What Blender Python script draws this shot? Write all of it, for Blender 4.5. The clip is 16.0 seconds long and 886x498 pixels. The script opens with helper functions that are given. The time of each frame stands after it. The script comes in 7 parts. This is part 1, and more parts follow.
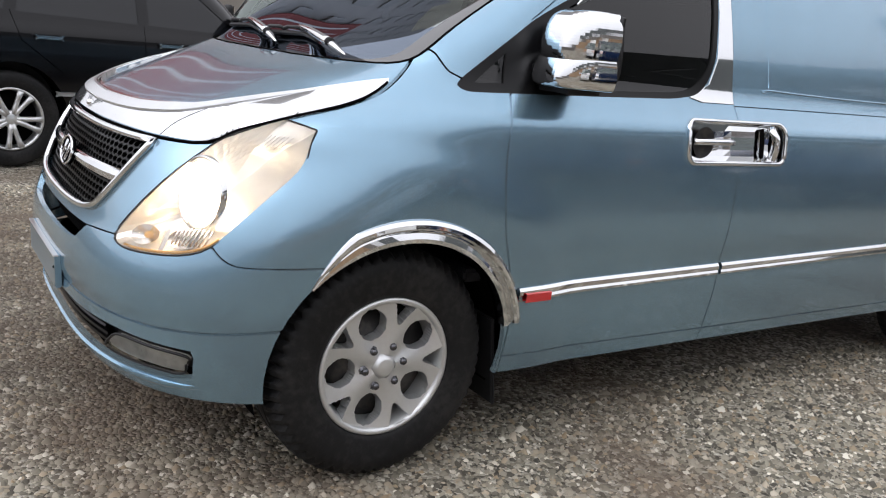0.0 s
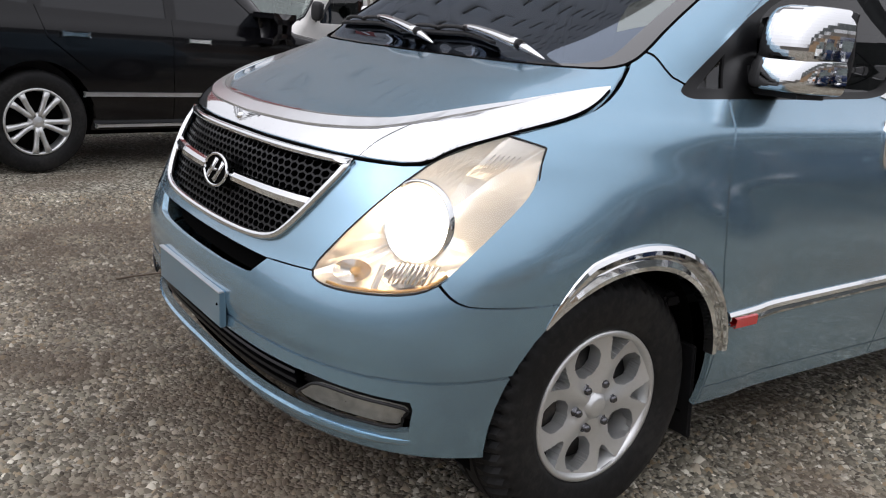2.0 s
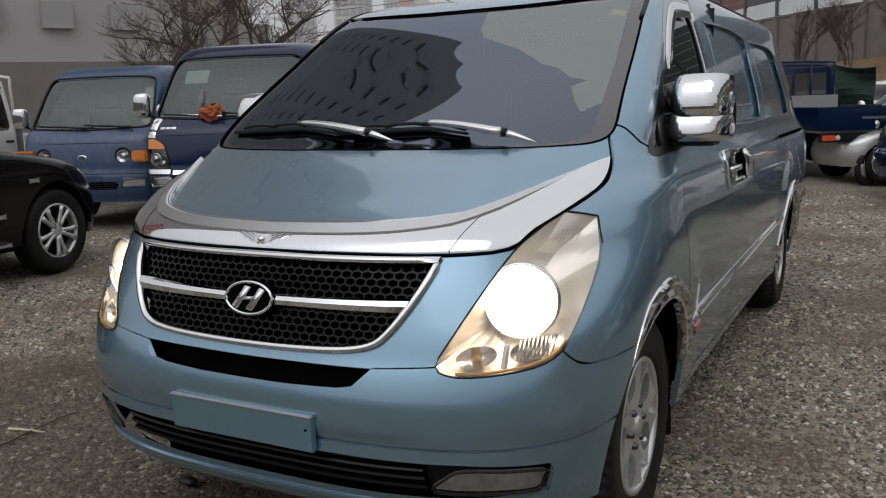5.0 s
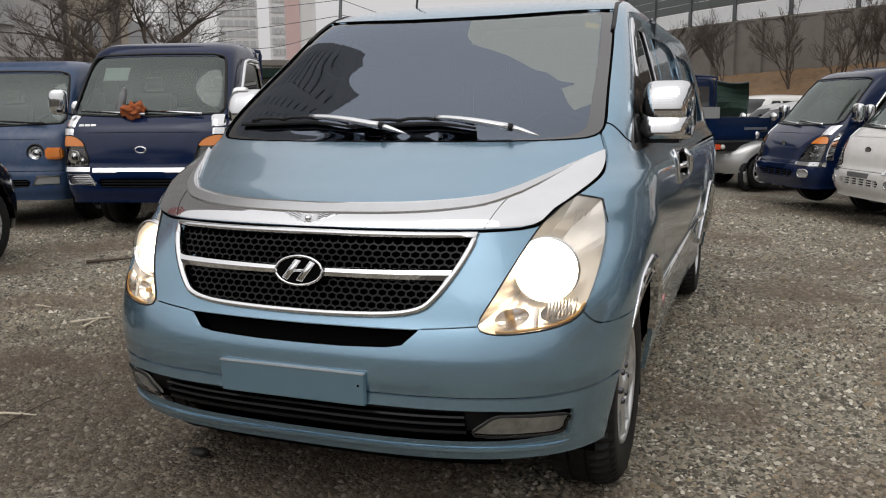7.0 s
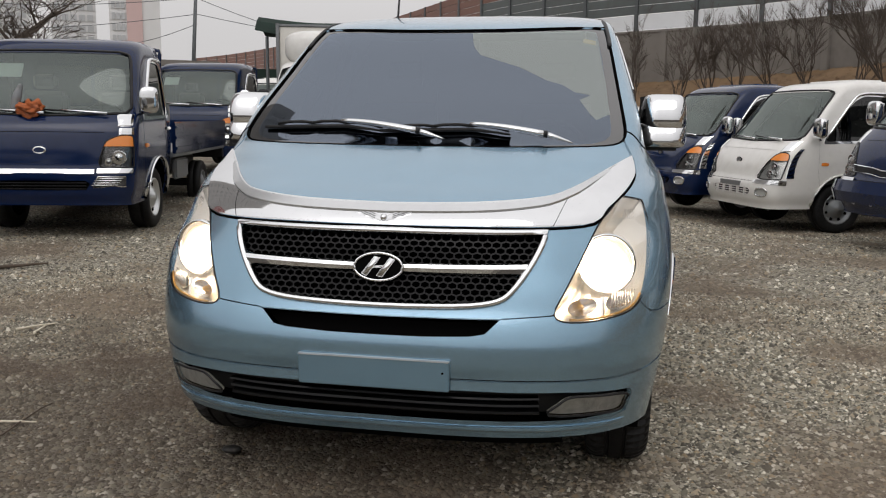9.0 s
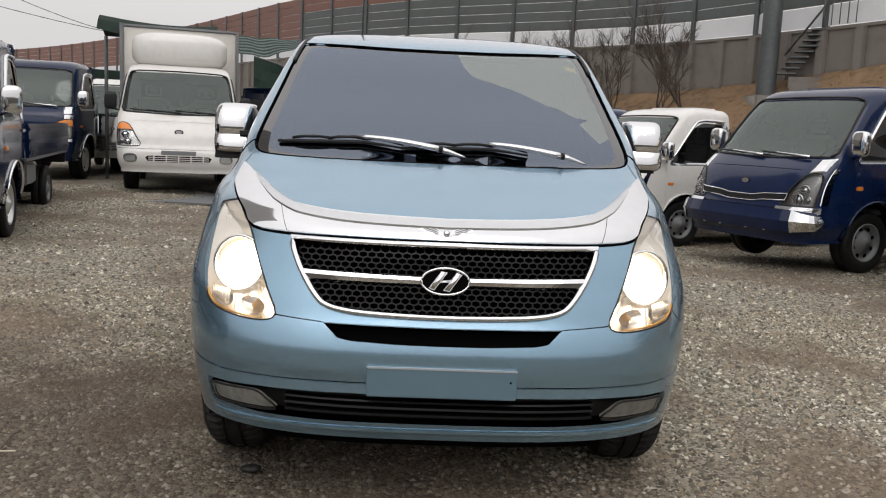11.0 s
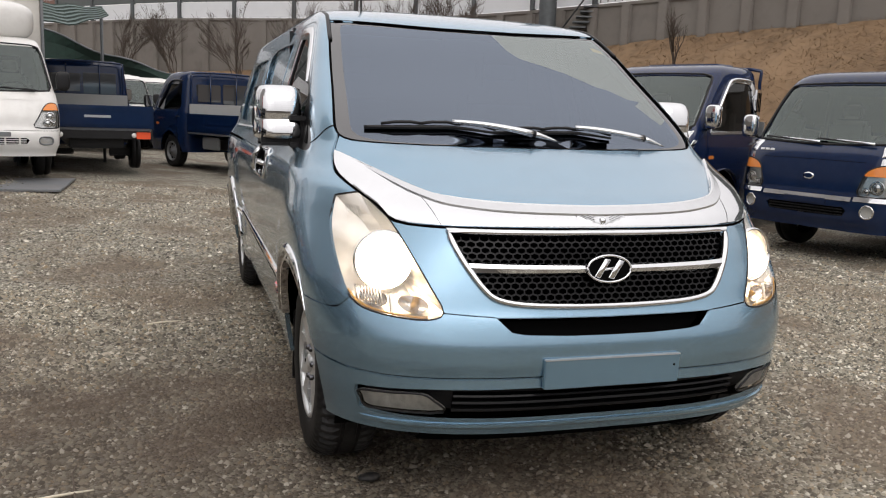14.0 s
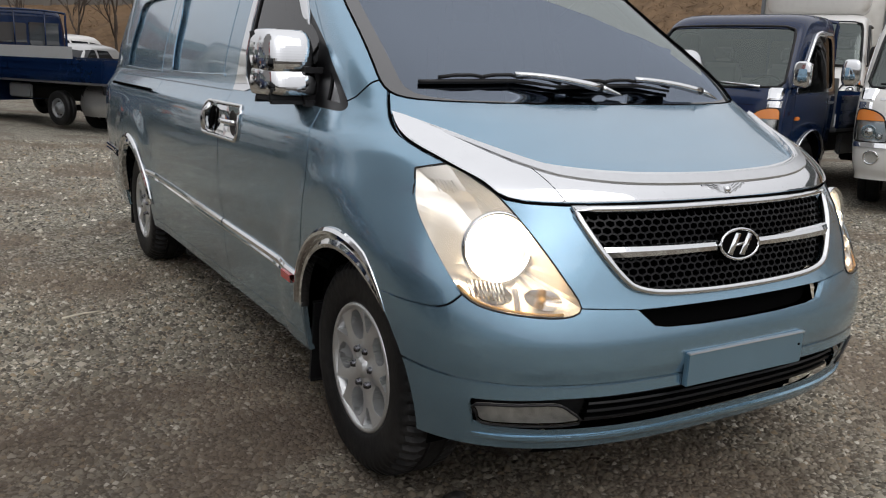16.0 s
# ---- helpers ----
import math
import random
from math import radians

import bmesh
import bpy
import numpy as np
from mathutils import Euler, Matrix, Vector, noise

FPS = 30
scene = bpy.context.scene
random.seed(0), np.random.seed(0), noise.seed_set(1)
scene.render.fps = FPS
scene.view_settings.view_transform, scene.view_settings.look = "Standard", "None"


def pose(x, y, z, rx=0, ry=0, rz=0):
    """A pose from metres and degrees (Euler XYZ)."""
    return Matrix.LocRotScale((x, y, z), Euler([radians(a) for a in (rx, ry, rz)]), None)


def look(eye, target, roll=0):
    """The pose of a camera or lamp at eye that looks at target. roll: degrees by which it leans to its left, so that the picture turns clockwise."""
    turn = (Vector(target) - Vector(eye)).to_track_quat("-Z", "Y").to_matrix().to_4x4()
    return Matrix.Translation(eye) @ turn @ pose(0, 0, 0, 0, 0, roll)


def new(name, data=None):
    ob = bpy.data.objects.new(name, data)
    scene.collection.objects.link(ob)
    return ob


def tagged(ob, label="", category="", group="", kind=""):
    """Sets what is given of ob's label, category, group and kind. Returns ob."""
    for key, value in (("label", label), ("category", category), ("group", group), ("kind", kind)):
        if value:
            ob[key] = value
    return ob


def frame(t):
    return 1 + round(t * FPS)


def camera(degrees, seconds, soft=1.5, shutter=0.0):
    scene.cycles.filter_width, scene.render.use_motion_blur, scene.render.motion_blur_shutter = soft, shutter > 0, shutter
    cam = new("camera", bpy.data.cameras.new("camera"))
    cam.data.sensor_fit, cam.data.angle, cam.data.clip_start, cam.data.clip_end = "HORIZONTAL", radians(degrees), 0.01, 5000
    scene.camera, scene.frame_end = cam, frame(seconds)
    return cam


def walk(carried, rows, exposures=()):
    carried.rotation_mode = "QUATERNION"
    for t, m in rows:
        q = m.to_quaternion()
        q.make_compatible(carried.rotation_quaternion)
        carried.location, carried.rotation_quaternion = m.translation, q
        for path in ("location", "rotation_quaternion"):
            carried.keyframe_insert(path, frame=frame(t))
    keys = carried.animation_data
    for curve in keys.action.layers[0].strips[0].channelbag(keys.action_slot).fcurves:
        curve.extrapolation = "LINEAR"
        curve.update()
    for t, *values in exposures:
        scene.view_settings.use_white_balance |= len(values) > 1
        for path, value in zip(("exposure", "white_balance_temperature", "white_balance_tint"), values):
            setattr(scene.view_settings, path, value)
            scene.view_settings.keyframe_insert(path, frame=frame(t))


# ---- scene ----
cam = camera(55.1, 16.0, 1.1)
PATH = [
    (0, (2.816, -1.159, 1.271), (1.209, -0.068, 0.794), 6.1),
    (0.5, (2.734, -1.275, 1.257), (1.126, -0.179, 0.793), 4.9),
    (1, (2.608, -1.39, 1.246), (1.011, -0.278, 0.785), 4.7),
    (1.5, (2.432, -1.486, 1.26), (0.855, -0.348, 0.794), 4.4),
    (2, (2.232, -1.539, 1.253), (0.676, -0.387, 0.751), 5.3),
    (2.5, (2.038, -1.683, 1.27), (0.524, -0.481, 0.757), 5.0),
    (3, (1.86, -1.747, 1.27), (0.509, -0.361, 0.766), 3.5),
    (3.5, (1.685, -1.808, 1.306), (0.563, -0.233, 0.796), 1.5),
    (4, (1.527, -2.002, 1.3), (0.489, -0.371, 0.785), 0.0),
    (4.5, (1.508, -2.174, 1.32), (0.532, -0.479, 0.905), -1.0),
    (4.7, (1.524, -2.26, 1.316), (0.557, -0.545, 0.964), -1.4),
    (6.8, (1.328, -2.842, 1.292), (0.585, -1.014, 0.972), -0.6),
    (7, (1.281, -2.856, 1.286), (0.582, -1.01, 0.965), -0.6),
    (7.5, (1.152, -2.923, 1.307), (0.509, -1.057, 0.985), 0.0),
    (8, (1.009, -3.068, 1.301), (0.41, -1.186, 0.986), -0.1),
    (8.5, (0.845, -3.183, 1.301), (0.392, -1.261, 0.981), 0.6),
    (9, (0.683, -3.229, 1.291), (0.319, -1.287, 0.982), 0.6),
    (9.5, (0.497, -3.292, 1.292), (0.199, -1.334, 1.01), 0.9),
    (10, (0.291, -3.387, 1.306), (0.048, -1.421, 1.029), 1.0),
    (10.2, (0.223, -3.402, 1.298), (0.056, -1.428, 1.021), 1.5),
    (12.3, (-0.723, -3.371, 1.308), (-0.451, -1.407, 1.043), 2.5),
    (12.5, (-0.798, -3.349, 1.306), (-0.497, -1.393, 1.02), 2.6),
    (13, (-1.037, -3.339, 1.305), (-0.601, -1.411, 1.0), 2.2),
    (13.5, (-1.199, -3.264, 1.287), (-0.66, -1.363, 0.976), 2.3),
    (14, (-1.343, -3.105, 1.3), (-0.741, -1.224, 0.985), 2.1),
    (14.5, (-1.508, -2.959, 1.287), (-0.823, -1.109, 0.959), 2.2),
    (15, (-1.674, -2.793, 1.305), (-0.848, -1.015, 0.911), 2.4),
    (15.5, (-1.759, -2.55, 1.302), (-0.846, -0.821, 0.879), 1.7),
    (16, (-1.96, -2.296, 1.309), (-0.955, -0.623, 0.874), 2.0),
]
walk(cam, [(t, look(eye, target, roll)) for t, eye, target, roll in PATH],
     exposures=((0, 0.24, 6100, 14), (0.5, 0.10, 6100, 14), (1.5, -0.02, 6100, 14), (2.5, 0.08, 6150, 15), (3.0, -0.08, 6150, 13), (3.5, -0.52, 6150, 12), (4.5, -0.80, 6200, 12), (7, -0.42, 6450, 12),
                (10, -0.36, 6480, 12), (12.5, -0.06, 6550, 14), (13.5, -0.06, 6550, 14), (15, -0.22, 6350, 13), (16, -0.36, 6250, 12)))

# ---- world: an overcast winter sky ----
world = bpy.data.worlds.new("overcast_sky")
scene.world = world
world.use_nodes = True
wn, wl = world.node_tree.nodes, world.node_tree.links
wn.clear()
sky = wn.new("ShaderNodeTexSky")
sky.sky_type, sky.sun_disc = "NISHITA", False
sky.sun_elevation, sky.sun_rotation, sky.dust_density = radians(42), radians(200), 4.0
grey = wn.new("ShaderNodeHueSaturation")
grey.inputs["Saturation"].default_value = 0.12
grey.inputs["Value"].default_value = 1.0
cloud = wn.new("ShaderNodeMix")
cloud.data_type = "RGBA"
cloud.inputs["Factor"].default_value = 0.75
cloud.inputs["B"].default_value = (9.4, 9.25, 9.1, 1)
shine = wn.new("ShaderNodeBackground")
shine.inputs["Strength"].default_value = 0.105
out = wn.new("ShaderNodeOutputWorld")
wl.new(sky.outputs[0], grey.inputs["Color"])
wl.new(grey.outputs[0], cloud.inputs["A"])
# an overcast sky is brightest overhead
where, parts_of, lift, veil = wn.new("ShaderNodeTexCoord"), wn.new("ShaderNodeSeparateXYZ"), wn.new("ShaderNodeMapRange"), wn.new("ShaderNodeVectorMath")
veil.operation = "SCALE"
lift.inputs["From Min"].default_value, lift.inputs["From Max"].default_value = 0.10, 0.85
lift.inputs["To Min"].default_value, lift.inputs["To Max"].default_value = 1.0, 1.75
wl.new(where.outputs["Generated"], parts_of.inputs[0])
wl.new(parts_of.outputs["Z"], lift.inputs["Value"])
wl.new(cloud.outputs["Result"], veil.inputs[0])
wl.new(lift.outputs[0], veil.inputs["Scale"])
wl.new(veil.outputs["Vector"], shine.inputs["Color"])
wl.new(shine.outputs[0], out.inputs["Surface"])
sun = new("sun", bpy.data.lights.new("sun", "SUN"))
sun.data.energy, sun.data.angle, sun.data.color = 0.6, radians(40), (1, 0.97, 0.93)
sun.matrix_world = look((0, 0, 0), (-0.12, 0.72, -0.9))

# ---- materials ----
def material(name, colour, rough=0.5, metal=0.0, coat=0.0, grain=0.0, scale=40.0, bump=0.0, dirt=0.0, dirt_colour=(0.16, 0.13, 0.10), emit=None, power=0.0, spec=0.5):
    """A node material with colour variation at two scales, optional fine relief and dust."""
    m = bpy.data.materials.new(name)
    m.use_nodes = True
    n, l = m.node_tree.nodes, m.node_tree.links
    b = n["Principled BSDF"]
    b.inputs["Roughness"].default_value, b.inputs["Metallic"].default_value = rough, metal
    b.inputs["Base Color"].default_value = (*colour, 1)
    b.inputs["Specular IOR Level"].default_value = spec
    if coat:
        b.inputs["Coat Weight"].default_value, b.inputs["Coat Roughness"].default_value = coat, 0.04
    if emit:
        b.inputs["Emission Color"].default_value, b.inputs["Emission Strength"].default_value = (*emit, 1), power
    if grain or dirt or bump:
        co = n.new("ShaderNodeTexCoord")
        fine = n.new("ShaderNodeTexNoise")
        fine.inputs["Scale"].default_value, fine.inputs["Detail"].default_value = scale, 6
        l.new(co.outputs["Object"], fine.inputs["Vector"])
        coarse = n.new("ShaderNodeTexNoise")
        coarse.inputs["Scale"].default_value, coarse.inputs["Detail"].default_value = scale / 12, 4
        l.new(co.outputs["Object"], coarse.inputs["Vector"])
        both = n.new("ShaderNodeMath")
        both.operation = "ADD"
        l.new(fine.outputs["Fac"], both.inputs[0])
        l.new(coarse.outputs["Fac"], both.inputs[1])
        ramp = n.new("ShaderNodeMapRange")
        ramp.inputs["From Min"].default_value, ramp.inputs["From Max"].default_value = 0.6, 1.4
        ramp.inputs["To Min"].default_value, ramp.inputs["To Max"].default_value = 1 - grain, 1 + grain
        l.new(both.outputs[0], ramp.inputs["Value"])
        tint = n.new("ShaderNodeVectorMath")
        tint.operation = "SCALE"
        tint.inputs[0].default_value = colour
        l.new(ramp.outputs[0], tint.inputs["Scale"])
        last = tint.outputs["Vector"]
        if dirt:
            d = n.new("ShaderNodeMapRange")
            d.inputs["From Min"].default_value, d.inputs["From Max"].default_value = 0.95, 1.25
            d.inputs["To Min"].default_value, d.inputs["To Max"].default_value = 0, dirt
            l.new(both.outputs[0], d.inputs["Value"])
            mix = n.new("ShaderNodeMix")
            mix.data_type = "RGBA"
            mix.inputs["B"].default_value = (*dirt_colour, 1)
            l.new(d.outputs[0], mix.inputs["Factor"])
            l.new(last, mix.inputs["A"])
            last = mix.outputs["Result"]
        l.new(last, b.inputs["Base Color"])
        if bump:
            bp = n.new("ShaderNodeBump")
            bp.inputs["Strength"].default_value, bp.inputs["Distance"].default_value = bump, 0.01
            l.new(fine.outputs["Fac"], bp.inputs["Height"])
            l.new(bp.outputs[0], b.inputs["Normal"])
    return m


def glass(name, tint, rough=0.01, ior=1.5, sheen=(1, 1, 1)):
    """Thin pane: tinted see-through film with a clear gloss that grows at grazing angles."""
    m = bpy.data.materials.new(name)
    m.use_nodes = True
    n, l = m.node_tree.nodes, m.node_tree.links
    n.remove(n["Principled BSDF"])
    see, gloss, mix, fr = n.new("ShaderNodeBsdfTransparent"), n.new("ShaderNodeBsdfGlossy"), n.new("ShaderNodeMixShader"), n.new("ShaderNodeFresnel")
    see.inputs["Color"].default_value = (*tint, 1)
    gloss.inputs["Roughness"].default_value = rough
    gloss.inputs["Color"].default_value = (*sheen, 1)
    fr.inputs["IOR"].default_value = ior
    l.new(fr.outputs[0], mix.inputs["Fac"])
    l.new(see.outputs[0], mix.inputs[1])
    l.new(gloss.outputs[0], mix.inputs[2])
    l.new(mix.outputs[0], n["Material Output"].inputs["Surface"])
    return m


def flake_paint(name, colour, metal=0.55, rough=0.32):
    """Metallic car paint under clear lacquer, with fine flakes, a little dust and soft waviness."""
    m = material(name, colour, rough, metal, 0.9, 0.05, 9.0)
    n, l = m.node_tree.nodes, m.node_tree.links
    b = n["Principled BSDF"]
    b.inputs["Coat Roughness"].default_value = 0.05
    co, vo = n.new("ShaderNodeTexCoord"), n.new("ShaderNodeTexVoronoi")
    vo.inputs["Scale"].default_value = 900
    l.new(co.outputs["Object"], vo.inputs["Vector"])
    bp = n.new("ShaderNodeBump")
    bp.inputs["Strength"].default_value, bp.inputs["Distance"].default_value = 0.06, 0.001
    l.new(vo.outputs["Distance"], bp.inputs["Height"])
    l.new(bp.outputs[0], b.inputs["Normal"])
    return m


def lit_bowl():
    """A headlight's reflector lit by its bulb: white-hot round the axis, warm and dim at the rim."""
    m = material("lit_reflector_bowl", (0.9, 0.9, 0.88), 0.25, 0.6)
    n, l = m.node_tree.nodes, m.node_tree.links
    co, flat, far, ramp, power = n.new("ShaderNodeTexCoord"), n.new("ShaderNodeVectorMath"), n.new("ShaderNodeVectorMath"), n.new("ShaderNodeValToRGB"), n.new("ShaderNodeMapRange")
    flat.operation, far.operation = "MULTIPLY", "LENGTH"
    flat.inputs[1].default_value = (0, 12.5, 12.5)
    l.new(co.outputs["Object"], flat.inputs[0])
    l.new(flat.outputs["Vector"], far.inputs[0])
    l.new(far.outputs["Value"], ramp.inputs["Fac"])
    l.new(far.outputs["Value"], power.inputs["Value"])
    els = ramp.color_ramp.elements
    els[0].color, els[1].color = (1, 0.94, 0.82, 1), (1, 0.60, 0.26, 1)
    els.new(0.6).color = (1, 0.86, 0.62, 1)
    power.interpolation_type = "SMOOTHSTEP"
    power.inputs["From Min"].default_value, power.inputs["From Max"].default_value = 0.0, 1.05
    power.inputs["To Min"].default_value, power.inputs["To Max"].default_value = 8.0, 0.30
    b = n["Principled BSDF"]
    l.new(ramp.outputs["Color"], b.inputs["Emission Color"])
    l.new(power.outputs[0], b.inputs["Emission Strength"])
    return m


PAINT = flake_paint("ice_blue_paint", (0.222, 0.356, 0.462), 0.80, 0.27)
CHROME = material("chrome", (0.74, 0.75, 0.76), 0.06, 1.0, grain=0.03, scale=14)
SATIN = material("brushed_silver", (0.62, 0.63, 0.64), 0.28, 0.9, grain=0.06, scale=30)
ALLOY = material("cast_alloy", (0.66, 0.67, 0.67), 0.36, 0.75, grain=0.08, scale=60, bump=0.04, dirt=0.12)
BLACK = material("black_plastic", (0.012, 0.012, 0.013), 0.45, grain=0.2, scale=60, bump=0.05, spec=0.3)
GAP = material("dark_gap", (0.004, 0.004, 0.004), 0.8, spec=0.0)
RUBBER = material("tyre_rubber", (0.011, 0.011, 0.0115), 0.55, grain=0.3, scale=50, bump=0.12, dirt=0.10, dirt_colour=(0.10, 0.092, 0.082), spec=0.2)
TRIM = material("cabin_trim", (0.03, 0.03, 0.033), 0.7, grain=0.2, scale=50, bump=0.1, spec=0.2)
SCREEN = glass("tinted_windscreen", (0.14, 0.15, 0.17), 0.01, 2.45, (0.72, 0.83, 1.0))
DARKGLASS = glass("dark_side_glass", (0.05, 0.05, 0.055))
CLEAR = glass("clear_lamp_lens", (0.93, 0.93, 0.92), 0.02, 1.45)
TRUCKGLASS = glass("truck_glass", (0.42, 0.48, 0.45), 0.02, 1.95, (0.84, 0.94, 0.90))
TAIL = material("tail_lamp_red", (0.72, 0.10, 0.035), 0.2, coat=0.6)
BEDGREY = material("grey_bed_panel", (0.27, 0.275, 0.27), 0.6, grain=0.12, scale=15, dirt=0.2)
TRUCKREAR = glass("truck_side_glass", (0.08, 0.09, 0.085), 0.02, 1.6)
LAMP = material("lit_bulb", (1, 1, 1), emit=(1, 0.74, 0.44), power=50)
AMBER = material("amber_lens", (0.75, 0.24, 0.04), 0.2, coat=0.6)
RED = material("red_lens", (0.55, 0.03, 0.03), 0.2, coat=0.6)
NAVY = material("navy_truck_paint", (0.0036, 0.0130, 0.052), 0.15, 0.0, 0.28, grain=0.12, scale=10, dirt=0.01, spec=0.32)
NAVY2 = material("dark_blue_truck_paint", (0.0042, 0.0150, 0.052), 0.17, 0.0, 0.28, grain=0.12, scale=12, dirt=0.015, spec=0.32)
OLDBLUE = material("faded_blue_paint", (0.02, 0.055, 0.13), 0.4, 0.0, 0.4, grain=0.15, scale=12, dirt=0.2)
WHITE = material("white_truck_paint", (0.70, 0.69, 0.66), 0.3, 0.0, 0.6, grain=0.05, scale=10, dirt=0.15)
BLACKPAINT = material("black_car_paint", (0.003, 0.003, 0.004), 0.15, 0.0, 0.2, grain=0.1, scale=10, spec=0.25)
SILVER = material("silver_car_paint", (0.45, 0.45, 0.44), 0.3, 0.5, 0.7, grain=0.05, scale=10)
LAMPCHROME = material("lamp_reflector", (0.73, 0.715, 0.70), 0.24, 0.85, grain=0.10, scale=30)
LAMPHOUSE = material("pale_lamp_housing", (0.86, 0.82, 0.76), 0.24, 0.62, grain=0.10, scale=30)
LITBOWL = lit_bowl()
AMBERCLEAR = material("amber_bulb", (0.62, 0.36, 0.12), 0.2, coat=0.6)
LAMPWHITE = material("frosted_lamp_inner", (0.80, 0.80, 0.79), 0.3, 0.7, grain=0.06, scale=40)
FRIT = material("black_glass_edge", (0.004, 0.004, 0.005), 0.03, spec=0.5)
FRIT.node_tree.nodes["Principled BSDF"].inputs["IOR"].default_value = 2.3
GRILLE = material("gloss_black_grille", (0.003, 0.003, 0.0035), 0.32, spec=0.25)
NUT = material("dark_chrome_nut", (0.12, 0.12, 0.13), 0.22, 0.9)
BRAKE = material("dull_steel", (0.035, 0.034, 0.034), 0.55, 0.6, grain=0.3, scale=40, dirt=0.3)
FOGSILVER = material("fog_reflector", (0.50, 0.50, 0.48), 0.32, 0.6, grain=0.4, scale=45, bump=0.3)
PLATE = flake_paint("plate_blue", (0.205, 0.345, 0.46), 0.75, 0.34)
MIRROR = material("mirror_glass", (0.85, 0.87, 0.88), 0.02, 1.0)
SCREEN2 = glass("sheen_windscreen", (0.52, 0.56, 0.54), 0.03, 3.1, (0.90, 0.98, 0.96))
YELLOW = material("yellow_sticker", (0.75, 0.55, 0.08), 0.6)
HEADLINER = material("pale_headlining", (0.42, 0.43, 0.40), 0.9, grain=0.05, scale=30)
STEEL = material("painted_steel", (0.20, 0.21, 0.22), 0.5, 0.3, grain=0.2, scale=20, dirt=0.4)
SMOKE = material("smoked_lamp_inner", (0.10, 0.10, 0.10), 0.25, 0.4, 0.6, grain=0.3, scale=50)
LAMPGREY = material("clear_lamp", (0.60, 0.61, 0.60), 0.12, 0.5, 0.8, grain=0.15, scale=50)
PAPER = material("paper", (0.80, 0.82, 0.80), 0.8, grain=0.08, scale=60)
BOXWHITE = material("box_panels", (0.62, 0.60, 0.55), 0.5, grain=0.06, scale=6, dirt=0.2)
RAG = material("orange_rag", (0.42, 0.11, 0.03), 0.9, grain=0.5, scale=25, bump=0.3, dirt=0.7, dirt_colour=(0.05, 0.04, 0.035))
REARPANE = material("rear_pane_glass", (0.045, 0.05, 0.055), 0.04, spec=0.9)
CARGLASS = material("dark_car_glass", (0.008, 0.009, 0.011), 0.03, spec=0.45)
CABGREY = material("grey_cab_lining", (0.16, 0.165, 0.16), 0.8, grain=0.15, scale=30)

# ---- mesh tools ----
def part(name, bm, mat, parent=None, label="", smooth=True, normals=None):
    """Links a bmesh as one mesh object, under a thing or a part where one is given."""
    me = bpy.data.meshes.new(name)
    if smooth:
        for f in bm.faces:
            f.smooth = not f.tag
    layer = bm.verts.layers.float_vector.get("nrm")
    keep = [Vector(v[layer]) for v in bm.verts] if (layer and normals) else None
    bm.to_mesh(me)
    bm.free()
    me.materials.append(mat)
    if keep:
        me.normals_split_custom_set_from_vertices([k.normalized() if k.length > 0.1 else Vector((0, 0, 0)) for k in keep])
    ob = new(name, me)
    if parent:
        ob.parent = parent
    if label:
        tagged(ob, label)
    return ob


def thing(name, label, category, m=None, group="", kind=""):
    ob = new(name)
    ob.empty_display_size = 0.2
    if m is not None:
        ob.matrix_world = m
    return tagged(ob, label, category, group, kind)


def box(bm, lo, hi, bevel=0.0, m=None):
    """A box between two corners, with rounded edges."""
    r = bmesh.ops.create_cube(bm, size=1.0)
    vs = r["verts"]
    for v in vs:
        v.co = Vector([lo[i] + (hi[i] - lo[i]) * (v.co[i] + 0.5) for i in range(3)])
    if bevel:
        es = list({e for v in vs for e in v.link_edges})
        got = bmesh.ops.bevel(bm, geom=es, offset=bevel, segments=2, affect="EDGES")
        vs = list({v for f in got["faces"] for v in f.verts} | {v for v in vs if v.is_valid})
    if m is not None:
        bmesh.ops.transform(bm, matrix=m, verts=vs)
    if bevel < 0.03:
        for f in {f for v in vs for f in v.link_faces}:
            f.tag = True
    return vs


def boxed(lo, hi, bevel=0.0, m=None):
    bm = bmesh.new()
    box(bm, lo, hi, bevel, m)
    return bm


def tube(bm, pts, r, sides=8, flat=1.0, closed=False):
    """A tube along points; r a number or one per point; flat squeezes it along its second axis."""
    pts = [Vector(p) for p in pts]
    rings, n = [], len(pts)
    for i, p in enumerate(pts):
        a, b = pts[(i - 1) % n] if (closed or i) else p, pts[(i + 1) % n] if (closed or i < n - 1) else p
        d = (b - a).normalized()
        up = Vector((0, 0, 1)) if abs(d.z) < 0.9 else Vector((0, 1, 0))
        s = d.cross(up).normalized()
        u = s.cross(d)
        rad = r[i] if isinstance(r, (list, tuple)) else r
        rings.append([bm.verts.new(p + s * math.cos(2 * math.pi * k / sides) * rad + u * math.sin(2 * math.pi * k / sides) * rad * flat) for k in range(sides)])
    for i in range(n if closed else n - 1):
        a, b = rings[i], rings[(i + 1) % n]
        for k in range(sides):
            bm.faces.new((a[k], a[(k + 1) % sides], b[(k + 1) % sides], b[k]))
    if not closed:
        bm.faces.new(rings[0][::-1])
        bm.faces.new(rings[-1])
    return bm


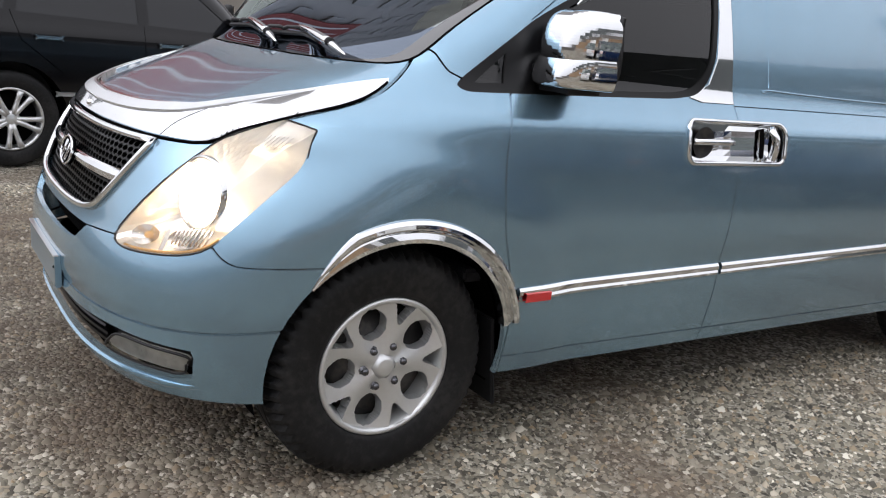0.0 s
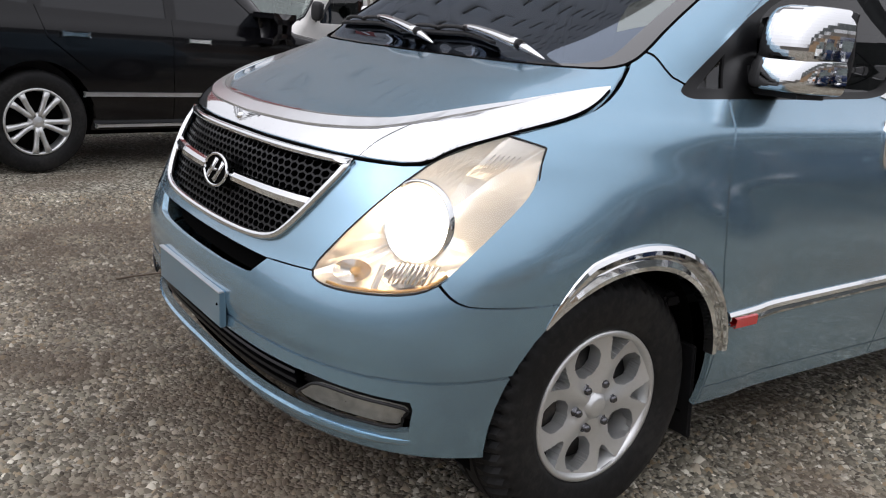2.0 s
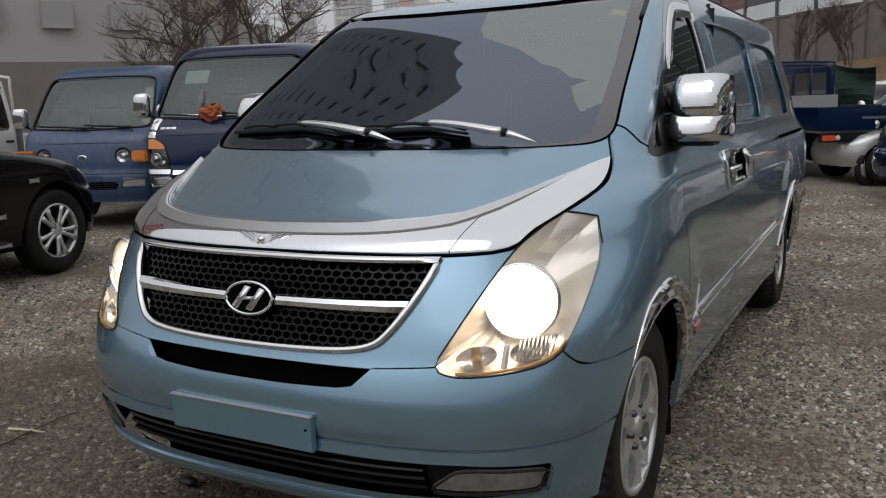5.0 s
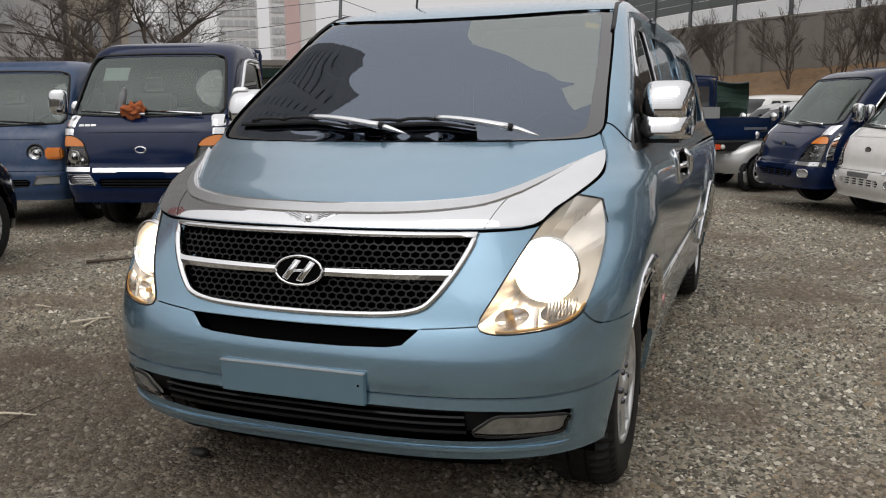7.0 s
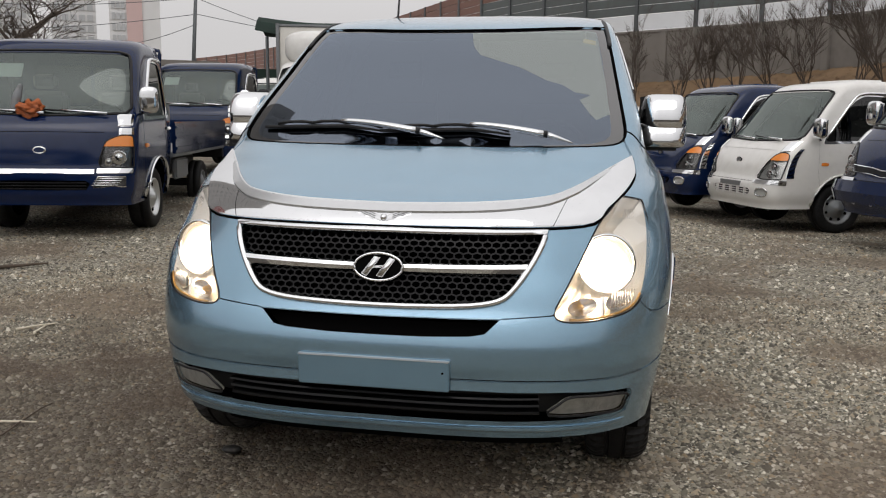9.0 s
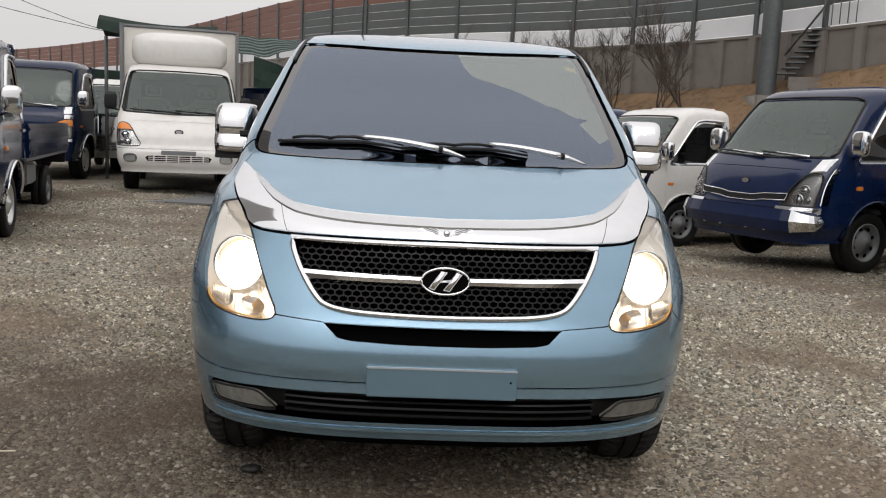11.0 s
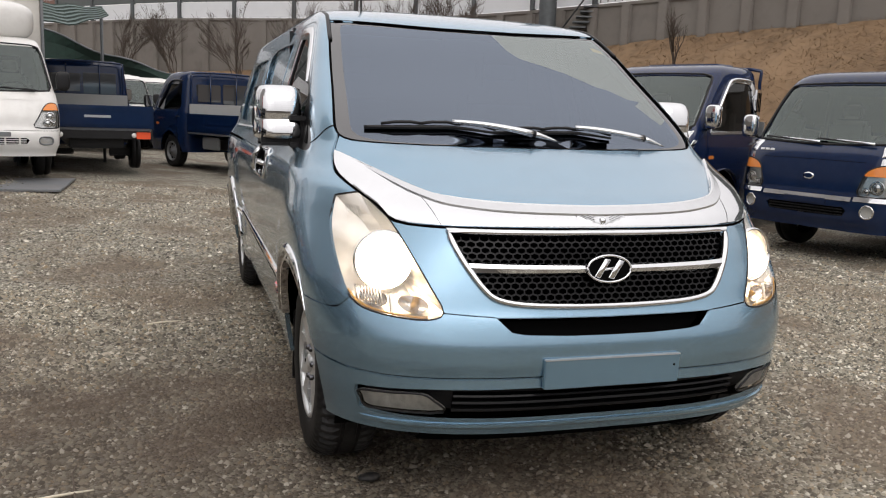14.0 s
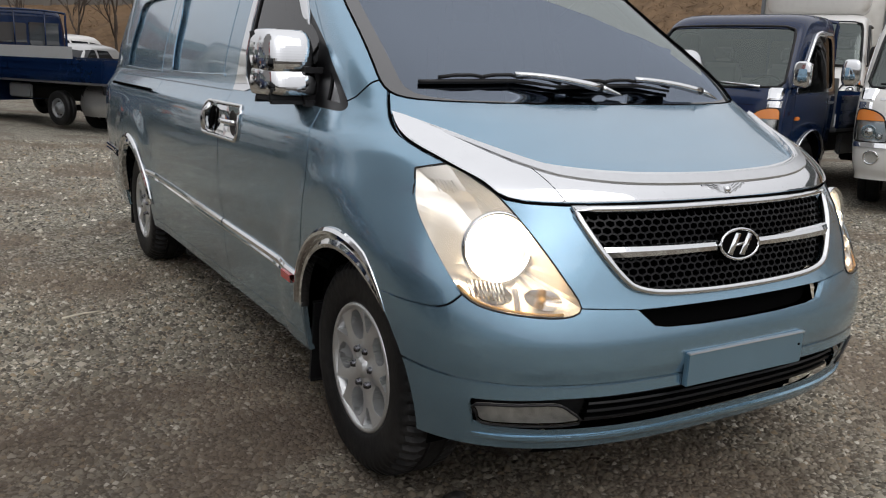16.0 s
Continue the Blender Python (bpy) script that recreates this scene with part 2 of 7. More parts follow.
def lathe(bm, prof, seg=48, m=None):
    """Turns (radius, x) pairs round the x axis."""
    rings = []
    for r, x in prof:
        rings.append([bm.verts.new((x, r * math.cos(2 * math.pi * k / seg), r * math.sin(2 * math.pi * k / seg))) for k in range(seg)])
    for a, b in zip(rings, rings[1:]):
        for k in range(seg):
            bm.faces.new((a[k], a[(k + 1) % seg], b[(k + 1) % seg], b[k]))
    if m is not None:
        bmesh.ops.transform(bm, matrix=m, verts=[v for r in rings for v in r])
    return rings


def prism(bm, outline, h, m=None, bevel=0.0):
    """A flat outline (u, v) in the xz plane thickened towards -y by h."""
    front = [bm.verts.new((u, -h, v)) for u, v in outline]
    back = [bm.verts.new((u, 0, v)) for u, v in outline]
    n = len(outline)
    fs = [bm.faces.new(front), bm.faces.new(back[::-1])]
    for i in range(n):
        fs.append(bm.faces.new((front[(i + 1) % n], front[i], back[i], back[(i + 1) % n])))
    bmesh.ops.recalc_face_normals(bm, faces=fs)
    if m is not None:
        bmesh.ops.transform(bm, matrix=m, verts=front + back)
    if bevel:
        bmesh.ops.bevel(bm, geom=[e for e in fs[0].edges], offset=bevel, segments=2, affect="EDGES")


def smooth_path(pts, per=6, closed=False):
    """Catmull-Rom points through the corners given."""
    p = [Vector(q).to_3d() if len(q) == 2 else Vector(q) for q in pts]
    n, res = len(p), []
    for i in range(n if closed else n - 1):
        a, b, c, d = (p[(i + j) % n] if closed else p[min(max(i + j, 0), n - 1)] for j in (-1, 0, 1, 2))
        for k in range(per):
            t = k / per
            res.append(0.5 * (2 * b + (c - a) * t + (2 * a - 5 * b + 4 * c - d) * t * t + (3 * b - a - 3 * c + d) * t**3))
    if not closed:
        res.append(p[-1])
    return [tuple(q[:len(pts[0])]) for q in res]


# ---- cutting a vehicle's skin into panels ----
FRONT, SIDE, TOP = (0, 2), (1, 2), (0, 1)


def inside_poly(p, poly):
    hit, j = False, len(poly) - 1
    for i in range(len(poly)):
        a, b = poly[i], poly[j]
        if (a[1] > p[1]) != (b[1] > p[1]) and p[0] < (b[0] - a[0]) * (p[1] - a[1]) / (b[1] - a[1]) + a[0]:
            hit = not hit
        j = i
    return hit


def near_line(p, line):
    best = 9.0
    for a, b in zip(line, line[1:]):
        ax, ay, bx, by = a[0], a[1], b[0], b[1]
        dx, dy = bx - ax, by - ay
        t = max(0, min(1, ((p[0] - ax) * dx + (p[1] - ay) * dy) / max(dx * dx + dy * dy, 1e-12)))
        best = min(best, math.hypot(p[0] - ax - t * dx, p[1] - ay - t * dy))
    return best


class Skin:
    """Half of a vehicle's outer skin (x >= 0) as a mesh, cut along lines and sorted into regions."""

    def __init__(self, shell, levels, k=40, step=0.05, rear=10, cap=True):
        bm = self.bm = bmesh.new()
        rows = [[bm.verts.new(p) for p in shell.ring(z, k, step, rear)] for z in levels]
        for r in rows:
            r[0].co.x = r[-1].co.x = 0
        for a, b in zip(rows, rows[1:]):
            for i in range(len(a) - 1):
                bm.faces.new((a[i], a[i + 1], b[i + 1], b[i]))
        if cap:
            mid = [bm.verts.new((0, v.co.y, v.co.z)) for v in rows[-1]]
            top = rows[-1]
            for i in range(1, len(top) - 2):
                bm.faces.new((top[i], top[i + 1], mid[i + 1], mid[i]))
        bmesh.ops.recalc_face_normals(bm, faces=bm.faces)
        bm.normal_update()
        if sum(f.normal.x for f in bm.faces) < 0:
            bmesh.ops.reverse_faces(bm, faces=bm.faces)
            bm.normal_update()
        lay = bm.verts.layers.float_vector.new("nrm")
        for v in bm.verts:
            n = v.normal.copy()
            if v.co.x < 1e-5:
                n.x = 0
            v[lay] = n.normalized()
        self.reg = bm.faces.layers.int.new("reg")
        self.n = 0

    def slice(self, line, axes, ok):
        """Cuts the faces that a line crosses, seen along the axis left out."""
        bm, (u, w) = self.bm, axes

        def reach(f):
            p, q = [v.co[u] for v in f.verts], [v.co[w] for v in f.verts]
            return min(p), max(p), min(q), max(q)
        l0, l1, l2, l3 = min(p[0] for p in line) - 0.01, max(p[0] for p in line) + 0.01, min(p[1] for p in line) - 0.01, max(p[1] for p in line) + 0.01
        near = set()
        for f in bm.faces:
            r = reach(f)
            if r[1] >= l0 and r[0] <= l1 and r[3] >= l2 and r[2] <= l3 and ok(f.calc_center_median()):
                near.add(f)
        for a, b in zip(line, line[1:]):
            fs = []
            x0, x1, y0, y1 = min(a[0], b[0]) - 0.004, max(a[0], b[0]) + 0.004, min(a[1], b[1]) - 0.004, max(a[1], b[1]) + 0.004
            for f in list(near):
                if not f.is_valid:
                    near.discard(f)
                    continue
                r = reach(f)
                if r[1] >= x0 and r[0] <= x1 and r[3] >= y0 and r[2] <= y1:
                    fs.append(f)
            co, no = Vector((0, 0, 0)), Vector((0, 0, 0))
            co[u], co[w] = a[0], a[1]
            no[u], no[w] = b[1] - a[1], a[0] - b[0]
            if not fs or no.length < 1e-9:
                continue
            es, vs = {e for f in fs for e in f.edges}, {v for f in fs for v in f.verts}
            got = bmesh.ops.bisect_plane(bm, geom=fs + list(es) + list(vs), dist=2e-5, plane_co=co, plane_no=no.normalized())
            near |= {g for g in got["geom"] if isinstance(g, bmesh.types.BMFace)}

    def region(self, poly, axes, ok, over=False):
        """Cuts out a closed outline and returns its number."""
        self.n += 1
        self.slice(list(poly) + [poly[0]], axes, ok)
        for f in self.bm.faces:
            if f[self.reg] and not over:
                continue
            c = f.calc_center_median()
            if ok(c) and inside_poly((c[axes[0]], c[axes[1]]), poly):
                f[self.reg] = self.n
        return self.n

    def gap(self, line, axes, ok, wide=0.006, number=None):
        """Cuts a narrow strip along an open line."""
        if number is None:
            self.n += 1
            number = self.n
        h = wide / 2
        left, right = [], []
        for i, p in enumerate(line):
            a, b = line[max(i - 1, 0)], line[min(i + 1, len(line) - 1)]
            d = Vector((b[0] - a[0], b[1] - a[1])).normalized()
            left.append((p[0] - d.y * h, p[1] + d.x * h))
            right.append((p[0] + d.y * h, p[1] - d.x * h))
        for s in (left, right):
            self.slice(s, axes, ok)
        for f in self.bm.faces:
            if f[self.reg]:
                continue
            c = f.calc_center_median()
            if ok(c) and near_line((c[axes[0]], c[axes[1]]), line) < h * 1.02:
                f[self.reg] = number
        return number

    def mirror(self):
        """Adds the other half and joins both at the middle."""
        bm, lay = self.bm, self.bm.verts.layers.float_vector["nrm"]
        got = bmesh.ops.duplicate(bm, geom=list(bm.verts) + list(bm.edges) + list(bm.faces))
        vs = [g for g in got["geom"] if isinstance(g, bmesh.types.BMVert)]
        for v in vs:
            v.co.x = -v.co.x
            n = v[lay]
            v[lay] = Vector((-n[0], n[1], n[2]))
        bmesh.ops.reverse_faces(bm, faces=[g for g in got["geom"] if isinstance(g, bmesh.types.BMFace)])
        bmesh.ops.remove_doubles(bm, verts=[v for v in bm.verts if abs(v.co.x) < 1e-4], dist=2e-4)

    def take(self, faces, push=0.0, rim=0.0, only=None):
        """A new bmesh of some faces, pushed along the normal, its border folded in by rim."""
        lay = self.bm.verts.layers.float_vector["nrm"]
        bm = bmesh.new()
        nl = bm.verts.layers.float_vector.new("nrm")
        seen = {}
        for f in faces:
            ring = []
            for v in f.verts:
                if v not in seen:
                    n = Vector(v[lay])
                    w = bm.verts.new(v.co + n * push)
                    w[nl] = n
                    seen[v] = w
                ring.append(seen[v])
            try:
                bm.faces.new(ring)
            except ValueError:
                pass
        if rim:
            es = [e for e in bm.edges if e.is_boundary]
            got = bmesh.ops.extrude_edge_only(bm, edges=es)
            for v in got["geom"]:
                if isinstance(v, bmesh.types.BMVert):
                    v.co -= Vector(v[nl]) * rim
        return bm

    def islands(self, number=0):
        """Connected groups of faces of one region."""
        todo = {f for f in self.bm.faces if f[self.reg] == number}
        res = []
        while todo:
            stack, group = [todo.pop()], []
            while stack:
                f = stack.pop()
                group.append(f)
                for e in f.edges:
                    for g in e.link_faces:
                        if g in todo:
                            todo.remove(g)
                            stack.append(g)
            res.append(group)
        return sorted(res, key=len, reverse=True)

    def of(self, number):
        return [f for f in self.bm.faces if f[self.reg] == number]

# ---- the setting ----
def gravel_material():
    m = bpy.data.materials.new("crushed_gravel")
    m.use_nodes = True
    n, l = m.node_tree.nodes, m.node_tree.links
    b = n["Principled BSDF"]
    b.inputs["Roughness"].default_value = 0.95
    co = n.new("ShaderNodeTexCoord")
    cell = n.new("ShaderNodeTexVoronoi")
    cell.inputs["Scale"].default_value = 68
    l.new(co.outputs["Object"], cell.inputs["Vector"])
    tone = n.new("ShaderNodeValToRGB")
    tone.color_ramp.elements[0].color, tone.color_ramp.elements[1].color = (0.046, 0.041, 0.031, 1), (0.50, 0.468, 0.39, 1)
    mid = tone.color_ramp.elements.new(0.5)
    mid.color = (0.188, 0.170, 0.128, 1)
    one = n.new("ShaderNodeSeparateColor")
    l.new(cell.outputs["Color"], one.inputs["Color"])
    l.new(one.outputs["Red"], tone.inputs["Fac"])
    patch = n.new("ShaderNodeTexNoise")
    patch.inputs["Scale"].default_value, patch.inputs["Detail"].default_value = 0.9, 5
    l.new(co.outputs["Object"], patch.inputs["Vector"])
    earth = n.new("ShaderNodeMapRange")
    earth.inputs["From Min"].default_value, earth.inputs["From Max"].default_value = 0.47, 0.62
    l.new(patch.outputs["Fac"], earth.inputs["Value"])
    mix = n.new("ShaderNodeMix")
    mix.data_type = "RGBA"
    mix.inputs["B"].default_value = (0.125, 0.090, 0.060, 1)
    part_ = n.new("ShaderNodeMath")
    part_.operation = "MULTIPLY"
    part_.inputs[1].default_value = 0.75
    l.new(earth.outputs[0], part_.inputs[0])
    l.new(part_.outputs[0], mix.inputs["Factor"])
    l.new(tone.outputs["Color"], mix.inputs["A"])
    damp(m, mix.outputs["Result"], 0.80)
    bp = n.new("ShaderNodeBump")
    bp.inputs["Strength"].default_value, bp.inputs["Distance"].default_value = 0.9, 0.012
    bp.invert = True
    l.new(cell.outputs["Distance"], bp.inputs["Height"])
    l.new(bp.outputs[0], b.inputs["Normal"])
    return m


def soil_mask(m, strong):
    """Factor of damp dark soil in front of the van, with a ragged edge, and of smaller soil spots."""
    n, l = m.node_tree.nodes, m.node_tree.links
    co = n.new("ShaderNodeTexCoord")
    rough = n.new("ShaderNodeTexNoise")
    rough.inputs["Scale"].default_value, rough.inputs["Detail"].default_value = 2.4, 9
    l.new(co.outputs["Object"], rough.inputs["Vector"])
    far = n.new("ShaderNodeVectorMath")
    far.operation = "DISTANCE"
    far.inputs[1].default_value = (-1.5, -0.1, 0)
    l.new(co.outputs["Object"], far.inputs[0])
    edge = n.new("ShaderNodeMath")
    edge.operation = "MULTIPLY_ADD"
    edge.inputs[1].default_value = 4.5
    l.new(rough.outputs["Fac"], edge.inputs[0])
    l.new(far.outputs["Value"], edge.inputs[2])
    fac = n.new("ShaderNodeMapRange")
    fac.inputs["From Min"].default_value, fac.inputs["From Max"].default_value = 2.9, 4.6
    fac.inputs["To Min"].default_value, fac.inputs["To Max"].default_value = strong, 0.0
    l.new(edge.outputs[0], fac.inputs["Value"])
    return fac.outputs[0]


def damp(m, base, strong):
    """Mixes the damp soil over a base colour socket and feeds the shader."""
    n, l = m.node_tree.nodes, m.node_tree.links
    mix = n.new("ShaderNodeMix")
    mix.data_type = "RGBA"
    mix.inputs["B"].default_value = (0.060, 0.043, 0.029, 1)
    l.new(soil_mask(m, strong), mix.inputs["Factor"])
    l.new(base, mix.inputs["A"])
    l.new(mix.outputs["Result"], n["Principled BSDF"].inputs["Base Color"])


GRAVEL = gravel_material()


def tilt(x, y):
    """The back of the yard leans: higher on one side, lower on the other."""
    k = min(1.0, max(0.0, (y - 5) / 5))
    return 0.17 * k * k * (3 - 2 * k) * max(-1.0, min(1.0, (-x - 0.8) / 3.2))


def rise(x, y):
    """Height of the yard, in metres, with small unevenness."""
    return tilt(x, y) + 0.012 * noise.noise((x * 0.7, y * 0.7, 0.0)) + 0.006 * noise.noise((x * 2.3, y * 2.3, 4.0)) - 0.008


def lay_ground():
    bm = bmesh.new()
    def strip(lo, hi, step):
        return list(np.arange(lo, hi, step))
    xs = [-400, -150, -70] + strip(-40, -12, 2.0) + strip(-12, 12, 0.25) + strip(12, 41, 2.0) + [70, 150, 400]
    ys = [-400, -150, -60] + strip(-30, -8, 2.0) + strip(-8, 20, 0.25) + strip(20, 61, 2.0) + [90, 150, 400]
    grid = [[bm.verts.new((x, y, rise(x, y))) for x in xs] for y in ys]
    for a, b in zip(grid, grid[1:]):
        for i in range(len(xs) - 1):
            bm.faces.new((a[i], a[i + 1], b[i + 1], b[i]))
    g = part("ground", bm, GRAVEL)
    tagged(g, "compacted grey crushed gravel yard with earthy patches", "gravel ground", kind="structure")


lay_ground()


def stone_material():
    m = bpy.data.materials.new("crushed_stone")
    m.use_nodes = True
    n, l = m.node_tree.nodes, m.node_tree.links
    b = n["Principled BSDF"]
    b.inputs["Roughness"].default_value = 0.9
    geo, tone = n.new("ShaderNodeNewGeometry"), n.new("ShaderNodeValToRGB")
    els = tone.color_ramp.elements
    els[0].color, els[1].color = (0.050, 0.045, 0.035, 1), (0.72, 0.68, 0.575, 1)
    for pos, c in ((0.35, (0.188, 0.170, 0.128, 1)), (0.7, (0.335, 0.306, 0.238, 1)), (0.85, (0.27, 0.205, 0.125, 1))):
        els.new(pos).color = c
    l.new(geo.outputs["Random Per Island"], tone.inputs["Fac"])
    co, patch, earth, mix = n.new("ShaderNodeTexCoord"), n.new("ShaderNodeTexNoise"), n.new("ShaderNodeMapRange"), n.new("ShaderNodeMix")
    patch.inputs["Scale"].default_value, patch.inputs["Detail"].default_value = 0.9, 5
    l.new(co.outputs["Object"], patch.inputs["Vector"])
    earth.inputs["From Min"].default_value, earth.inputs["From Max"].default_value = 0.47, 0.62
    earth.inputs["To Max"].default_value = 0.6
    l.new(patch.outputs["Fac"], earth.inputs["Value"])
    mix.data_type = "RGBA"
    mix.inputs["B"].default_value = (0.145, 0.105, 0.072, 1)
    l.new(earth.outputs[0], mix.inputs["Factor"])
    l.new(tone.outputs["Color"], mix.inputs["A"])
    damp(m, mix.outputs["Result"], 0.66)
    return m


STONE = stone_material()

def curve(*pts):
    """A smooth monotone curve through (a, b) pairs, as a function."""
    a, b = np.array([p[0] for p in pts], float), np.array([p[1] for p in pts], float)
    h, d = np.diff(a), np.diff(b) / np.diff(a)
    m = np.zeros(len(a))
    m[0], m[-1] = d[0], d[-1]
    for i in range(1, len(a) - 1):
        if d[i - 1] * d[i] > 0:
            w, v = 2 * h[i] + h[i - 1], h[i] + 2 * h[i - 1]
            m[i] = (w + v) / (w / d[i - 1] + v / d[i])

    def at(x):
        x = min(max(x, a[0]), a[-1])
        i = min(int(np.searchsorted(a, x, "right")) - 1, len(a) - 2)
        t = (x - a[i]) / h[i]
        return float((2 * t**3 - 3 * t**2 + 1) * b[i] + (t**3 - 2 * t**2 + t) * h[i] * m[i] + (3 * t**2 - 2 * t**3) * b[i + 1] + (t**3 - t**2) * h[i] * m[i + 1])
    return at


class Shell:
    """The outer skin of a vehicle: at each height a rounded outline. nose: foremost y; half: half width; side: y where the flank begins; tail: rear y."""

    def __init__(self, nose, half, side, tail, n=2.5, nr=7.0, bump=None):
        self.nose, self.half, self.side, self.tail, self.n, self.nr, self.bump = nose, half, side, tail, n, nr, bump

    def pow(self, z):
        return self.n(z) if callable(self.n) else self.n

    def front_y(self, x, z):
        """y of the front face at x, z."""
        r = min(abs(x) / self.half(z), 1.0)
        return self.side(z) - (self.side(z) - self.nose(z)) * (1 - r**self.pow(z)) ** (1 / self.pow(z))

    def side_x(self, y, z):
        """Half width of the skin at y, z."""
        w, s, f = self.half(z), self.side(z), self.nose(z)
        if y < s:
            r = min((s - y) / (s - f), 1.0)
            x = w * (1 - r**self.pow(z)) ** (1 / self.pow(z))
        else:
            x = w
        return x + (self.bump(y, z) if self.bump else 0)

    def ring(self, z, k=40, step=0.05, rear=10):
        w, s, f, b = self.half(z), self.side(z), self.nose(z), self.tail(z)
        e, er = 2 / self.pow(z), 2 / self.nr
        pts = []
        for i in range(k):
            a = math.pi / 2 * i / k
            pts.append((w * math.sin(a) ** e, s - (s - f) * math.cos(a) ** e))
        r = b - 0.35
        m = int(round(4.0 / step))
        for i in range(m):
            pts.append((w, s + (r - s) * i / m))
        for i in range(rear + 1):
            a = math.pi / 2 * i / rear
            pts.append((w * max(math.cos(a), 0) ** er, r + 0.35 * math.sin(a) ** er))
        return [(x + (self.bump(y, z) * min(1.0, x / w) if self.bump and x > 0.3 else 0), y, z) for x, y in pts]

def van_bump(y, z):
    """Relief of the flank: the bulge round each wheel and the soft hollow above the sill."""
    d = 0.0
    for c in (0.0, 3.2):
        r = math.hypot((y - c) * 0.9, z - 0.40)
        d += 0.015 / (1 + math.exp((r - 0.56) / 0.024)) * min(1, max(0, (y - c + 0.62) / 0.3))
    if 0.35 < y < 2.9:
        d -= 0.010 * math.exp(-((z - 0.60) / 0.07) ** 2) * min(1, (y - 0.35) / 0.25, (2.9 - y) / 0.25)
    return d


VAN = Shell(
    curve((0.19, -0.62), (0.25, -0.675), (0.33, -0.712), (0.43, -0.743), (0.487, -0.741), (0.53, -0.750), (0.58, -0.749), (0.62, -0.740), (0.66, -0.726), (0.70, -0.708), (0.82, -0.668), (0.90, -0.645), (0.94, -0.622), (0.97, -0.60),
          (1.0, -0.555), (1.03, -0.485), (1.06, -0.405), (1.10, -0.305), (1.14, -0.205), (1.17, -0.125), (1.185, -0.085), (1.20, -0.055), (1.24, 0.0), (1.45, 0.34), (1.68, 0.72), (1.72, 0.81), (1.75, 0.92), (1.78, 1.08), (1.81, 1.32), (1.835, 1.62), (1.86, 2.1), (1.875, 2.6)),
    curve((0.19, 0.84), (0.27, 0.862), (0.36, 0.880), (0.46, 0.895), (0.58, 0.910), (0.70, 0.921), (0.80, 0.927), (0.92, 0.927), (1.00, 0.922), (1.05, 0.915), (1.075, 0.907), (1.10, 0.890), (1.13, 0.870), (1.16, 0.853), (1.19, 0.842), (1.3, 0.820), (1.5, 0.766), (1.65, 0.720), (1.71, 0.700), (1.75, 0.680),
          (1.78, 0.645), (1.805, 0.57), (1.83, 0.46), (1.855, 0.30), (1.875, 0.05)),
    curve((0.19, -0.1), (0.5, -0.1), (0.68, -0.05), (0.9, 0.17), (1.0, 0.28), (1.1, 0.40), (1.15, 0.37), (1.2, 0.36), (1.24, 0.38), (1.5, 0.68), (1.71, 1.00), (1.78, 1.38), (1.86, 2.5), (1.875, 2.7)),
    curve((0.19, 4.1), (0.5, 4.2), (1.1, 4.2), (1.7, 4.05), (1.81, 3.9), (1.86, 3.7), (1.875, 2.9)), curve((0.19, 3.0), (0.72, 3.0), (0.82, 2.85), (0.93, 2.6), (1.0, 2.72), (1.05, 3.0), (1.10, 3.1), (1.15, 3.3), (1.20, 3.6), (1.24, 3.7), (1.5, 3.9), (1.72, 3.8), (1.80, 3.0), (1.875, 2.5)), bump=van_bump)

# ---- the light blue van ----
def van_levels():
    z, out_ = 0.288, []
    while z < 1.86:
        out_.append(z)
        z += 0.014 if z < 0.93 else 0.008 if z < 1.22 else 0.022 if z < 1.68 else 0.012
    return out_ + [1.866]


def on_front(x, z, out_=0.0):
    """A point on the face of the van, out_ metres proud."""
    e = 0.004
    p = Vector((x, VAN.front_y(x, z), z))
    a = Vector((x + e, VAN.front_y(x + e, z), z)) - Vector((x - e, VAN.front_y(x - e, z), z))
    b = Vector((x, VAN.front_y(x, z + e), z + e)) - Vector((x, VAN.front_y(x, z - e), z - e))
    return p + a.cross(b).normalized() * out_


def on_side(y, z, s=1, out_=0.0):
    """A point on the flank, out_ metres proud; s: side of the van."""
    e = 0.004
    p = Vector((VAN.side_x(y, z), y, z))
    a = Vector((VAN.side_x(y + e, z) - VAN.side_x(y - e, z), 2 * e, 0))
    b = Vector((VAN.side_x(y, z + e) - VAN.side_x(y, z - e), 0, 2 * e))
    q = p + a.cross(b).normalized() * out_
    return Vector((q.x * s, q.y, q.z))


def sheet(rows):
    """A mesh through rows of points."""
    bm = bmesh.new()
    vs = [[bm.verts.new(p) for p in r] for r in rows]
    for a, b in zip(vs, vs[1:]):
        for i in range(len(a) - 1):
            bm.faces.new((a[i], a[i + 1], b[i + 1], b[i]))
    bmesh.ops.recalc_face_normals(bm, faces=bm.faces)
    return bm


def band(point, n, prof):
    """A moulding: point(t, across, height) for t in 0..1; prof: (across, height) pairs."""
    bm = sheet([[point(i / n, a, h) for a, h in prof] for i in range(n + 1)])
    return bm


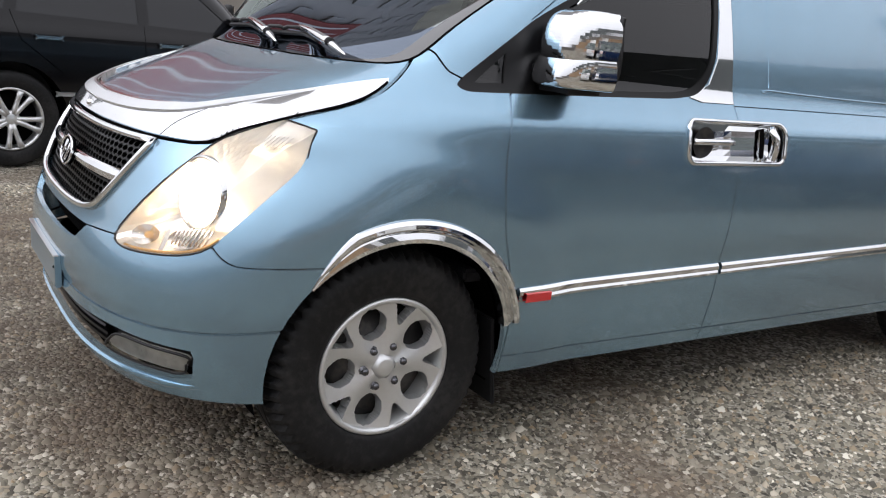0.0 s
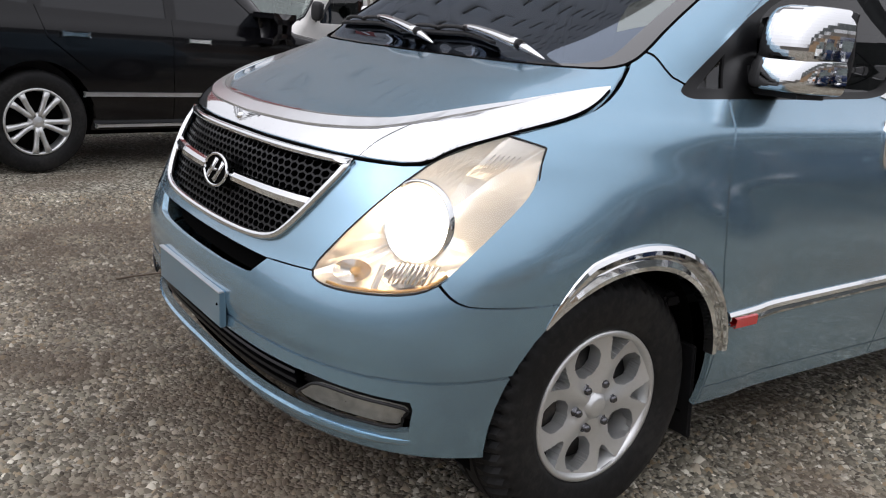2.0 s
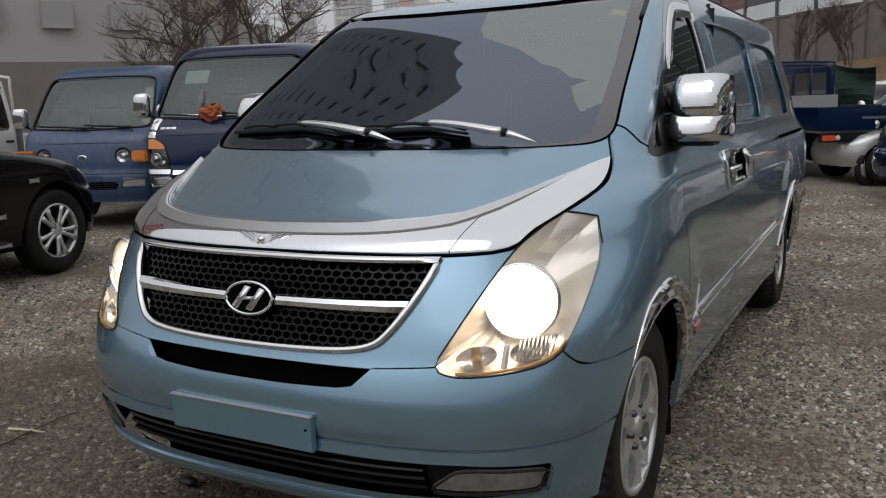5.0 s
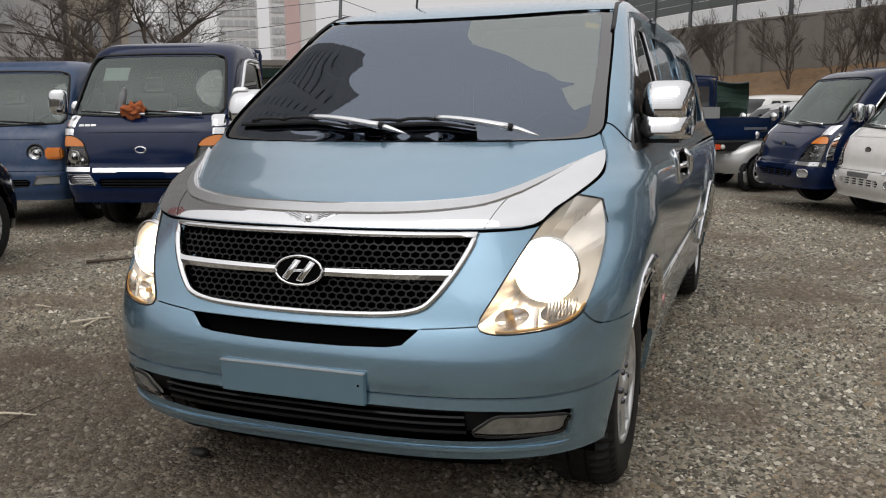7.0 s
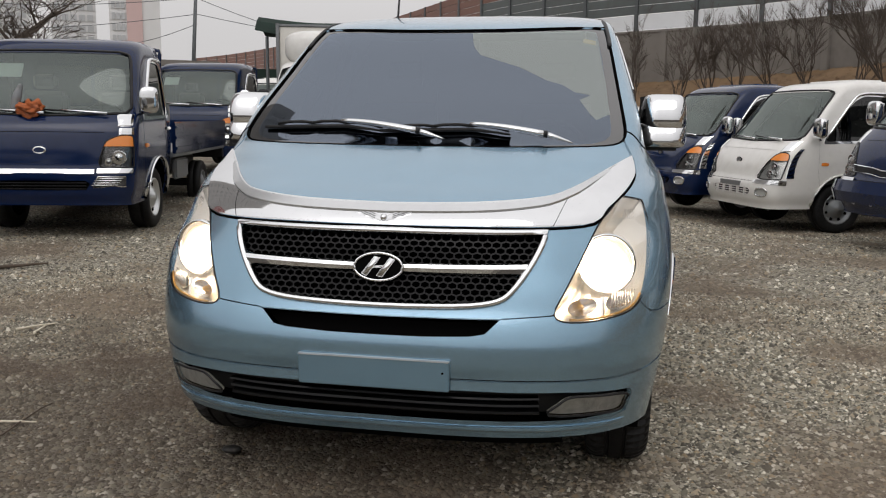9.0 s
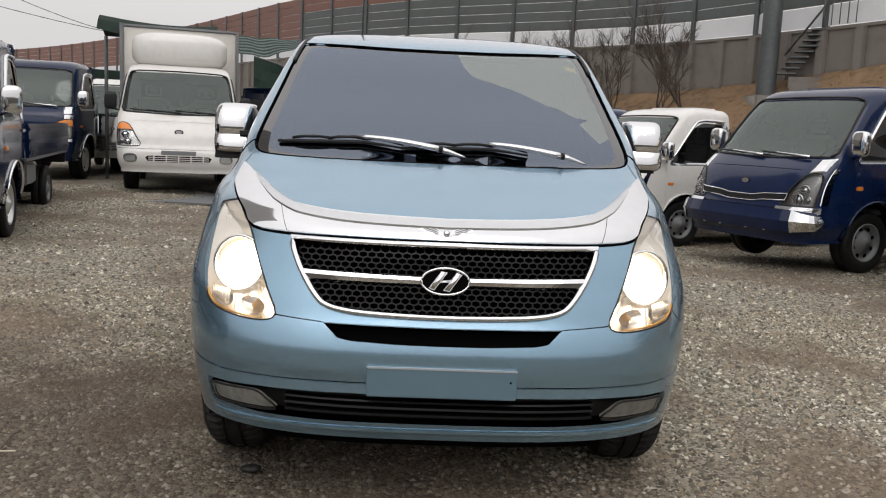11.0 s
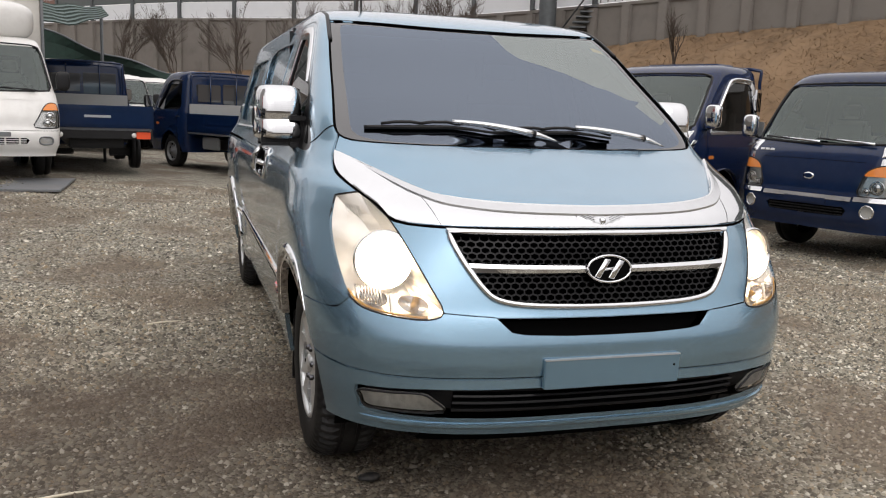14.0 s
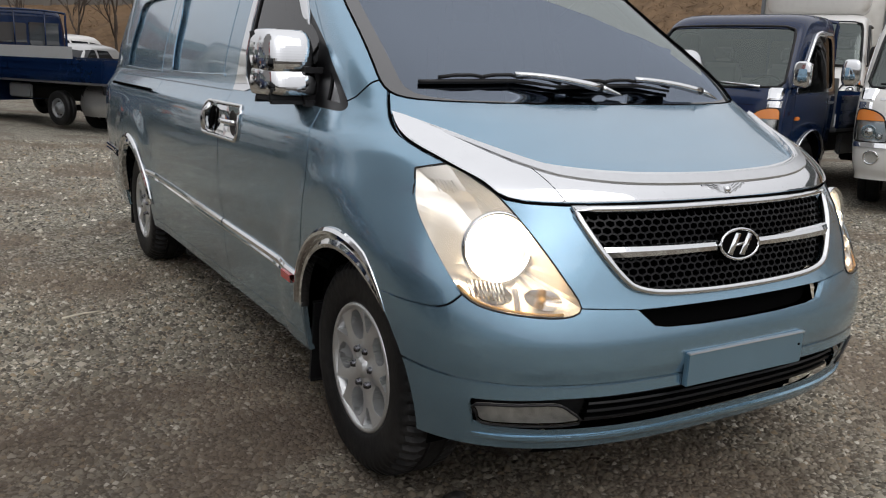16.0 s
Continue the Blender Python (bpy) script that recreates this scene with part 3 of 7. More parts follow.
def fit_headlight(sk, g, side, lens, line):
    """Facetted housing with its dark border, the round lit reflector in a ring, lower bowls and the amber edge."""
    cx, cz = 0.712, 0.845

    def at(x, z, o):
        p = on_front(x, z, o)
        return Vector((p.x * side, p.y, p.z))
    rows = []
    for k in range(13):
        u = 1 - k / 12.5
        row = []
        for i, (x, z) in enumerate(line + line[:1]):
            fold = 0.004 * math.sin(i * 1.7) * 4 * u * (1 - u) if z < 0.80 else 0.0
            row.append(at(cx + (x - cx) * u, cz + (z - cz) * u, -0.004 - 0.085 * (1 - u ** 2.2) + fold))
        rows.append(row)
    part("reflector_housing", sheet(rows), LAMPHOUSE, lens, smooth=False)
    bm = bmesh.new()
    tube(bm, [at(x, z, 0.0010) for x, z in line], 0.0026, 6, closed=True)
    part("lens_seal", bm, BLACK, lens)
    # fine ribs in the upper corner
    bm = bmesh.new()
    for i in range(6):
        tube(bm, [at(0.758 + 0.007 * i, 0.960, -0.007), at(0.762 + 0.007 * i, 0.992, -0.007)], 0.0012, 5)
    part("lens_fluting", bm, LAMPCHROME, lens)
    axis = Vector((0.30 * side, -1, 0.12)).normalized()
    turn = axis.to_track_quat("X", "Z").to_matrix().to_4x4()
    m = Matrix.Translation(at(0.716, 0.838, -0.022)) @ turn
    bm = bmesh.new()
    lathe(bm, [(0.099, -0.010), (0.098, 0.002), (0.094, 0.006), (0.090, 0.004), (0.087, -0.005), (0.083, -0.014)], 44, m)
    part("reflector_ring", bm, CHROME, lens)
    bm = bmesh.new()
    lathe(bm, [(0.080, -0.0075), (0.075, -0.0105), (0.070, -0.013), (0.060, -0.017), (0.048, -0.020), (0.034, -0.0225), (0.02, -0.024), (0.0005, -0.025)], 40)
    part("lit_reflector", bm, LITBOWL, lens, "glowing headlight reflector, warmer towards its edge").matrix_local = m
    bm = bmesh.new()
    lathe(bm, [(0.087, -0.003), (0.080, -0.0075)], 40, m)
    part("reflector_lip", bm, LAMPWHITE, lens)
    bm = bmesh.new()
    lathe(bm, [(0.0005, 0.026), (0.011, 0.023), (0.016, 0.012), (0.016, -0.02)], 16, m)
    part("bulb", bm, LAMP, lens, "lit halogen bulb")
    # lower bowls either side of a thin web
    for x, z, rx, rz, mat, nm in ((0.640, 0.712, 0.046, 0.026, AMBERCLEAR, "turn_bulb"), (0.752, 0.722, 0.040, 0.026, LAMPWHITE, "side_bulb")):
        bowl = sheet([[at(x + rx * u * math.cos(a), z + rz * u * math.sin(a) + 0.10 * rx * u * math.cos(a), -0.012 - 0.022 * (1 - u * u)) for a in [2 * math.pi * i / 24 for i in range(25)]] for u in (1.0, 0.8, 0.6, 0.4, 0.2, 0.05)])
        part("lower_bowl", bowl, LAMPCHROME, lens, smooth=False)
        bm = bmesh.new()
        lathe(bm, [(0.0005, 0.010), (0.006, 0.008), (0.010, 0.0), (0.010, -0.012)], 16, Matrix.Translation(at(x, z, -0.024)) @ turn)
        part(nm, bm, mat, lens)
    part("bowl_web", sheet([[at(0.697 + 0.007 * q, 0.684 + 0.055 * u, -0.010 - 0.004 * abs(q - 1)) for q in range(3)] for u in (0, 0.5, 1)]), LAMPWHITE, lens)
    bm = bmesh.new()
    for i in range(9):
        tube(bm, [at(0.728 + 0.0085 * i, 0.703 + 0.0006 * i, -0.009), at(0.732 + 0.0085 * i, 0.748 + 0.0006 * i, -0.009)], 0.0030, 6)
    part("ribbed_block", bm, LAMPCHROME, lens, "finely ribbed clear block under the reflector")
    low = [p for p in line if p[1] < 0.735 and p[0] > 0.60]
    low.sort()
    bm = bmesh.new()
    tube(bm, [at(x * 0.992 + 0.004, z + 0.008, -0.004) for x, z in low], 0.0042, 6)
    part("amber_edge", bm, AMBERCLEAR, lens, "thin amber strip along the lens edge")


def wheel_parts(tyre_r=0.349, rim_r=0.206, wide=0.22):
    """Meshes of one wheel, its outer face towards +x and its axle on the x axis."""
    out_ = {}
    bm = bmesh.new()
    prof = [(rim_r - 0.004, -0.012), (rim_r + 0.004, 0.0), (rim_r + 0.02, 0.008), (0.285, 0.012), (0.312, 0.008), (0.330, -0.006), (0.341, -0.022), (0.345, -0.034), (0.349, -0.045), (0.349, -0.07), (0.342, -0.073), (0.342, -0.081), (0.349, -0.084),
            (0.349, -0.128), (0.342, -0.131), (0.342, -0.139), (0.349, -0.142), (0.349, -0.172), (0.343, -0.19), (0.33, -0.205), (0.29, -0.218), (rim_r, -0.215)]
    rings = lathe(bm, prof, 168)
    for i, ring in enumerate(rings):
        r, x = prof[i]
        if r > 0.328 and (x > -0.068 or x < -0.145):
            for k, v in enumerate(ring):
                if k % 3 == (0 if x > -0.068 else 1):
                    v.co.y *= 1 - 0.014 / r
                    v.co.z *= 1 - 0.014 / r
        if 0.29 < r < 0.32 and x > 0:
            for k, v in enumerate(ring):
                v.co.x += 0.0015 * (1 if (k // 4) % 3 == 0 else 0)
    for f in bm.faces:
        f.tag = f.calc_center_median().yz.length > 0.326
    out_["tyre"] = (bm, RUBBER)
    bm = bmesh.new()
    lathe(bm, [(rim_r - 0.002, -0.016), (rim_r + 0.003, -0.004), (rim_r, 0.003), (rim_r - 0.010, 0.004), (rim_r - 0.016, -0.004), (rim_r - 0.022, -0.03), (rim_r - 0.035, -0.12), (rim_r - 0.03, -0.21)], 72)
    out_["rim"] = (bm, ALLOY)
    bm = bmesh.new()
    na, nr, r0, r1 = 200, 32, 0.036, rim_r - 0.012

    def face_x(r, a):
        return -0.014 + 0.012 * ((r - 0.10) / 0.10) ** 2 - 0.006 * math.cos(5 * a) * (1 if r > 0.08 else r / 0.08)

    def open_(r, a):
        k = 2 * math.pi / 5
        da = (a + k / 2) % k - k / 2
        u, v = r * math.cos(da), r * math.sin(da)
        if ((u - 0.135) / 0.047) ** 2 + (v / 0.042) ** 2 < 1:
            return True
        db = a % k - k / 2
        u, v = r * math.cos(db), r * math.sin(db)
        return 0.132 < u < r1 - 0.004 and abs(v) < (u - 0.122) * 0.50
    grid = [[bm.verts.new((face_x(r0 + (r1 - r0) * j / nr, 2 * math.pi * i / na), (r0 + (r1 - r0) * j / nr) * math.cos(2 * math.pi * i / na), (r0 + (r1 - r0) * j / nr) * math.sin(2 * math.pi * i / na))) for j in range(nr + 1)] for i in range(na)]
    for i in range(na):
        for j in range(nr):
            if not open_(r0 + (r1 - r0) * (j + 0.5) / nr, 2 * math.pi * (i + 0.5) / na):
                bm.faces.new((grid[i][j], grid[i][j + 1], grid[(i + 1) % na][j + 1], grid[(i + 1) % na][j]))
    loose = [v for v in bm.verts if not v.link_faces]
    bmesh.ops.delete(bm, geom=loose, context="VERTS")
    rimv = [v for v in bm.verts if any(e.is_boundary for e in v.link_edges) and 0.06 < math.hypot(v.co.y, v.co.z) < r1 - 0.004]
    for _ in range(3):
        bmesh.ops.smooth_vert(bm, verts=rimv, factor=0.5, use_axis_x=False, use_axis_y=True, use_axis_z=True)
    got = bmesh.ops.extrude_edge_only(bm, edges=[e for e in bm.edges if e.is_boundary])
    for v in got["geom"]:
        if isinstance(v, bmesh.types.BMVert):
            v.co.x -= 0.04
            v.co.y *= 1.02
            v.co.z *= 1.02
    bmesh.ops.recalc_face_normals(bm, faces=bm.faces)
    out_["spokes"] = (bm, ALLOY)
    bm = bmesh.new()
    lathe(bm, [(0.0005, 0.004), (0.022, 0.003), (0.029, 0.0), (0.033, -0.008), (0.039, -0.012), (0.040, -0.03)], 36)
    out_["hub_cap"] = (bm, ALLOY)
    bm = bmesh.new()
    lathe(bm, [(0.0005, -0.06), (0.15, -0.06), (0.15, -0.075), (0.20, -0.08), (0.20, -0.1), (0.0005, -0.1)], 36)
    out_["brake_disc"] = (bm, BRAKE)
    return out_


def wheel_nut():
    bm = bmesh.new()
    lathe(bm, [(0.0005, 0.015), (0.008, 0.014), (0.0115, 0.008), (0.012, -0.002), (0.015, -0.003), (0.016, -0.008)], 8)
    return bm


def add_wheel(parent, name, meshes, m, nuts=6, nut_r=0.062, label=""):
    """One wheel under its vehicle; meshes: shared mesh data by part name."""
    hub = new(name, meshes["tyre"])
    hub.parent = parent
    hub.matrix_local = m
    if label:
        tagged(hub, label)
    for key, me in meshes.items():
        if key in ("tyre", "wheel_nut"):
            continue
        for k in range(8 if key == "rim_slot" else 1):
            o = new(key, me)
            o.parent = hub
            o.rotation_euler = (2 * math.pi * k / 8, 0, 0)
    for i in range(nuts if "wheel_nut" in meshes else 0):
        a = 2 * math.pi * (i + 0.5) / nuts
        o = new("wheel_nut", meshes["wheel_nut"])
        o.parent = hub
        o.location = (-0.013, nut_r * math.cos(a), nut_r * math.sin(a))
    return hub


def mesh_of(bm, mat, name):
    me = bpy.data.meshes.new(name)
    for f in bm.faces:
        f.smooth = not f.tag
    bm.to_mesh(me)
    bm.free()
    me.materials.append(mat)
    return me


def honeycomb(inside, cell, out_, x0, x1, z0, z1, depth=0.028, wall=0.0024):
    """Hexagonal grille walls on the face of the van, within an outline test."""
    bm = bmesh.new()
    w, h = cell, cell * 0.62
    row = 0
    z = z0
    while z < z1:
        x = x0 + (w / 2 if row % 2 else 0)
        while x < x1:
            if inside(x, z):
                hexa = [(x + w * 0.5 * u, z + h * v) for u, v in ((0, 0.66), (1, 0.33), (1, -0.33), (0, -0.66), (-1, -0.33), (-1, 0.33))]
                inner = [(x + (p - x) * (1 - 2.6 * wall / w), z + (q - z) * (1 - 2.6 * wall / h)) for p, q in hexa]
                a = [bm.verts.new(on_front(p, q, out_)) for p, q in hexa]
                b = [bm.verts.new(on_front(p, q, out_)) for p, q in inner]
                c = [bm.verts.new(on_front(p, q, out_ - depth)) for p, q in inner]
                for i in range(6):
                    j = (i + 1) % 6
                    bm.faces.new((a[i], a[j], b[j], b[i]))
                    bm.faces.new((b[i], b[j], c[j], c[i]))
            x += w
        z += h
        row += 1
    return bm


def dress_van(van):
    # wheels
    ms = {k: mesh_of(b, mat, k) for k, (b, mat) in wheel_parts().items()}
    ms["wheel_nut"] = mesh_of(wheel_nut(), NUT, "wheel_nut")
    for y in (0.0, 3.2):
        for s in (1, -1):
            add_wheel(van, "wheel", ms, pose(s * 0.868, y + 0.010, 0.350, 38 + 40 * y, 0, 0 if s > 0 else 180))
    # wheel housings, mudguards
    for y in (0.02, 3.22):
        for s in (1, -1):
            rows = [[(s * x, y + 0.40 * math.cos(a), 0.365 + 0.40 * math.sin(a)) for x in (0.45, 0.60, 0.75, 0.832)] for a in [math.pi * (i / 20 * 1.2 - 0.1) for i in range(21)]]
            part("wheel_arch_liner", sheet(rows), GAP, van)
            bm = boxed((s * 0.66, y + 0.352, 0.165), (s * 0.866, y + 0.366, 0.46), 0.006)
            bmesh.ops.rotate(bm, verts=bm.verts, cent=(0, y + 0.35, 0.46), matrix=Matrix.Rotation(radians(8), 3, "X"))
            part("mud_flap", bm, BLACK, van)
    # chrome arch mouldings
    for c, a0, a1 in ((0.02, 14, 138), (3.22, 4, 172)):
        for s in (1, -1):
            def arc(t, across, h):
                a = radians(a0 + (a1 - a0) * t)
                taper = min(1, (1 - t) / 0.22 + 0.12) if c < 1 else 1
                r = 0.372 + across * taper
                return on_side(c + r * math.cos(a), 0.365 + r * math.sin(a), s, h * (min(1, (1 - t) / 0.4 + 0.1) if c < 1 and h > 0 else 1))
            part("arch_moulding", band(arc, 40, [(-0.004, -0.02), (0.0, 0.009), (0.012, 0.011), (0.027, 0.004), (0.031, 0.001), (0.036, 0.012), (0.042, 0.018), (0.052, 0.016), (0.062, 0.008), (0.068, -0.006)]), CHROME, van, "chrome wheel arch moulding")
    # side strip with its red reflector
    for s in (1, -1):
        for y0, y1 in ((0.415, 1.335), (1.352, 2.815), (3.66, 4.10)):
            def run(t, across, h):
                y = y0 + (y1 - y0) * t
                return on_side(y, 0.552 + 0.024 * (y - 0.4) + across, s, h)
            part("side_strip", band(run, 24, [(-0.023, -0.004), (-0.021, 0.008), (-0.012, 0.012), (-0.004, 0.008), (0.0, 0.012), (0.012, 0.011), (0.021, 0.004), (0.022, -0.004)]), CHROME, van, "chrome side strip")
        def run(t, across, h):
            return on_side(0.435 + 0.10 * t, 0.546 + across, s, h)
        part("side_reflector", band(run, 4, [(-0.016, 0.008), (-0.014, 0.020), (0.012, 0.020), (0.014, 0.008)]), RED, van, "small red side reflector")
        # recess line under the blank panels and sliding rail
        part("slide_rail", boxed((s * 0.918 - 0.006, 2.62, 1.085), (s * 0.918 + 0.006, 3.75, 1.10), 0.003), GAP, van)
    # door handles in a chrome cup
    for s in (1, -1):
        cup = thing_part("handle_cup", van)
        loop = soft_rectangle(1.055, 1.565, 0.960, 1.096, 0.034)
        bm = bmesh.new()
        tube(bm, [on_side(y, z, s, 0.003) for y, z in loop], 0.009, 8, 1.0, True)
        part("bezel", bm, CHROME, cup)
        part("cup_plate", sheet([[on_side(1.058 + 0.504 * i / 16, 0.963 + 0.130 * j / 6, s, -0.004 - 0.016 * math.sin(math.pi * j / 6) * (1 if i < 7 or i > 11 else 0.4)) for j in range(7)] for i in range(17)]), CHROME, cup)
        bm = bmesh.new()
        lathe(bm, [(0.0005, -0.012), (0.035, -0.010), (0.052, -0.001)], 28, Matrix.Translation(on_side(1.13, 1.028, s, 0.0)) @ pose(0, 0, 0, 0, 0, 0 if s > 0 else 180))
        part("finger_recess", bm, BRAKE, cup)
        bm = bmesh.new()
        tube(bm, [on_side(1.07 + 0.19 * i / 8, 1.030, s, 0.012 + 0.016 * math.sin(math.pi * i / 8)) for i in range(9)], [0.011] * 6 + [0.013, 0.014, 0.012], 8)
        part("front_handle", bm, CHROME, cup)
        bm = bmesh.new()
        tube(bm, [on_side(1.485, 0.977 + 0.105 * i / 6, s, 0.006 + 0.014 * math.sin(math.pi * i / 6)) for i in range(7)], 0.018, 8, 0.7)
        part("slide_handle", bm, CHROME, cup)
        for yy in (1.435, 1.535):
            bm = bmesh.new()
            tube(bm, [on_side(yy, 0.980 + 0.1 * i / 4, s, 0.0) for i in range(5)], 0.010, 6, 0.5)
            part("handle_slot", bm, GAP, cup)
    # grille
    line = [(0.523, 0.934), (0.50, 0.875), (0.468, 0.815), (0.425, 0.755), (0.385, 0.725), (0.30, 0.709), (0.15, 0.702), (0.0, 0.700)]
    loop = [(-x, z) for x, z in line[:-1]] + line[::-1]
    loop = smooth_path(loop, 3) + [(0.523 - 1.046 * i / 20, 0.934) for i in range(1, 20)]
    bm = bmesh.new()
    tube(bm, [on_front(x * 0.985, 0.815 + (z - 0.815) * 0.96, 0.005) for x, z in loop], 0.0115, 8, 0.9, True)
    g = part("grille_frame", bm, CHROME, van, "chrome grille frame")
    poly = [(x * 0.975, 0.815 + (z - 0.815) * 0.93) for x, z in loop]
    part("grille_mesh", honeycomb(lambda x, z: inside_poly((x, z), poly) and abs(z - 0.820) > 0.012, 0.029, -0.012, -0.52, 0.52, 0.70, 0.935, 0.03, 0.0017), GRILLE, van, "black honeycomb grille", smooth=False)
    for s in (1, -1):
        def bar(t, across, h):
            x = s * (0.072 + 0.392 * t)
            return on_front(x, 0.820 + 0.004 * t + across * (0.9 + 0.25 * t), h)
        part("grille_bar", band(bar, 20, [(-0.018, -0.014), (-0.018, 0.0), (-0.014, 0.009), (-0.002, 0.013), (0.010, 0.010), (0.016, 0.002), (0.016, -0.014)]), CHROME, van, "chrome grille bar")
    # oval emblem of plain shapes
    m = Matrix.Translation(on_front(0, 0.818, 0.006)) @ pose(0, 0, 0, -12)
    badge = thing_part("emblem", van)
    bm = bmesh.new()
    prism(bm, [(0.078 * math.cos(2 * math.pi * k / 40), 0.043 * math.sin(2 * math.pi * k / 40)) for k in range(40)], 0.010, m)
    part("emblem_plate", bm, GAP, badge)
    bm = bmesh.new()
    tube(bm, [m @ Vector((0.078 * math.cos(2 * math.pi * k / 48), -0.012, 0.043 * math.sin(2 * math.pi * k / 48))) for k in range(48)], 0.0048, 8, 1, True)
    part("emblem_ring", bm, CHROME, badge)
    for shape in ([(-0.054, -0.023), (-0.036, -0.030), (0.006, 0.029), (-0.014, 0.033)], [(-0.006, -0.029), (0.014, -0.033), (0.054, 0.023), (0.036, 0.030)], [(-0.026, -0.006), (-0.008, 0.003), (0.026, 0.006), (0.008, -0.003)]):
        bm = bmesh.new()
        prism(bm, shape, 0.006, m @ Matrix.Translation((0, -0.010, 0)), 0.0015)
        part("emblem_bar", bm, CHROME, badge)
    # small winged relief on the hood guard
    wings = thing_part("winged_relief", van)
    for s in (1, -1):
        def wing(u, v, out_):
            low = 0.950 + 0.020 * u ** 1.4 + 0.0035 * abs(math.sin(3 * math.pi * u))
            high = 0.966 + 0.022 * math.sin(math.pi / 2 * u) ** 0.8
            return on_front(s * (0.008 + 0.080 * u), low + (high - low) * v, out_)
        part("wing", sheet([[wing(q / 12, v, 0.0135 if 0 < v < 1 else 0.0115) for v in (0, 0.2, 0.8, 1)] for q in range(13)]), SATIN, wings)
        for k in range(3):
            bm = bmesh.new()
            tube(bm, [wing(0.25 + 0.75 * q / 6, 0.25 + 0.22 * k, 0.0138) for q in range(7)], 0.0010, 5)
            part("feather_line", bm, STEEL, wings)
    bm = bmesh.new()
    bmesh.ops.create_uvsphere(bm, u_segments=12, v_segments=8, radius=0.012, matrix=Matrix.Translation(on_front(0, 0.962, 0.013)))
    part("relief_middle", bm, CHROME, wings)
    for s in (1, -1):
        bm = bmesh.new()
        tube(bm, [on_front(s * (0.53 + 0.045 * i / 8), 0.945 + 0.085 * i / 8, 0.0122) for i in range(9)], 0.0009, 5)
        part("guard_joint", bm, GAP, van)
    bm = bmesh.new()
    tube(bm, [on_front(-0.735 + 1.47 * i / 48, curve((0, 0.9985), (0.28, 1.004), (0.50, 1.022), (0.582, 1.047), (0.660, 1.085), (0.762, 1.139))(abs(-0.735 + 1.47 * i / 48)), 0.011) for i in range(49)], [0.0015 + 0.0045 * min(1, (24 - abs(i - 24)) / 4) for i in range(49)], 6, 0.7)
    part("guard_lip", bm, CHROME, van)
    rim_line = curve((0, 0.9985), (0.28, 1.004), (0.50, 1.022), (0.582, 1.047), (0.660, 1.085), (0.762, 1.139))

    def upper_band(t, across, h):
        x = -0.725 + 1.45 * t
        k = min(1.0, (1 - abs(2 * t - 1)) / 0.14)
        return on_front(x, rim_line(abs(x)) + across * (0.3 + 0.7 * k), 0.010 + (h - 0.010) * k)
    part("guard_band", band(upper_band, 48, [(-0.024, 0.0125), (-0.022, 0.0175), (-0.004, 0.0195), (0.0, 0.014)]), SATIN, van, "brushed upper band of the hood guard")
    # intakes
    for z in (0.362, 0.390, 0.418, 0.443):
        def slat(t, across, h):
            return on_front(-0.52 + 1.04 * t, z + across, h - 0.024)
        part("intake_slat", band(slat, 24, [(-0.006, -0.03), (-0.006, 0.0), (0.0, 0.004), (0.006, 0.0), (0.006, -0.03)]), GRILLE, van)
    # fog lamps in dark pockets
    for s in (1, -1):
        def pocket(x, z, o):
            p = on_front(x, z, o)
            return Vector((p.x * s, p.y, p.z))
        rows = [[pocket(0.50 + 0.295 * i / 10, 0.343 + 0.105 * j / 5, -0.055) for j in range(6)] for i in range(11)]
        part("fog_pocket", sheet(rows), BLACK, van)
        out_line = smooth_path([(0.545, 0.372), (0.575, 0.410), (0.615, 0.432), (0.70, 0.428), (0.785, 0.418), (0.780, 0.392), (0.765, 0.364), (0.70, 0.364)], 3, True)

        def fog_sheet(out_):
            return sheet([[pocket(0.672 + (x - 0.672) * u, 0.396 + (z - 0.396) * u, out_) for x, z in out_line + out_line[:1]] for u in (1.0, 0.75, 0.5, 0.25, 0.02)])
        lamp = part("fog_lamp", fog_sheet(0.002), CLEAR, van, "unlit clear fog lamp")
        lamp.visible_shadow = False
        part("fog_reflector", fog_sheet(-0.012), FOGSILVER, lamp)
        bm = bmesh.new()
        tube(bm, [pocket(x, z, 0.0) for x, z in out_line], 0.004, 6, 1, True)
        part("fog_rim", bm, BLACK, lamp)
    # blank plate, screwed on
    m = Matrix.Translation((0, -0.753, 0.4995)) @ pose(0, 0, 0, 1.5)
    bm = boxed((-0.242, -0.006, -0.048), (0.242, 0.012, 0.050), 0.003, m)
    plate = part("blank_plate", bm, PLATE, van, "blank light blue plate cover")
    bm = boxed((-0.243, -0.010, 0.046), (0.243, 0.006, 0.051), 0.002, m)
    part("plate_lip", bm, SATIN, plate)
    for x in (0.222,):
        bm = bmesh.new()
        bmesh.ops.create_uvsphere(bm, u_segments=8, v_segments=6, radius=0.004, matrix=m @ Matrix.Translation((x, -0.006, 0.012)))
        part("plate_screw", bm, GAP, plate)
    # lower lip of the bumper
    def lip(t, across, h):
        x = -0.845 + 1.69 * t
        k = min(1.0, (1 - abs(2 * t - 1)) / 0.12)
        return on_front(x, 0.322 + 0.010 * (1 - k) + across * (0.25 + 0.75 * k), h * k)
    part("bumper_lip", band(lip, 40, [(-0.012, -0.002), (-0.008, 0.006), (0.0, 0.010), (0.009, 0.008), (0.013, -0.012)]), PAINT, van)
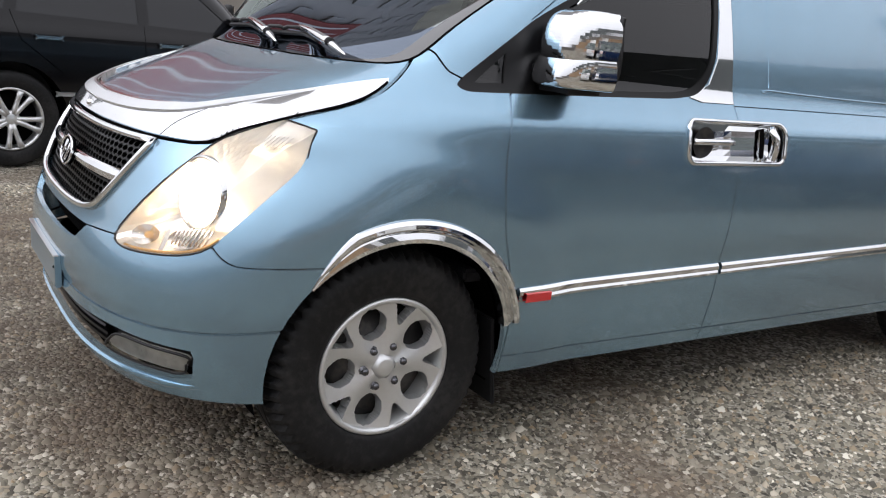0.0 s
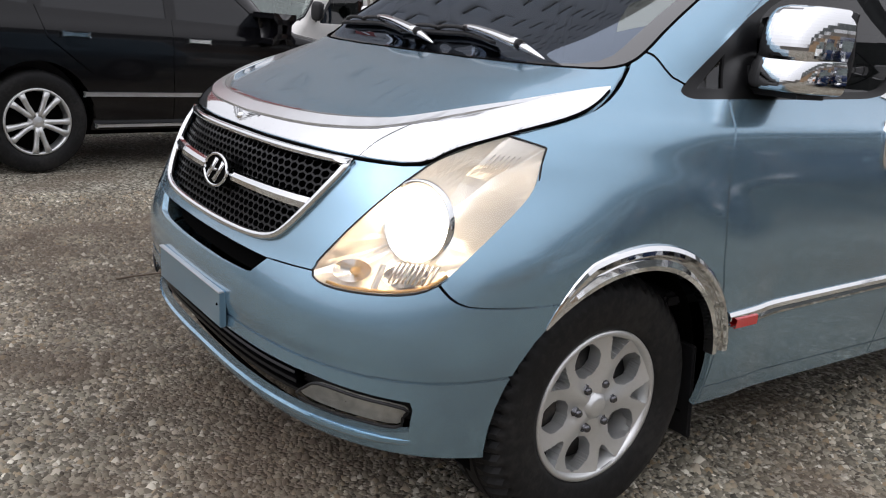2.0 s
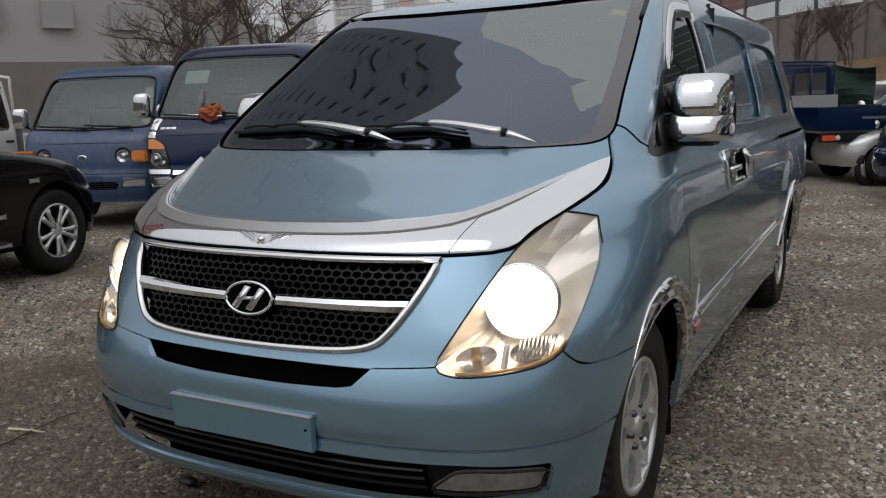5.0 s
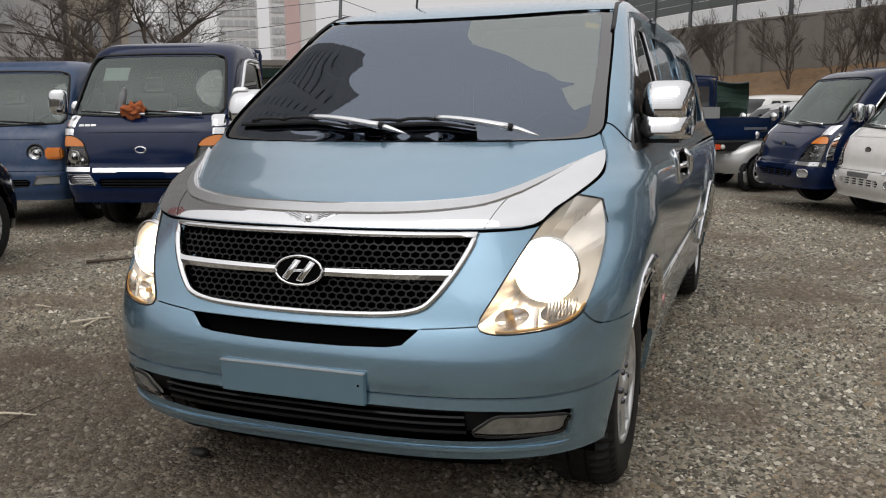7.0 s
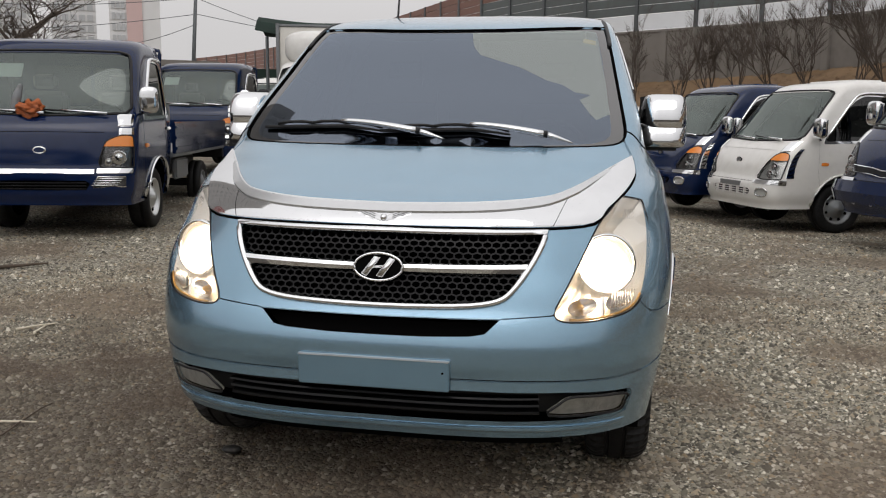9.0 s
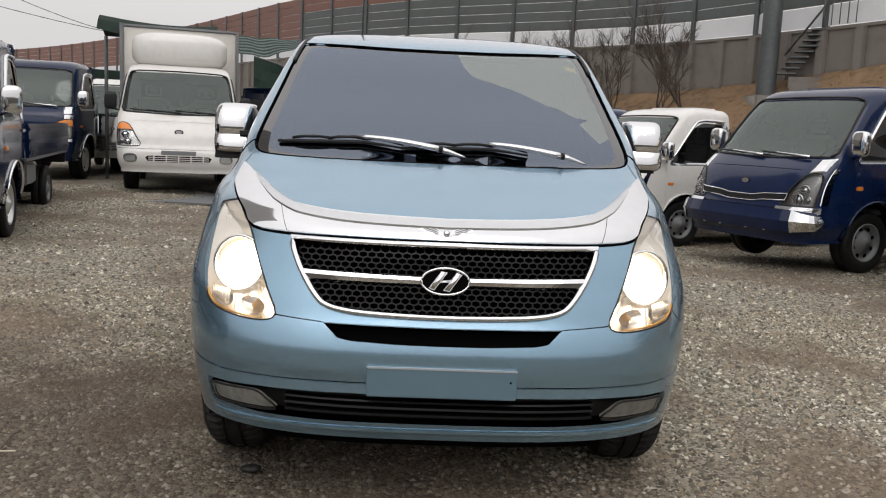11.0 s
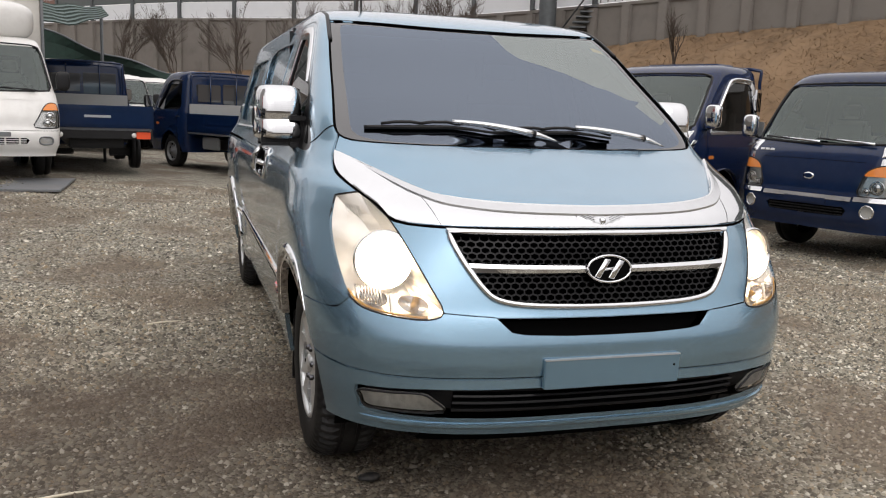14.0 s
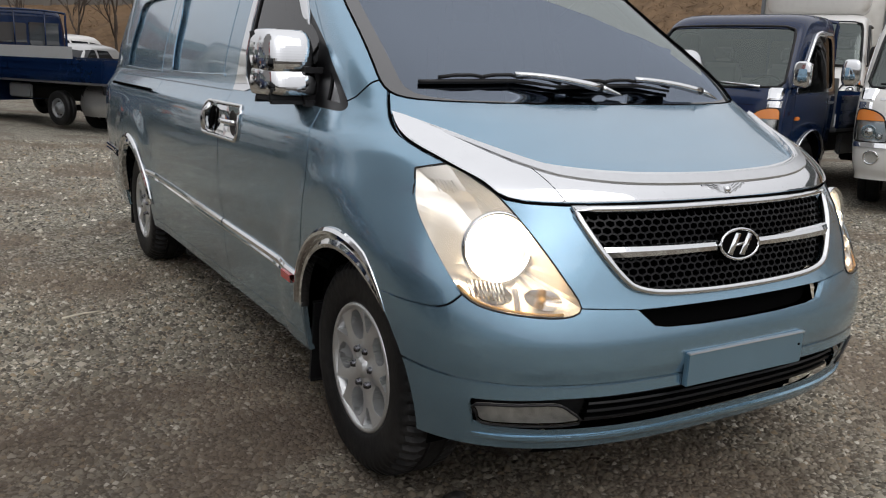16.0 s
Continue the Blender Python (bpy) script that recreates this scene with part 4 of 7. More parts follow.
    # door mirrors
    for s in (1, -1):
        mirror = thing_part("door_mirror", van)
        def cap(z0, z1, xc, half, deep, sharp, taper):
            rows = []
            for j in range(33):
                v = j / 32
                z = (z0 + z1) / 2 + (z1 - z0) / 2 * math.sin((v - 0.5) * math.pi)
                k = max(0.02, math.cos((v - 0.5) * math.pi)) ** sharp
                rows.append([(s * (xc + half * k * (1 - taper * v) * math.copysign(abs(math.cos(a)) ** 0.45, math.cos(a))), 0.590 - deep * k * (1 - 0.18 * v) * max(0, math.sin(a)) ** 0.7, z) for a in [math.pi * i / 48 for i in range(49)]])
            return sheet(rows)
        part("mirror_shell", cap(1.214, 1.392, 0.925, 0.100, 0.185, 0.24, 0.06), CHROME, mirror, "chrome mirror cover")
        part("mirror_skirt", cap(1.172, 1.272, 0.919, 0.103, 0.196, 0.10, -0.02), CHROME, mirror, "chrome lower half of the mirror cover")
        bm = bmesh.new()
        prism(bm, smooth_path([(-0.090, -0.092), (0.090, -0.092), (0.094, 0.07), (0.078, 0.10), (-0.078, 0.10), (-0.094, 0.07)], 4, True), 0.008, Matrix.Translation((s * 0.922, 0.597, 1.284)))
        part("mirror_back", bm, BLACK, mirror)
        bm = bmesh.new()
        prism(bm, smooth_path([(-0.08, -0.08), (0.08, -0.08), (0.082, 0.06), (0.068, 0.088), (-0.068, 0.088), (-0.082, 0.06)], 4, True), 0.003, Matrix.Translation((s * 0.922, 0.602, 1.284)))
        part("mirror_glass", bm, MIRROR, mirror)
        bm = boxed((s * 0.78, 0.43, 1.160), (s * 0.87, 0.57, 1.250), 0.02)
        part("mirror_foot", bm, BLACK, mirror)
        part("mirror_underside", boxed((s * 0.80, 0.44, 1.158), (s * 0.99, 0.585, 1.186), 0.012), BLACK, mirror)
    # chrome rain visors over the door glass
    for s in (1, -1):
        def visor(t, across, h):
            y = 0.60 + 0.64 * t
            z = curve((0.60, 1.413), (0.66, 1.472), (0.88, 1.632), (0.98, 1.672), (1.24, 1.684))(y)
            w = min(1.0, 0.12 + t / 0.16)
            return on_side(y, z + across * w, s, h)
        part("rain_visor", band(visor, 24, [(0.004, 0.001), (0.002, 0.008), (-0.026, 0.010), (-0.056, 0.008)]), CHROME, van, "chrome rain visor")
    # wipers
    for x0, x1, xa, zb in ((-0.66, -0.02, -0.33, 1.243), (-0.17, 0.46, 0.18, 1.236)):
        wiper = thing_part("wiper", van)
        def lie(x, out_):
            return on_front(x, zb + 0.006 - 0.034 * max(0, (x - xa) / (x1 - xa)) ** 1.2 - 0.010 * max(0, (xa - x) / 0.4), out_)
        bm = bmesh.new()
        tube(bm, [lie(x0 + (x1 - x0) * 0.80 * i / 18, 0.010) - Vector((0, 0, 0.008)) for i in range(19)], [0.006 + 0.005 * math.sin(math.pi * min(1, i / 18 + 0.12)) ** 0.6 for i in range(19)], 6, 0.8)
        part("blade", bm, BLACK, wiper)
        for k in range(3):
            xs = x0 + 0.06 + 0.14 * k
            bm = bmesh.new()
            tube(bm, [lie(xs, 0.016), lie(xs + 0.05, 0.024), lie(xs + 0.11, 0.024), lie(xs + 0.16, 0.016)], 0.0065, 6)
            part("blade_bridge", bm, BLACK, wiper)
        bm = bmesh.new()
        tube(bm, [lie(xa + (x1 - xa) * i / 10, 0.026 + 0.006 * math.sin(i / 10 * math.pi)) for i in range(11)], [0.011 + 0.0065 * i / 10 for i in range(11)], 8, 0.8)
        part("arm_cover", bm, CHROME, wiper, "chrome wiper arm cover")
        bm = bmesh.new()
        tube(bm, [lie(x1 - 0.002, 0.027), lie(x1 + 0.012, 0.027)], 0.0155, 10, 0.9)
        part("pivot_ring", bm, BLACK, wiper)
        bm = bmesh.new()
        tube(bm, [lie(x1 + 0.012 + 0.095 * i / 5, 0.026 - 0.018 * i / 5) for i in range(6)], [0.0145, 0.013, 0.011, 0.0085, 0.006, 0.002], 8, 0.8)
        part("pivot_cap", bm, CHROME, wiper)
    # roof aerial
    bm = bmesh.new()
    tube(bm, [(-0.42, 1.26, 1.74), (-0.42, 1.28, 1.79), (-0.42, 1.29, 1.80), (-0.42, 1.35, 2.02)], [0.022, 0.012, 0.006, 0.004], 8)
    part("aerial", bm, BLACK, van)
    # sticker behind the glass
    bm = sheet([[on_front(0.575 + 0.055 * i / 2, 1.625 + 0.022 * j - 0.006 * i, -0.010) for j in (0, 1)] for i in range(3)])
    part("sticker", bm, YELLOW, van)
    # cabin
    part("dashboard", boxed((-0.70, 0.18, 0.85), (0.70, 0.68, 1.15), 0.06), TRIM, van)
    part("bulkhead", boxed((-0.72, 1.75, 0.5), (0.72, 1.80, 1.74), 0.02), TRIM, van)
    part("headliner", boxed((-0.56, 0.95, 1.725), (0.56, 1.78, 1.74), 0.004), HEADLINER, van)
    part("cabin_floor", boxed((-0.80, 0.3, 0.56), (0.80, 4.0, 0.60), 0.01), TRIM, van)
    for x in (-0.42, 0.42):
        seat = thing_part("seat", van)
        part("seat_cushion", boxed((x - 0.25, 0.95, 0.72), (x + 0.25, 1.45, 0.92), 0.06), TRIM, seat)
        part("seat_back", boxed((x - 0.24, 1.42, 0.9), (x + 0.24, 1.55, 1.42), 0.06), TRIM, seat)
        part("headrest", boxed((x - 0.13, 1.46, 1.46), (x + 0.13, 1.55, 1.62), 0.04), TRIM, seat)
    bm = bmesh.new()
    tube(bm, [(0.42 + 0.19 * math.cos(a), 0.86 + 0.08 * math.sin(a), 1.10 + 0.17 * math.sin(a)) for a in [2 * math.pi * i / 28 for i in range(28)]], 0.014, 8, 1, True)
    part("steering_wheel", bm, BLACK, van)
    part("rear_view_mirror", boxed((-0.14, 0.80, 1.59), (0.10, 0.83, 1.65), 0.01), TRIM, van)


def thing_part(name, parent):
    """An empty that gathers the pieces of one part."""
    o = new(name)
    o.parent = parent
    return o


def rounded(pts, times=2):
    """A closed outline with its corners cut round, twice over."""
    for _ in range(times):
        out_ = []
        for (a, b), (c, d) in zip(pts, pts[1:] + pts[:1]):
            k = min(0.25, 0.02 / max(math.hypot(c - a, d - b), 1e-6))
            out_ += [(a + (c - a) * k, b + (d - b) * k), (c + (a - c) * k, d + (b - d) * k)]
        pts = out_
    return pts


def soft_rectangle(y0, y1, z0, z1, r, n=5):
    """Outline of a rectangle with round corners, in the plane of the flank."""
    return [(cy + r * math.cos(a), cz + r * math.sin(a)) for cy, cz, q in ((y1 - r, z1 - r, 0), (y0 + r, z1 - r, 1), (y0 + r, z0 + r, 2), (y1 - r, z0 + r, 3)) for a in [math.pi / 2 * (q + i / n) for i in range(n + 1)]]


def build_van():
    van = thing("van", "light blue metallic panel van, lit headlights, chrome trim, on gravel", "van")
    sk = Skin(VAN, van_levels(), 44, 0.05)
    fr = lambda c: c.y < VAN.side(c.z) - 0.02
    fl = lambda c: c.x > 0.5
    # openings of the face
    lamp_line = smooth_path([(0.551, 0.690), (0.60, 0.667), (0.70, 0.671), (0.782, 0.688), (0.820, 0.727), (0.841, 0.81), (0.846, 0.89), (0.838, 0.945), (0.820, 1.004), (0.808, 1.015), (0.757, 1.028), (0.742, 1.027), (0.706, 0.986), (0.672, 0.945), (0.622, 0.842), (0.583, 0.762)], 3, True)
    head = sk.region(lamp_line, FRONT, fr)
    grille_line = [(0.0, 0.934), (0.30, 0.936), (0.523, 0.934), (0.50, 0.875), (0.468, 0.815), (0.425, 0.755), (0.385, 0.725), (0.30, 0.709), (0.15, 0.702), (0.0, 0.700)]
    grille = sk.region([(-0.1, 0.934)] + grille_line[1:-1] + [(-0.1, 0.700)], FRONT, fr)
    slot = sk.region([(-0.1, 0.674), (0.392, 0.678), (0.345, 0.633), (0.30, 0.625), (0.15, 0.619), (-0.1, 0.617)], FRONT, fr)
    mouth = sk.region([(-0.1, 0.453), (0.30, 0.453), (0.60, 0.449), (0.797, 0.436), (0.800, 0.415), (0.785, 0.355), (0.74, 0.343), (0.63, 0.337), (0.40, 0.335), (-0.1, 0.335)], FRONT, fr)
    glass_edge = [(-0.1, 1.181), (0.30, 1.181), (0.56, 1.184), (0.65, 1.187), (0.715, 1.192), (0.752, 1.208), (0.762, 1.240), (0.755, 1.29), (0.735, 1.39), (0.706, 1.54), (0.680, 1.655), (0.668, 1.693), (0.64, 1.697), (0.40, 1.690), (0.20, 1.684), (-0.1, 1.681)]
    gasket = sk.region(glass_edge, FRONT, fr)
    screen_line = [(-0.1, 1.190), (0.30, 1.190), (0.56, 1.194), (0.645, 1.201), (0.685, 1.211), (0.705, 1.228), (0.708, 1.250), (0.703, 1.29), (0.687, 1.39), (0.661, 1.54), (0.636, 1.65), (0.625, 1.676), (0.60, 1.682), (0.40, 1.678), (0.20, 1.673), (-0.1, 1.670)]
    screen = sk.region(screen_line, FRONT, fr, True)
    # flank: wheel openings, glass, panels
    arch = [(c + 0.02 + 0.378 * math.cos(a), 0.365 + 0.378 * math.sin(a)) for c in (0.0,) for a in [2 * math.pi * i / 40 for i in range(40)]]
    wheel_hole = sk.region(arch, SIDE, fl, True)
    arch2 = [(y + 3.2, z) for y, z in arch]
    sk.region(arch2, SIDE, fl, True)
    window_frame = sk.region(rounded([(0.165, 1.160), (0.172, 1.146), (0.20, 1.138), (0.34, 1.142), (0.70, 1.150), (1.02, 1.160), (1.14, 1.176), (1.20, 1.222), (1.236, 1.30), (1.256, 1.45), (1.258, 1.61), (1.235, 1.668), (1.12, 1.678), (0.99, 1.668), (0.87, 1.622), (0.64, 1.46), (0.44, 1.355), (0.28, 1.243)]), SIDE, fl)
    tri = sk.region([(0.222, 1.164), (0.325, 1.168), (0.338, 1.255)], SIDE, fl, True)
    window = sk.region(rounded([(0.465, 1.162), (0.70, 1.168), (1.02, 1.180), (1.12, 1.196), (1.18, 1.240), (1.215, 1.30), (1.235, 1.45), (1.24, 1.60), (1.22, 1.652), (1.12, 1.662), (1.0, 1.65), (0.88, 1.60), (0.65, 1.44), (0.50, 1.365), (0.475, 1.32), (0.466, 1.20)]), SIDE, fl, True)
    pillar = sk.region([(1.262, 1.66), (1.318, 1.66), (1.320, 1.155), (1.16, 1.155), (1.10, 1.168), (1.20, 1.215), (1.242, 1.30), (1.26, 1.45)], SIDE, fl)
    blank1 = [(1.525, 1.24), (1.56, 1.212), (2.40, 1.203), (2.47, 1.23), (2.50, 1.45), (2.46, 1.63), (1.57, 1.64), (1.53, 1.61)]
    blank2 = [(2.70, 1.22), (2.74, 1.195), (3.60, 1.20), (3.66, 1.23), (3.62, 1.45), (3.52, 1.60), (2.76, 1.61), (2.71, 1.58)]
    rec1 = sk.region(smooth_path(blank1, 3, True), SIDE, fl)
    rec2 = sk.region(smooth_path(blank2, 3, True), SIDE, fl)
    cup = sk.region(soft_rectangle(1.055, 1.565, 0.960, 1.096, 0.034), SIDE, fl)
    guard_low = smooth_path([(-0.1, 0.947), (0.30, 0.949), (0.53, 0.948), (0.658, 0.956), (0.700, 0.995), (0.745, 1.032), (0.786, 1.076), (0.788, 1.110), (0.778, 1.146)], 3)
    guard_top = smooth_path([(0.762, 1.140), (0.660, 1.088), (0.582, 1.050), (0.50, 1.026), (0.28, 1.009), (-0.1, 1.002)], 3)
    guard = sk.region(guard_low + guard_top, FRONT, lambda c: c.y < 0.3)
    # pale sheen put into the glass here: lighter tint, stronger gloss, fixed outline
    sheen_patch = sk.region([(0.075, 1.665), (0.10, 1.60), (0.14, 1.56), (0.22, 1.535), (0.32, 1.503), (0.38, 1.475), (0.44, 1.445), (0.50, 1.43), (0.56, 1.396), (0.622, 1.385), (0.58, 1.366), (0.62, 1.315), (0.650, 1.287), (0.70, 1.31), (0.67, 1.48), (0.635, 1.65), (0.622, 1.675), (0.60, 1.681), (0.3, 1.675)], FRONT, fr)
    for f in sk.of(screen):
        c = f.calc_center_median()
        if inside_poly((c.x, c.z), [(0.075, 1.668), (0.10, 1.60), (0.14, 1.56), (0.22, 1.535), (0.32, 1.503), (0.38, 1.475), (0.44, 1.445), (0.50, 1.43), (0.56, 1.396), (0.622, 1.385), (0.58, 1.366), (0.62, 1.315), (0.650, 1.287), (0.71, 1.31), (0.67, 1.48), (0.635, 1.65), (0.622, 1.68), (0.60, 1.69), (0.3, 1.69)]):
            f[sk.reg] = sheen_patch
    # shut lines
    seam = sk.gap(smooth_path([(0.345, 1.145), (0.335, 1.12), (0.312, 1.0), (0.311, 0.876), (0.325, 0.76), (0.367, 0.63), (0.402, 0.527), (0.403, 0.26)], 3), SIDE, fl, 0.007)
    for line, ax, ok, w in (
            ([(1.322, 1.70), (1.325, 1.15), (1.328, 0.84), (1.345, 0.54), (1.342, 0.26)], SIDE, fl, 0.006),
            ([(2.60, 1.72), (2.60, 1.16), (2.60, 0.95), (2.62, 0.8), (2.70, 0.70)], SIDE, fl, 0.006),
            ([(0.403, 0.345), (1.34, 0.338), (2.80, 0.335)], SIDE, fl, 0.006),
            ([(1.325, 1.15), (2.6, 1.15), (3.9, 1.15)], SIDE, fl, 0.004),
            ([(0.392, 0.678), (0.47, 0.683), (0.556, 0.689)], FRONT, fr, 0.004),
            ([(0.0, 0.488), (0.30, 0.487), (0.60, 0.484), (0.72, 0.4825), (0.74, 0.4825)], FRONT, lambda c: c.y < -0.597, 0.008),
            ([(-0.61, 0.4825), (-0.50, 0.488), (-0.40, 0.498), (-0.33, 0.505)], SIDE, lambda c: c.x > 0.6 and -0.603 < c.y < 0, 0.008),
            (smooth_path([(0.81, 0.719), (0.835, 0.69), (0.862, 0.672), (0.90, 0.672), (0.95, 0.677)], 2), FRONT, lambda c: c.y < 0.1 and c.x > 0.78 and c.y < -0.2, 0.005),
            (smooth_path([(0.0, 0.9395), (0.30, 0.9415), (0.53, 0.941), (0.664, 0.951), (0.703, 0.99), (0.750, 1.030), (0.793, 1.075), (0.796, 1.110), (0.785, 1.147), (0.768, 1.18), (0.756, 1.205)], 3), FRONT, lambda c: c.y < 0.3, 0.008),
            (smooth_path([(0.42, 1.345), (0.50, 1.40), (0.58, 1.46), (0.80, 1.63), (0.90, 1.685), (1.05, 1.705), (1.32, 1.71)], 2), SIDE, fl, 0.005)):
        sk.gap(line, ax, ok, w, seam)
    sk.mirror()
    for f in sk.of(sheen_patch):
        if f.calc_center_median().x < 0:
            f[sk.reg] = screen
    panels = [g for g in sk.islands(0) if len(g) > 6]
    seeds = {"bumper": (0, -0.76, 0.55), "hood": (0, -0.2, 1.10), "fender": (0.93, 0.0, 0.95), "front_door": (0.94, 0.8, 0.9), "sliding_door": (0.94, 2.0, 0.9), "grille_surround": (0.50, -0.66, 0.72), "sill": (0.90, 1.0, 0.285)}
    used = {}
    for g in panels:
        c = [f.calc_center_median() for f in g]
        name = "body_shell"
        for key, s in seeds.items():
            if any((Vector((abs(p.x), p.y, p.z)) - Vector(s)).length < 0.05 for p in c):
                name = key
                break
        part(name, sk.take(g, 0, 0.018), PAINT, van, normals=True)
        used[name] = used.get(name, 0) + len(g)
    part("shut_line", sk.take(sk.of(seam), -0.014), GAP, van, "dark gaps between the body panels")
    for g in sk.islands(gasket):
        part("gasket", sk.take(g, -0.0055, 0.006), FRIT, van, "black edge band of the windscreen", normals=True)
    part("windscreen", sk.take(sk.of(screen), -0.006), SCREEN, van, "large tinted windscreen", normals=True).visible_shadow = False
    part("windscreen_sheen_part", sk.take(sk.of(sheen_patch), -0.006), SCREEN2, van, "upper corner of the windscreen with a pale sheen put into the glass", normals=True).visible_shadow = False
    part("hood_guard", sk.take(sk.of(guard), 0.012, 0.02), CHROME, van, "chrome stone guard on the hood edge", normals=True)
    for g in sk.islands(window_frame):
        part("window_frame", sk.take(g, -0.001, 0.012), GRILLE, van, normals=True)
    for number, name, mat in ((tri, "quarter_glass", DARKGLASS), (window, "door_glass", DARKGLASS)):
        for g in sk.islands(number):
            part(name, sk.take(g, -0.008), mat, van, normals=True)
    for g in sk.islands(pillar):
        part("pillar_cover", sk.take(g, 0.004, 0.006), CHROME, van, "chrome pillar cover", normals=True)
    for number in (rec1, rec2):
        for g in sk.islands(number):
            part("blank_panel", sk.take(g, -0.018, -0.018), PAINT, van, "blue blanked-out window panel", normals=True)
    for line in (blank1, blank2):
        for s in (1, -1):
            bm = bmesh.new()
            tube(bm, [on_side(y, z, s, -0.002) for y, z in smooth_path(line, 10, True)], 0.0045, 8, closed=True)
            part("panel_bead", bm, PAINT, van)
    for number in (mouth, slot, grille):
        part({mouth: "lower_intake", slot: "upper_intake", grille: "grille_backing"}[number], sk.take(sk.of(number), -0.065), GAP, van)
    for g in sk.islands(head):
        side = 1 if g[0].calc_center_median().x > 0 else -1
        lens = part("headlight", sk.take(g, 0.002), CLEAR, van, "lit halogen headlight behind a clear lens", normals=True)
        lens.visible_shadow = False
        fit_headlight(sk, g, side, lens, lamp_line)
    # inner liner so that no daylight shows through the body
    bm = boxed((-0.62, -0.45, 0.24), (0.62, 4.05, 0.55), 0.02)
    part("underbody", bm, GAP, van)
    # black slabs added to deepen the ground shade beneath the van
    part("shade_undertray", boxed((-0.50, -0.56, 0.25), (0.50, -0.30, 0.31), 0.02), GAP, van)
    part("shade_floor_pan", boxed((-0.82, 0.45, 0.27), (0.82, 2.75, 0.34), 0.02), GAP, van)
    # black sheet added behind the lower edge of the bumper, blocking light underneath
    part("shade_valance", sheet([[on_front(-0.60 + 1.20 * i / 30, z, -0.05) for z in (0.195, 0.23, 0.29)] for i in range(31)]), GAP, van)
    for s in (1, -1):
        bm = bmesh.new()
        joint = [on_front(x, z, 0.0) for x, z in smooth_path([(0.762, 1.241), (0.782, 1.233), (0.803, 1.214), (0.826, 1.186)], 3)] + [on_side(0.185, 1.172, 1, 0.0)]
        tube(bm, [Vector((p.x * s, p.y, p.z)) for p in joint], 0.0028, 5)
        part("pillar_joint", bm, GAP, van)
    # black drip moulding from the pillars back over the roof
    for s in (1, -1):
        run = [on_front(x, z, 0.001) for x, z in ((0.690, 1.60), (0.680, 1.655), (0.671, 1.69), (0.664, 1.715), (0.655, 1.735))]
        run += [Vector((VAN.half(z) * 0.955, VAN.side(z) * 0.6 + VAN.nose(z) * 0.4 + dy, z + 0.003)) for z, dy in ((1.752, 0.0), (1.772, 0.02))] + [Vector((0.625, y, 1.792)) for y in (1.6, 2.6, 3.6)]
        bm = bmesh.new()
        tube(bm, [(s * p[0], p[1], p[2]) for p in smooth_path([tuple(p) for p in run], 3)], 0.009, 6, 0.6)
        part("drip_moulding", bm, BLACK, van)
    # black joints: round the windscreen and under the hood guard
    half = [p for p in glass_edge if p[0] > 0]
    ring = half + [(-x, z) for x, z in reversed(half)]
    bm = bmesh.new()
    tube(bm, [on_front(x, z, -0.001) for x, z in smooth_path(ring, 2, True)], 0.0042, 6, 1, True)
    part("screen_joint", bm, GAP, van)
    edge = [p for p in guard_low if p[0] > 0.02]
    edge = [(-x, z) for x, z in reversed(edge)] + edge
    bm = bmesh.new()
    tube(bm, [on_front(x, z - 0.006 if abs(x) < 0.64 else z - 0.003, 0.002) + Vector((0.003 if x > 0.64 else -0.003 if x < -0.64 else 0, 0, 0)) for x, z in edge], 0.0038, 6)
    part("guard_joint_shadow", bm, GAP, van, "black gap under the hood guard")
    dress_van(van)
    return van


van = build_van()

# ---- the other vehicles ----
PORTER = Shell(
    curve((0.36, 0.05), (0.42, 0.01), (0.55, 0.0), (0.63, 0.0), (0.66, 0.02), (0.80, 0.03), (1.0, 0.06), (1.10, 0.10), (1.15, 0.15), (1.80, 0.60), (1.86, 0.66), (1.91, 0.76), (1.93, 0.86), (1.945, 1.1)),
    curve((0.36, 0.80), (0.5, 0.84), (0.9, 0.865), (1.1, 0.86), (1.2, 0.845), (1.8, 0.765), (1.87, 0.74), (1.915, 0.69), (1.935, 0.61), (1.945, 0.45)),
    curve((0.36, 0.25), (1.1, 0.36), (1.2, 0.44), (1.8, 0.90), (1.945, 1.3)),
    curve((0.36, 1.55), (1.2, 1.60), (1.8, 1.58), (1.945, 1.53)), 4.6)
BONGO = Shell(
    curve((0.36, 0.06), (0.42, 0.02), (0.52, 0.0), (0.62, 0.01), (0.68, 0.05), (0.85, 0.10), (1.0, 0.18), (1.09, 0.26), (1.14, 0.32), (1.76, 0.86), (1.82, 0.925), (1.87, 1.01), (1.90, 1.12), (1.92, 1.35)),
    curve((0.36, 0.80), (0.5, 0.85), (0.9, 0.87), (1.1, 0.86), (1.2, 0.84), (1.75, 0.755), (1.83, 0.735), (1.875, 0.70), (1.905, 0.63), (1.92, 0.48)),
    curve((0.36, 0.35), (1.0, 0.55), (1.2, 0.72), (1.75, 1.15), (1.92, 1.45)),
    curve((0.36, 1.85), (1.2, 1.90), (1.8, 1.88), (1.92, 1.83)), 4.0)


def shell_front(sh, x, z, o=0.0):
    e = 0.004
    p = Vector((x, sh.front_y(x, z), z))
    a = Vector((2 * e, sh.front_y(x + e, z) - sh.front_y(x - e, z), 0))
    b = Vector((0, sh.front_y(x, z + e) - sh.front_y(x, z - e), 2 * e))
    return p + a.cross(b).normalized() * o


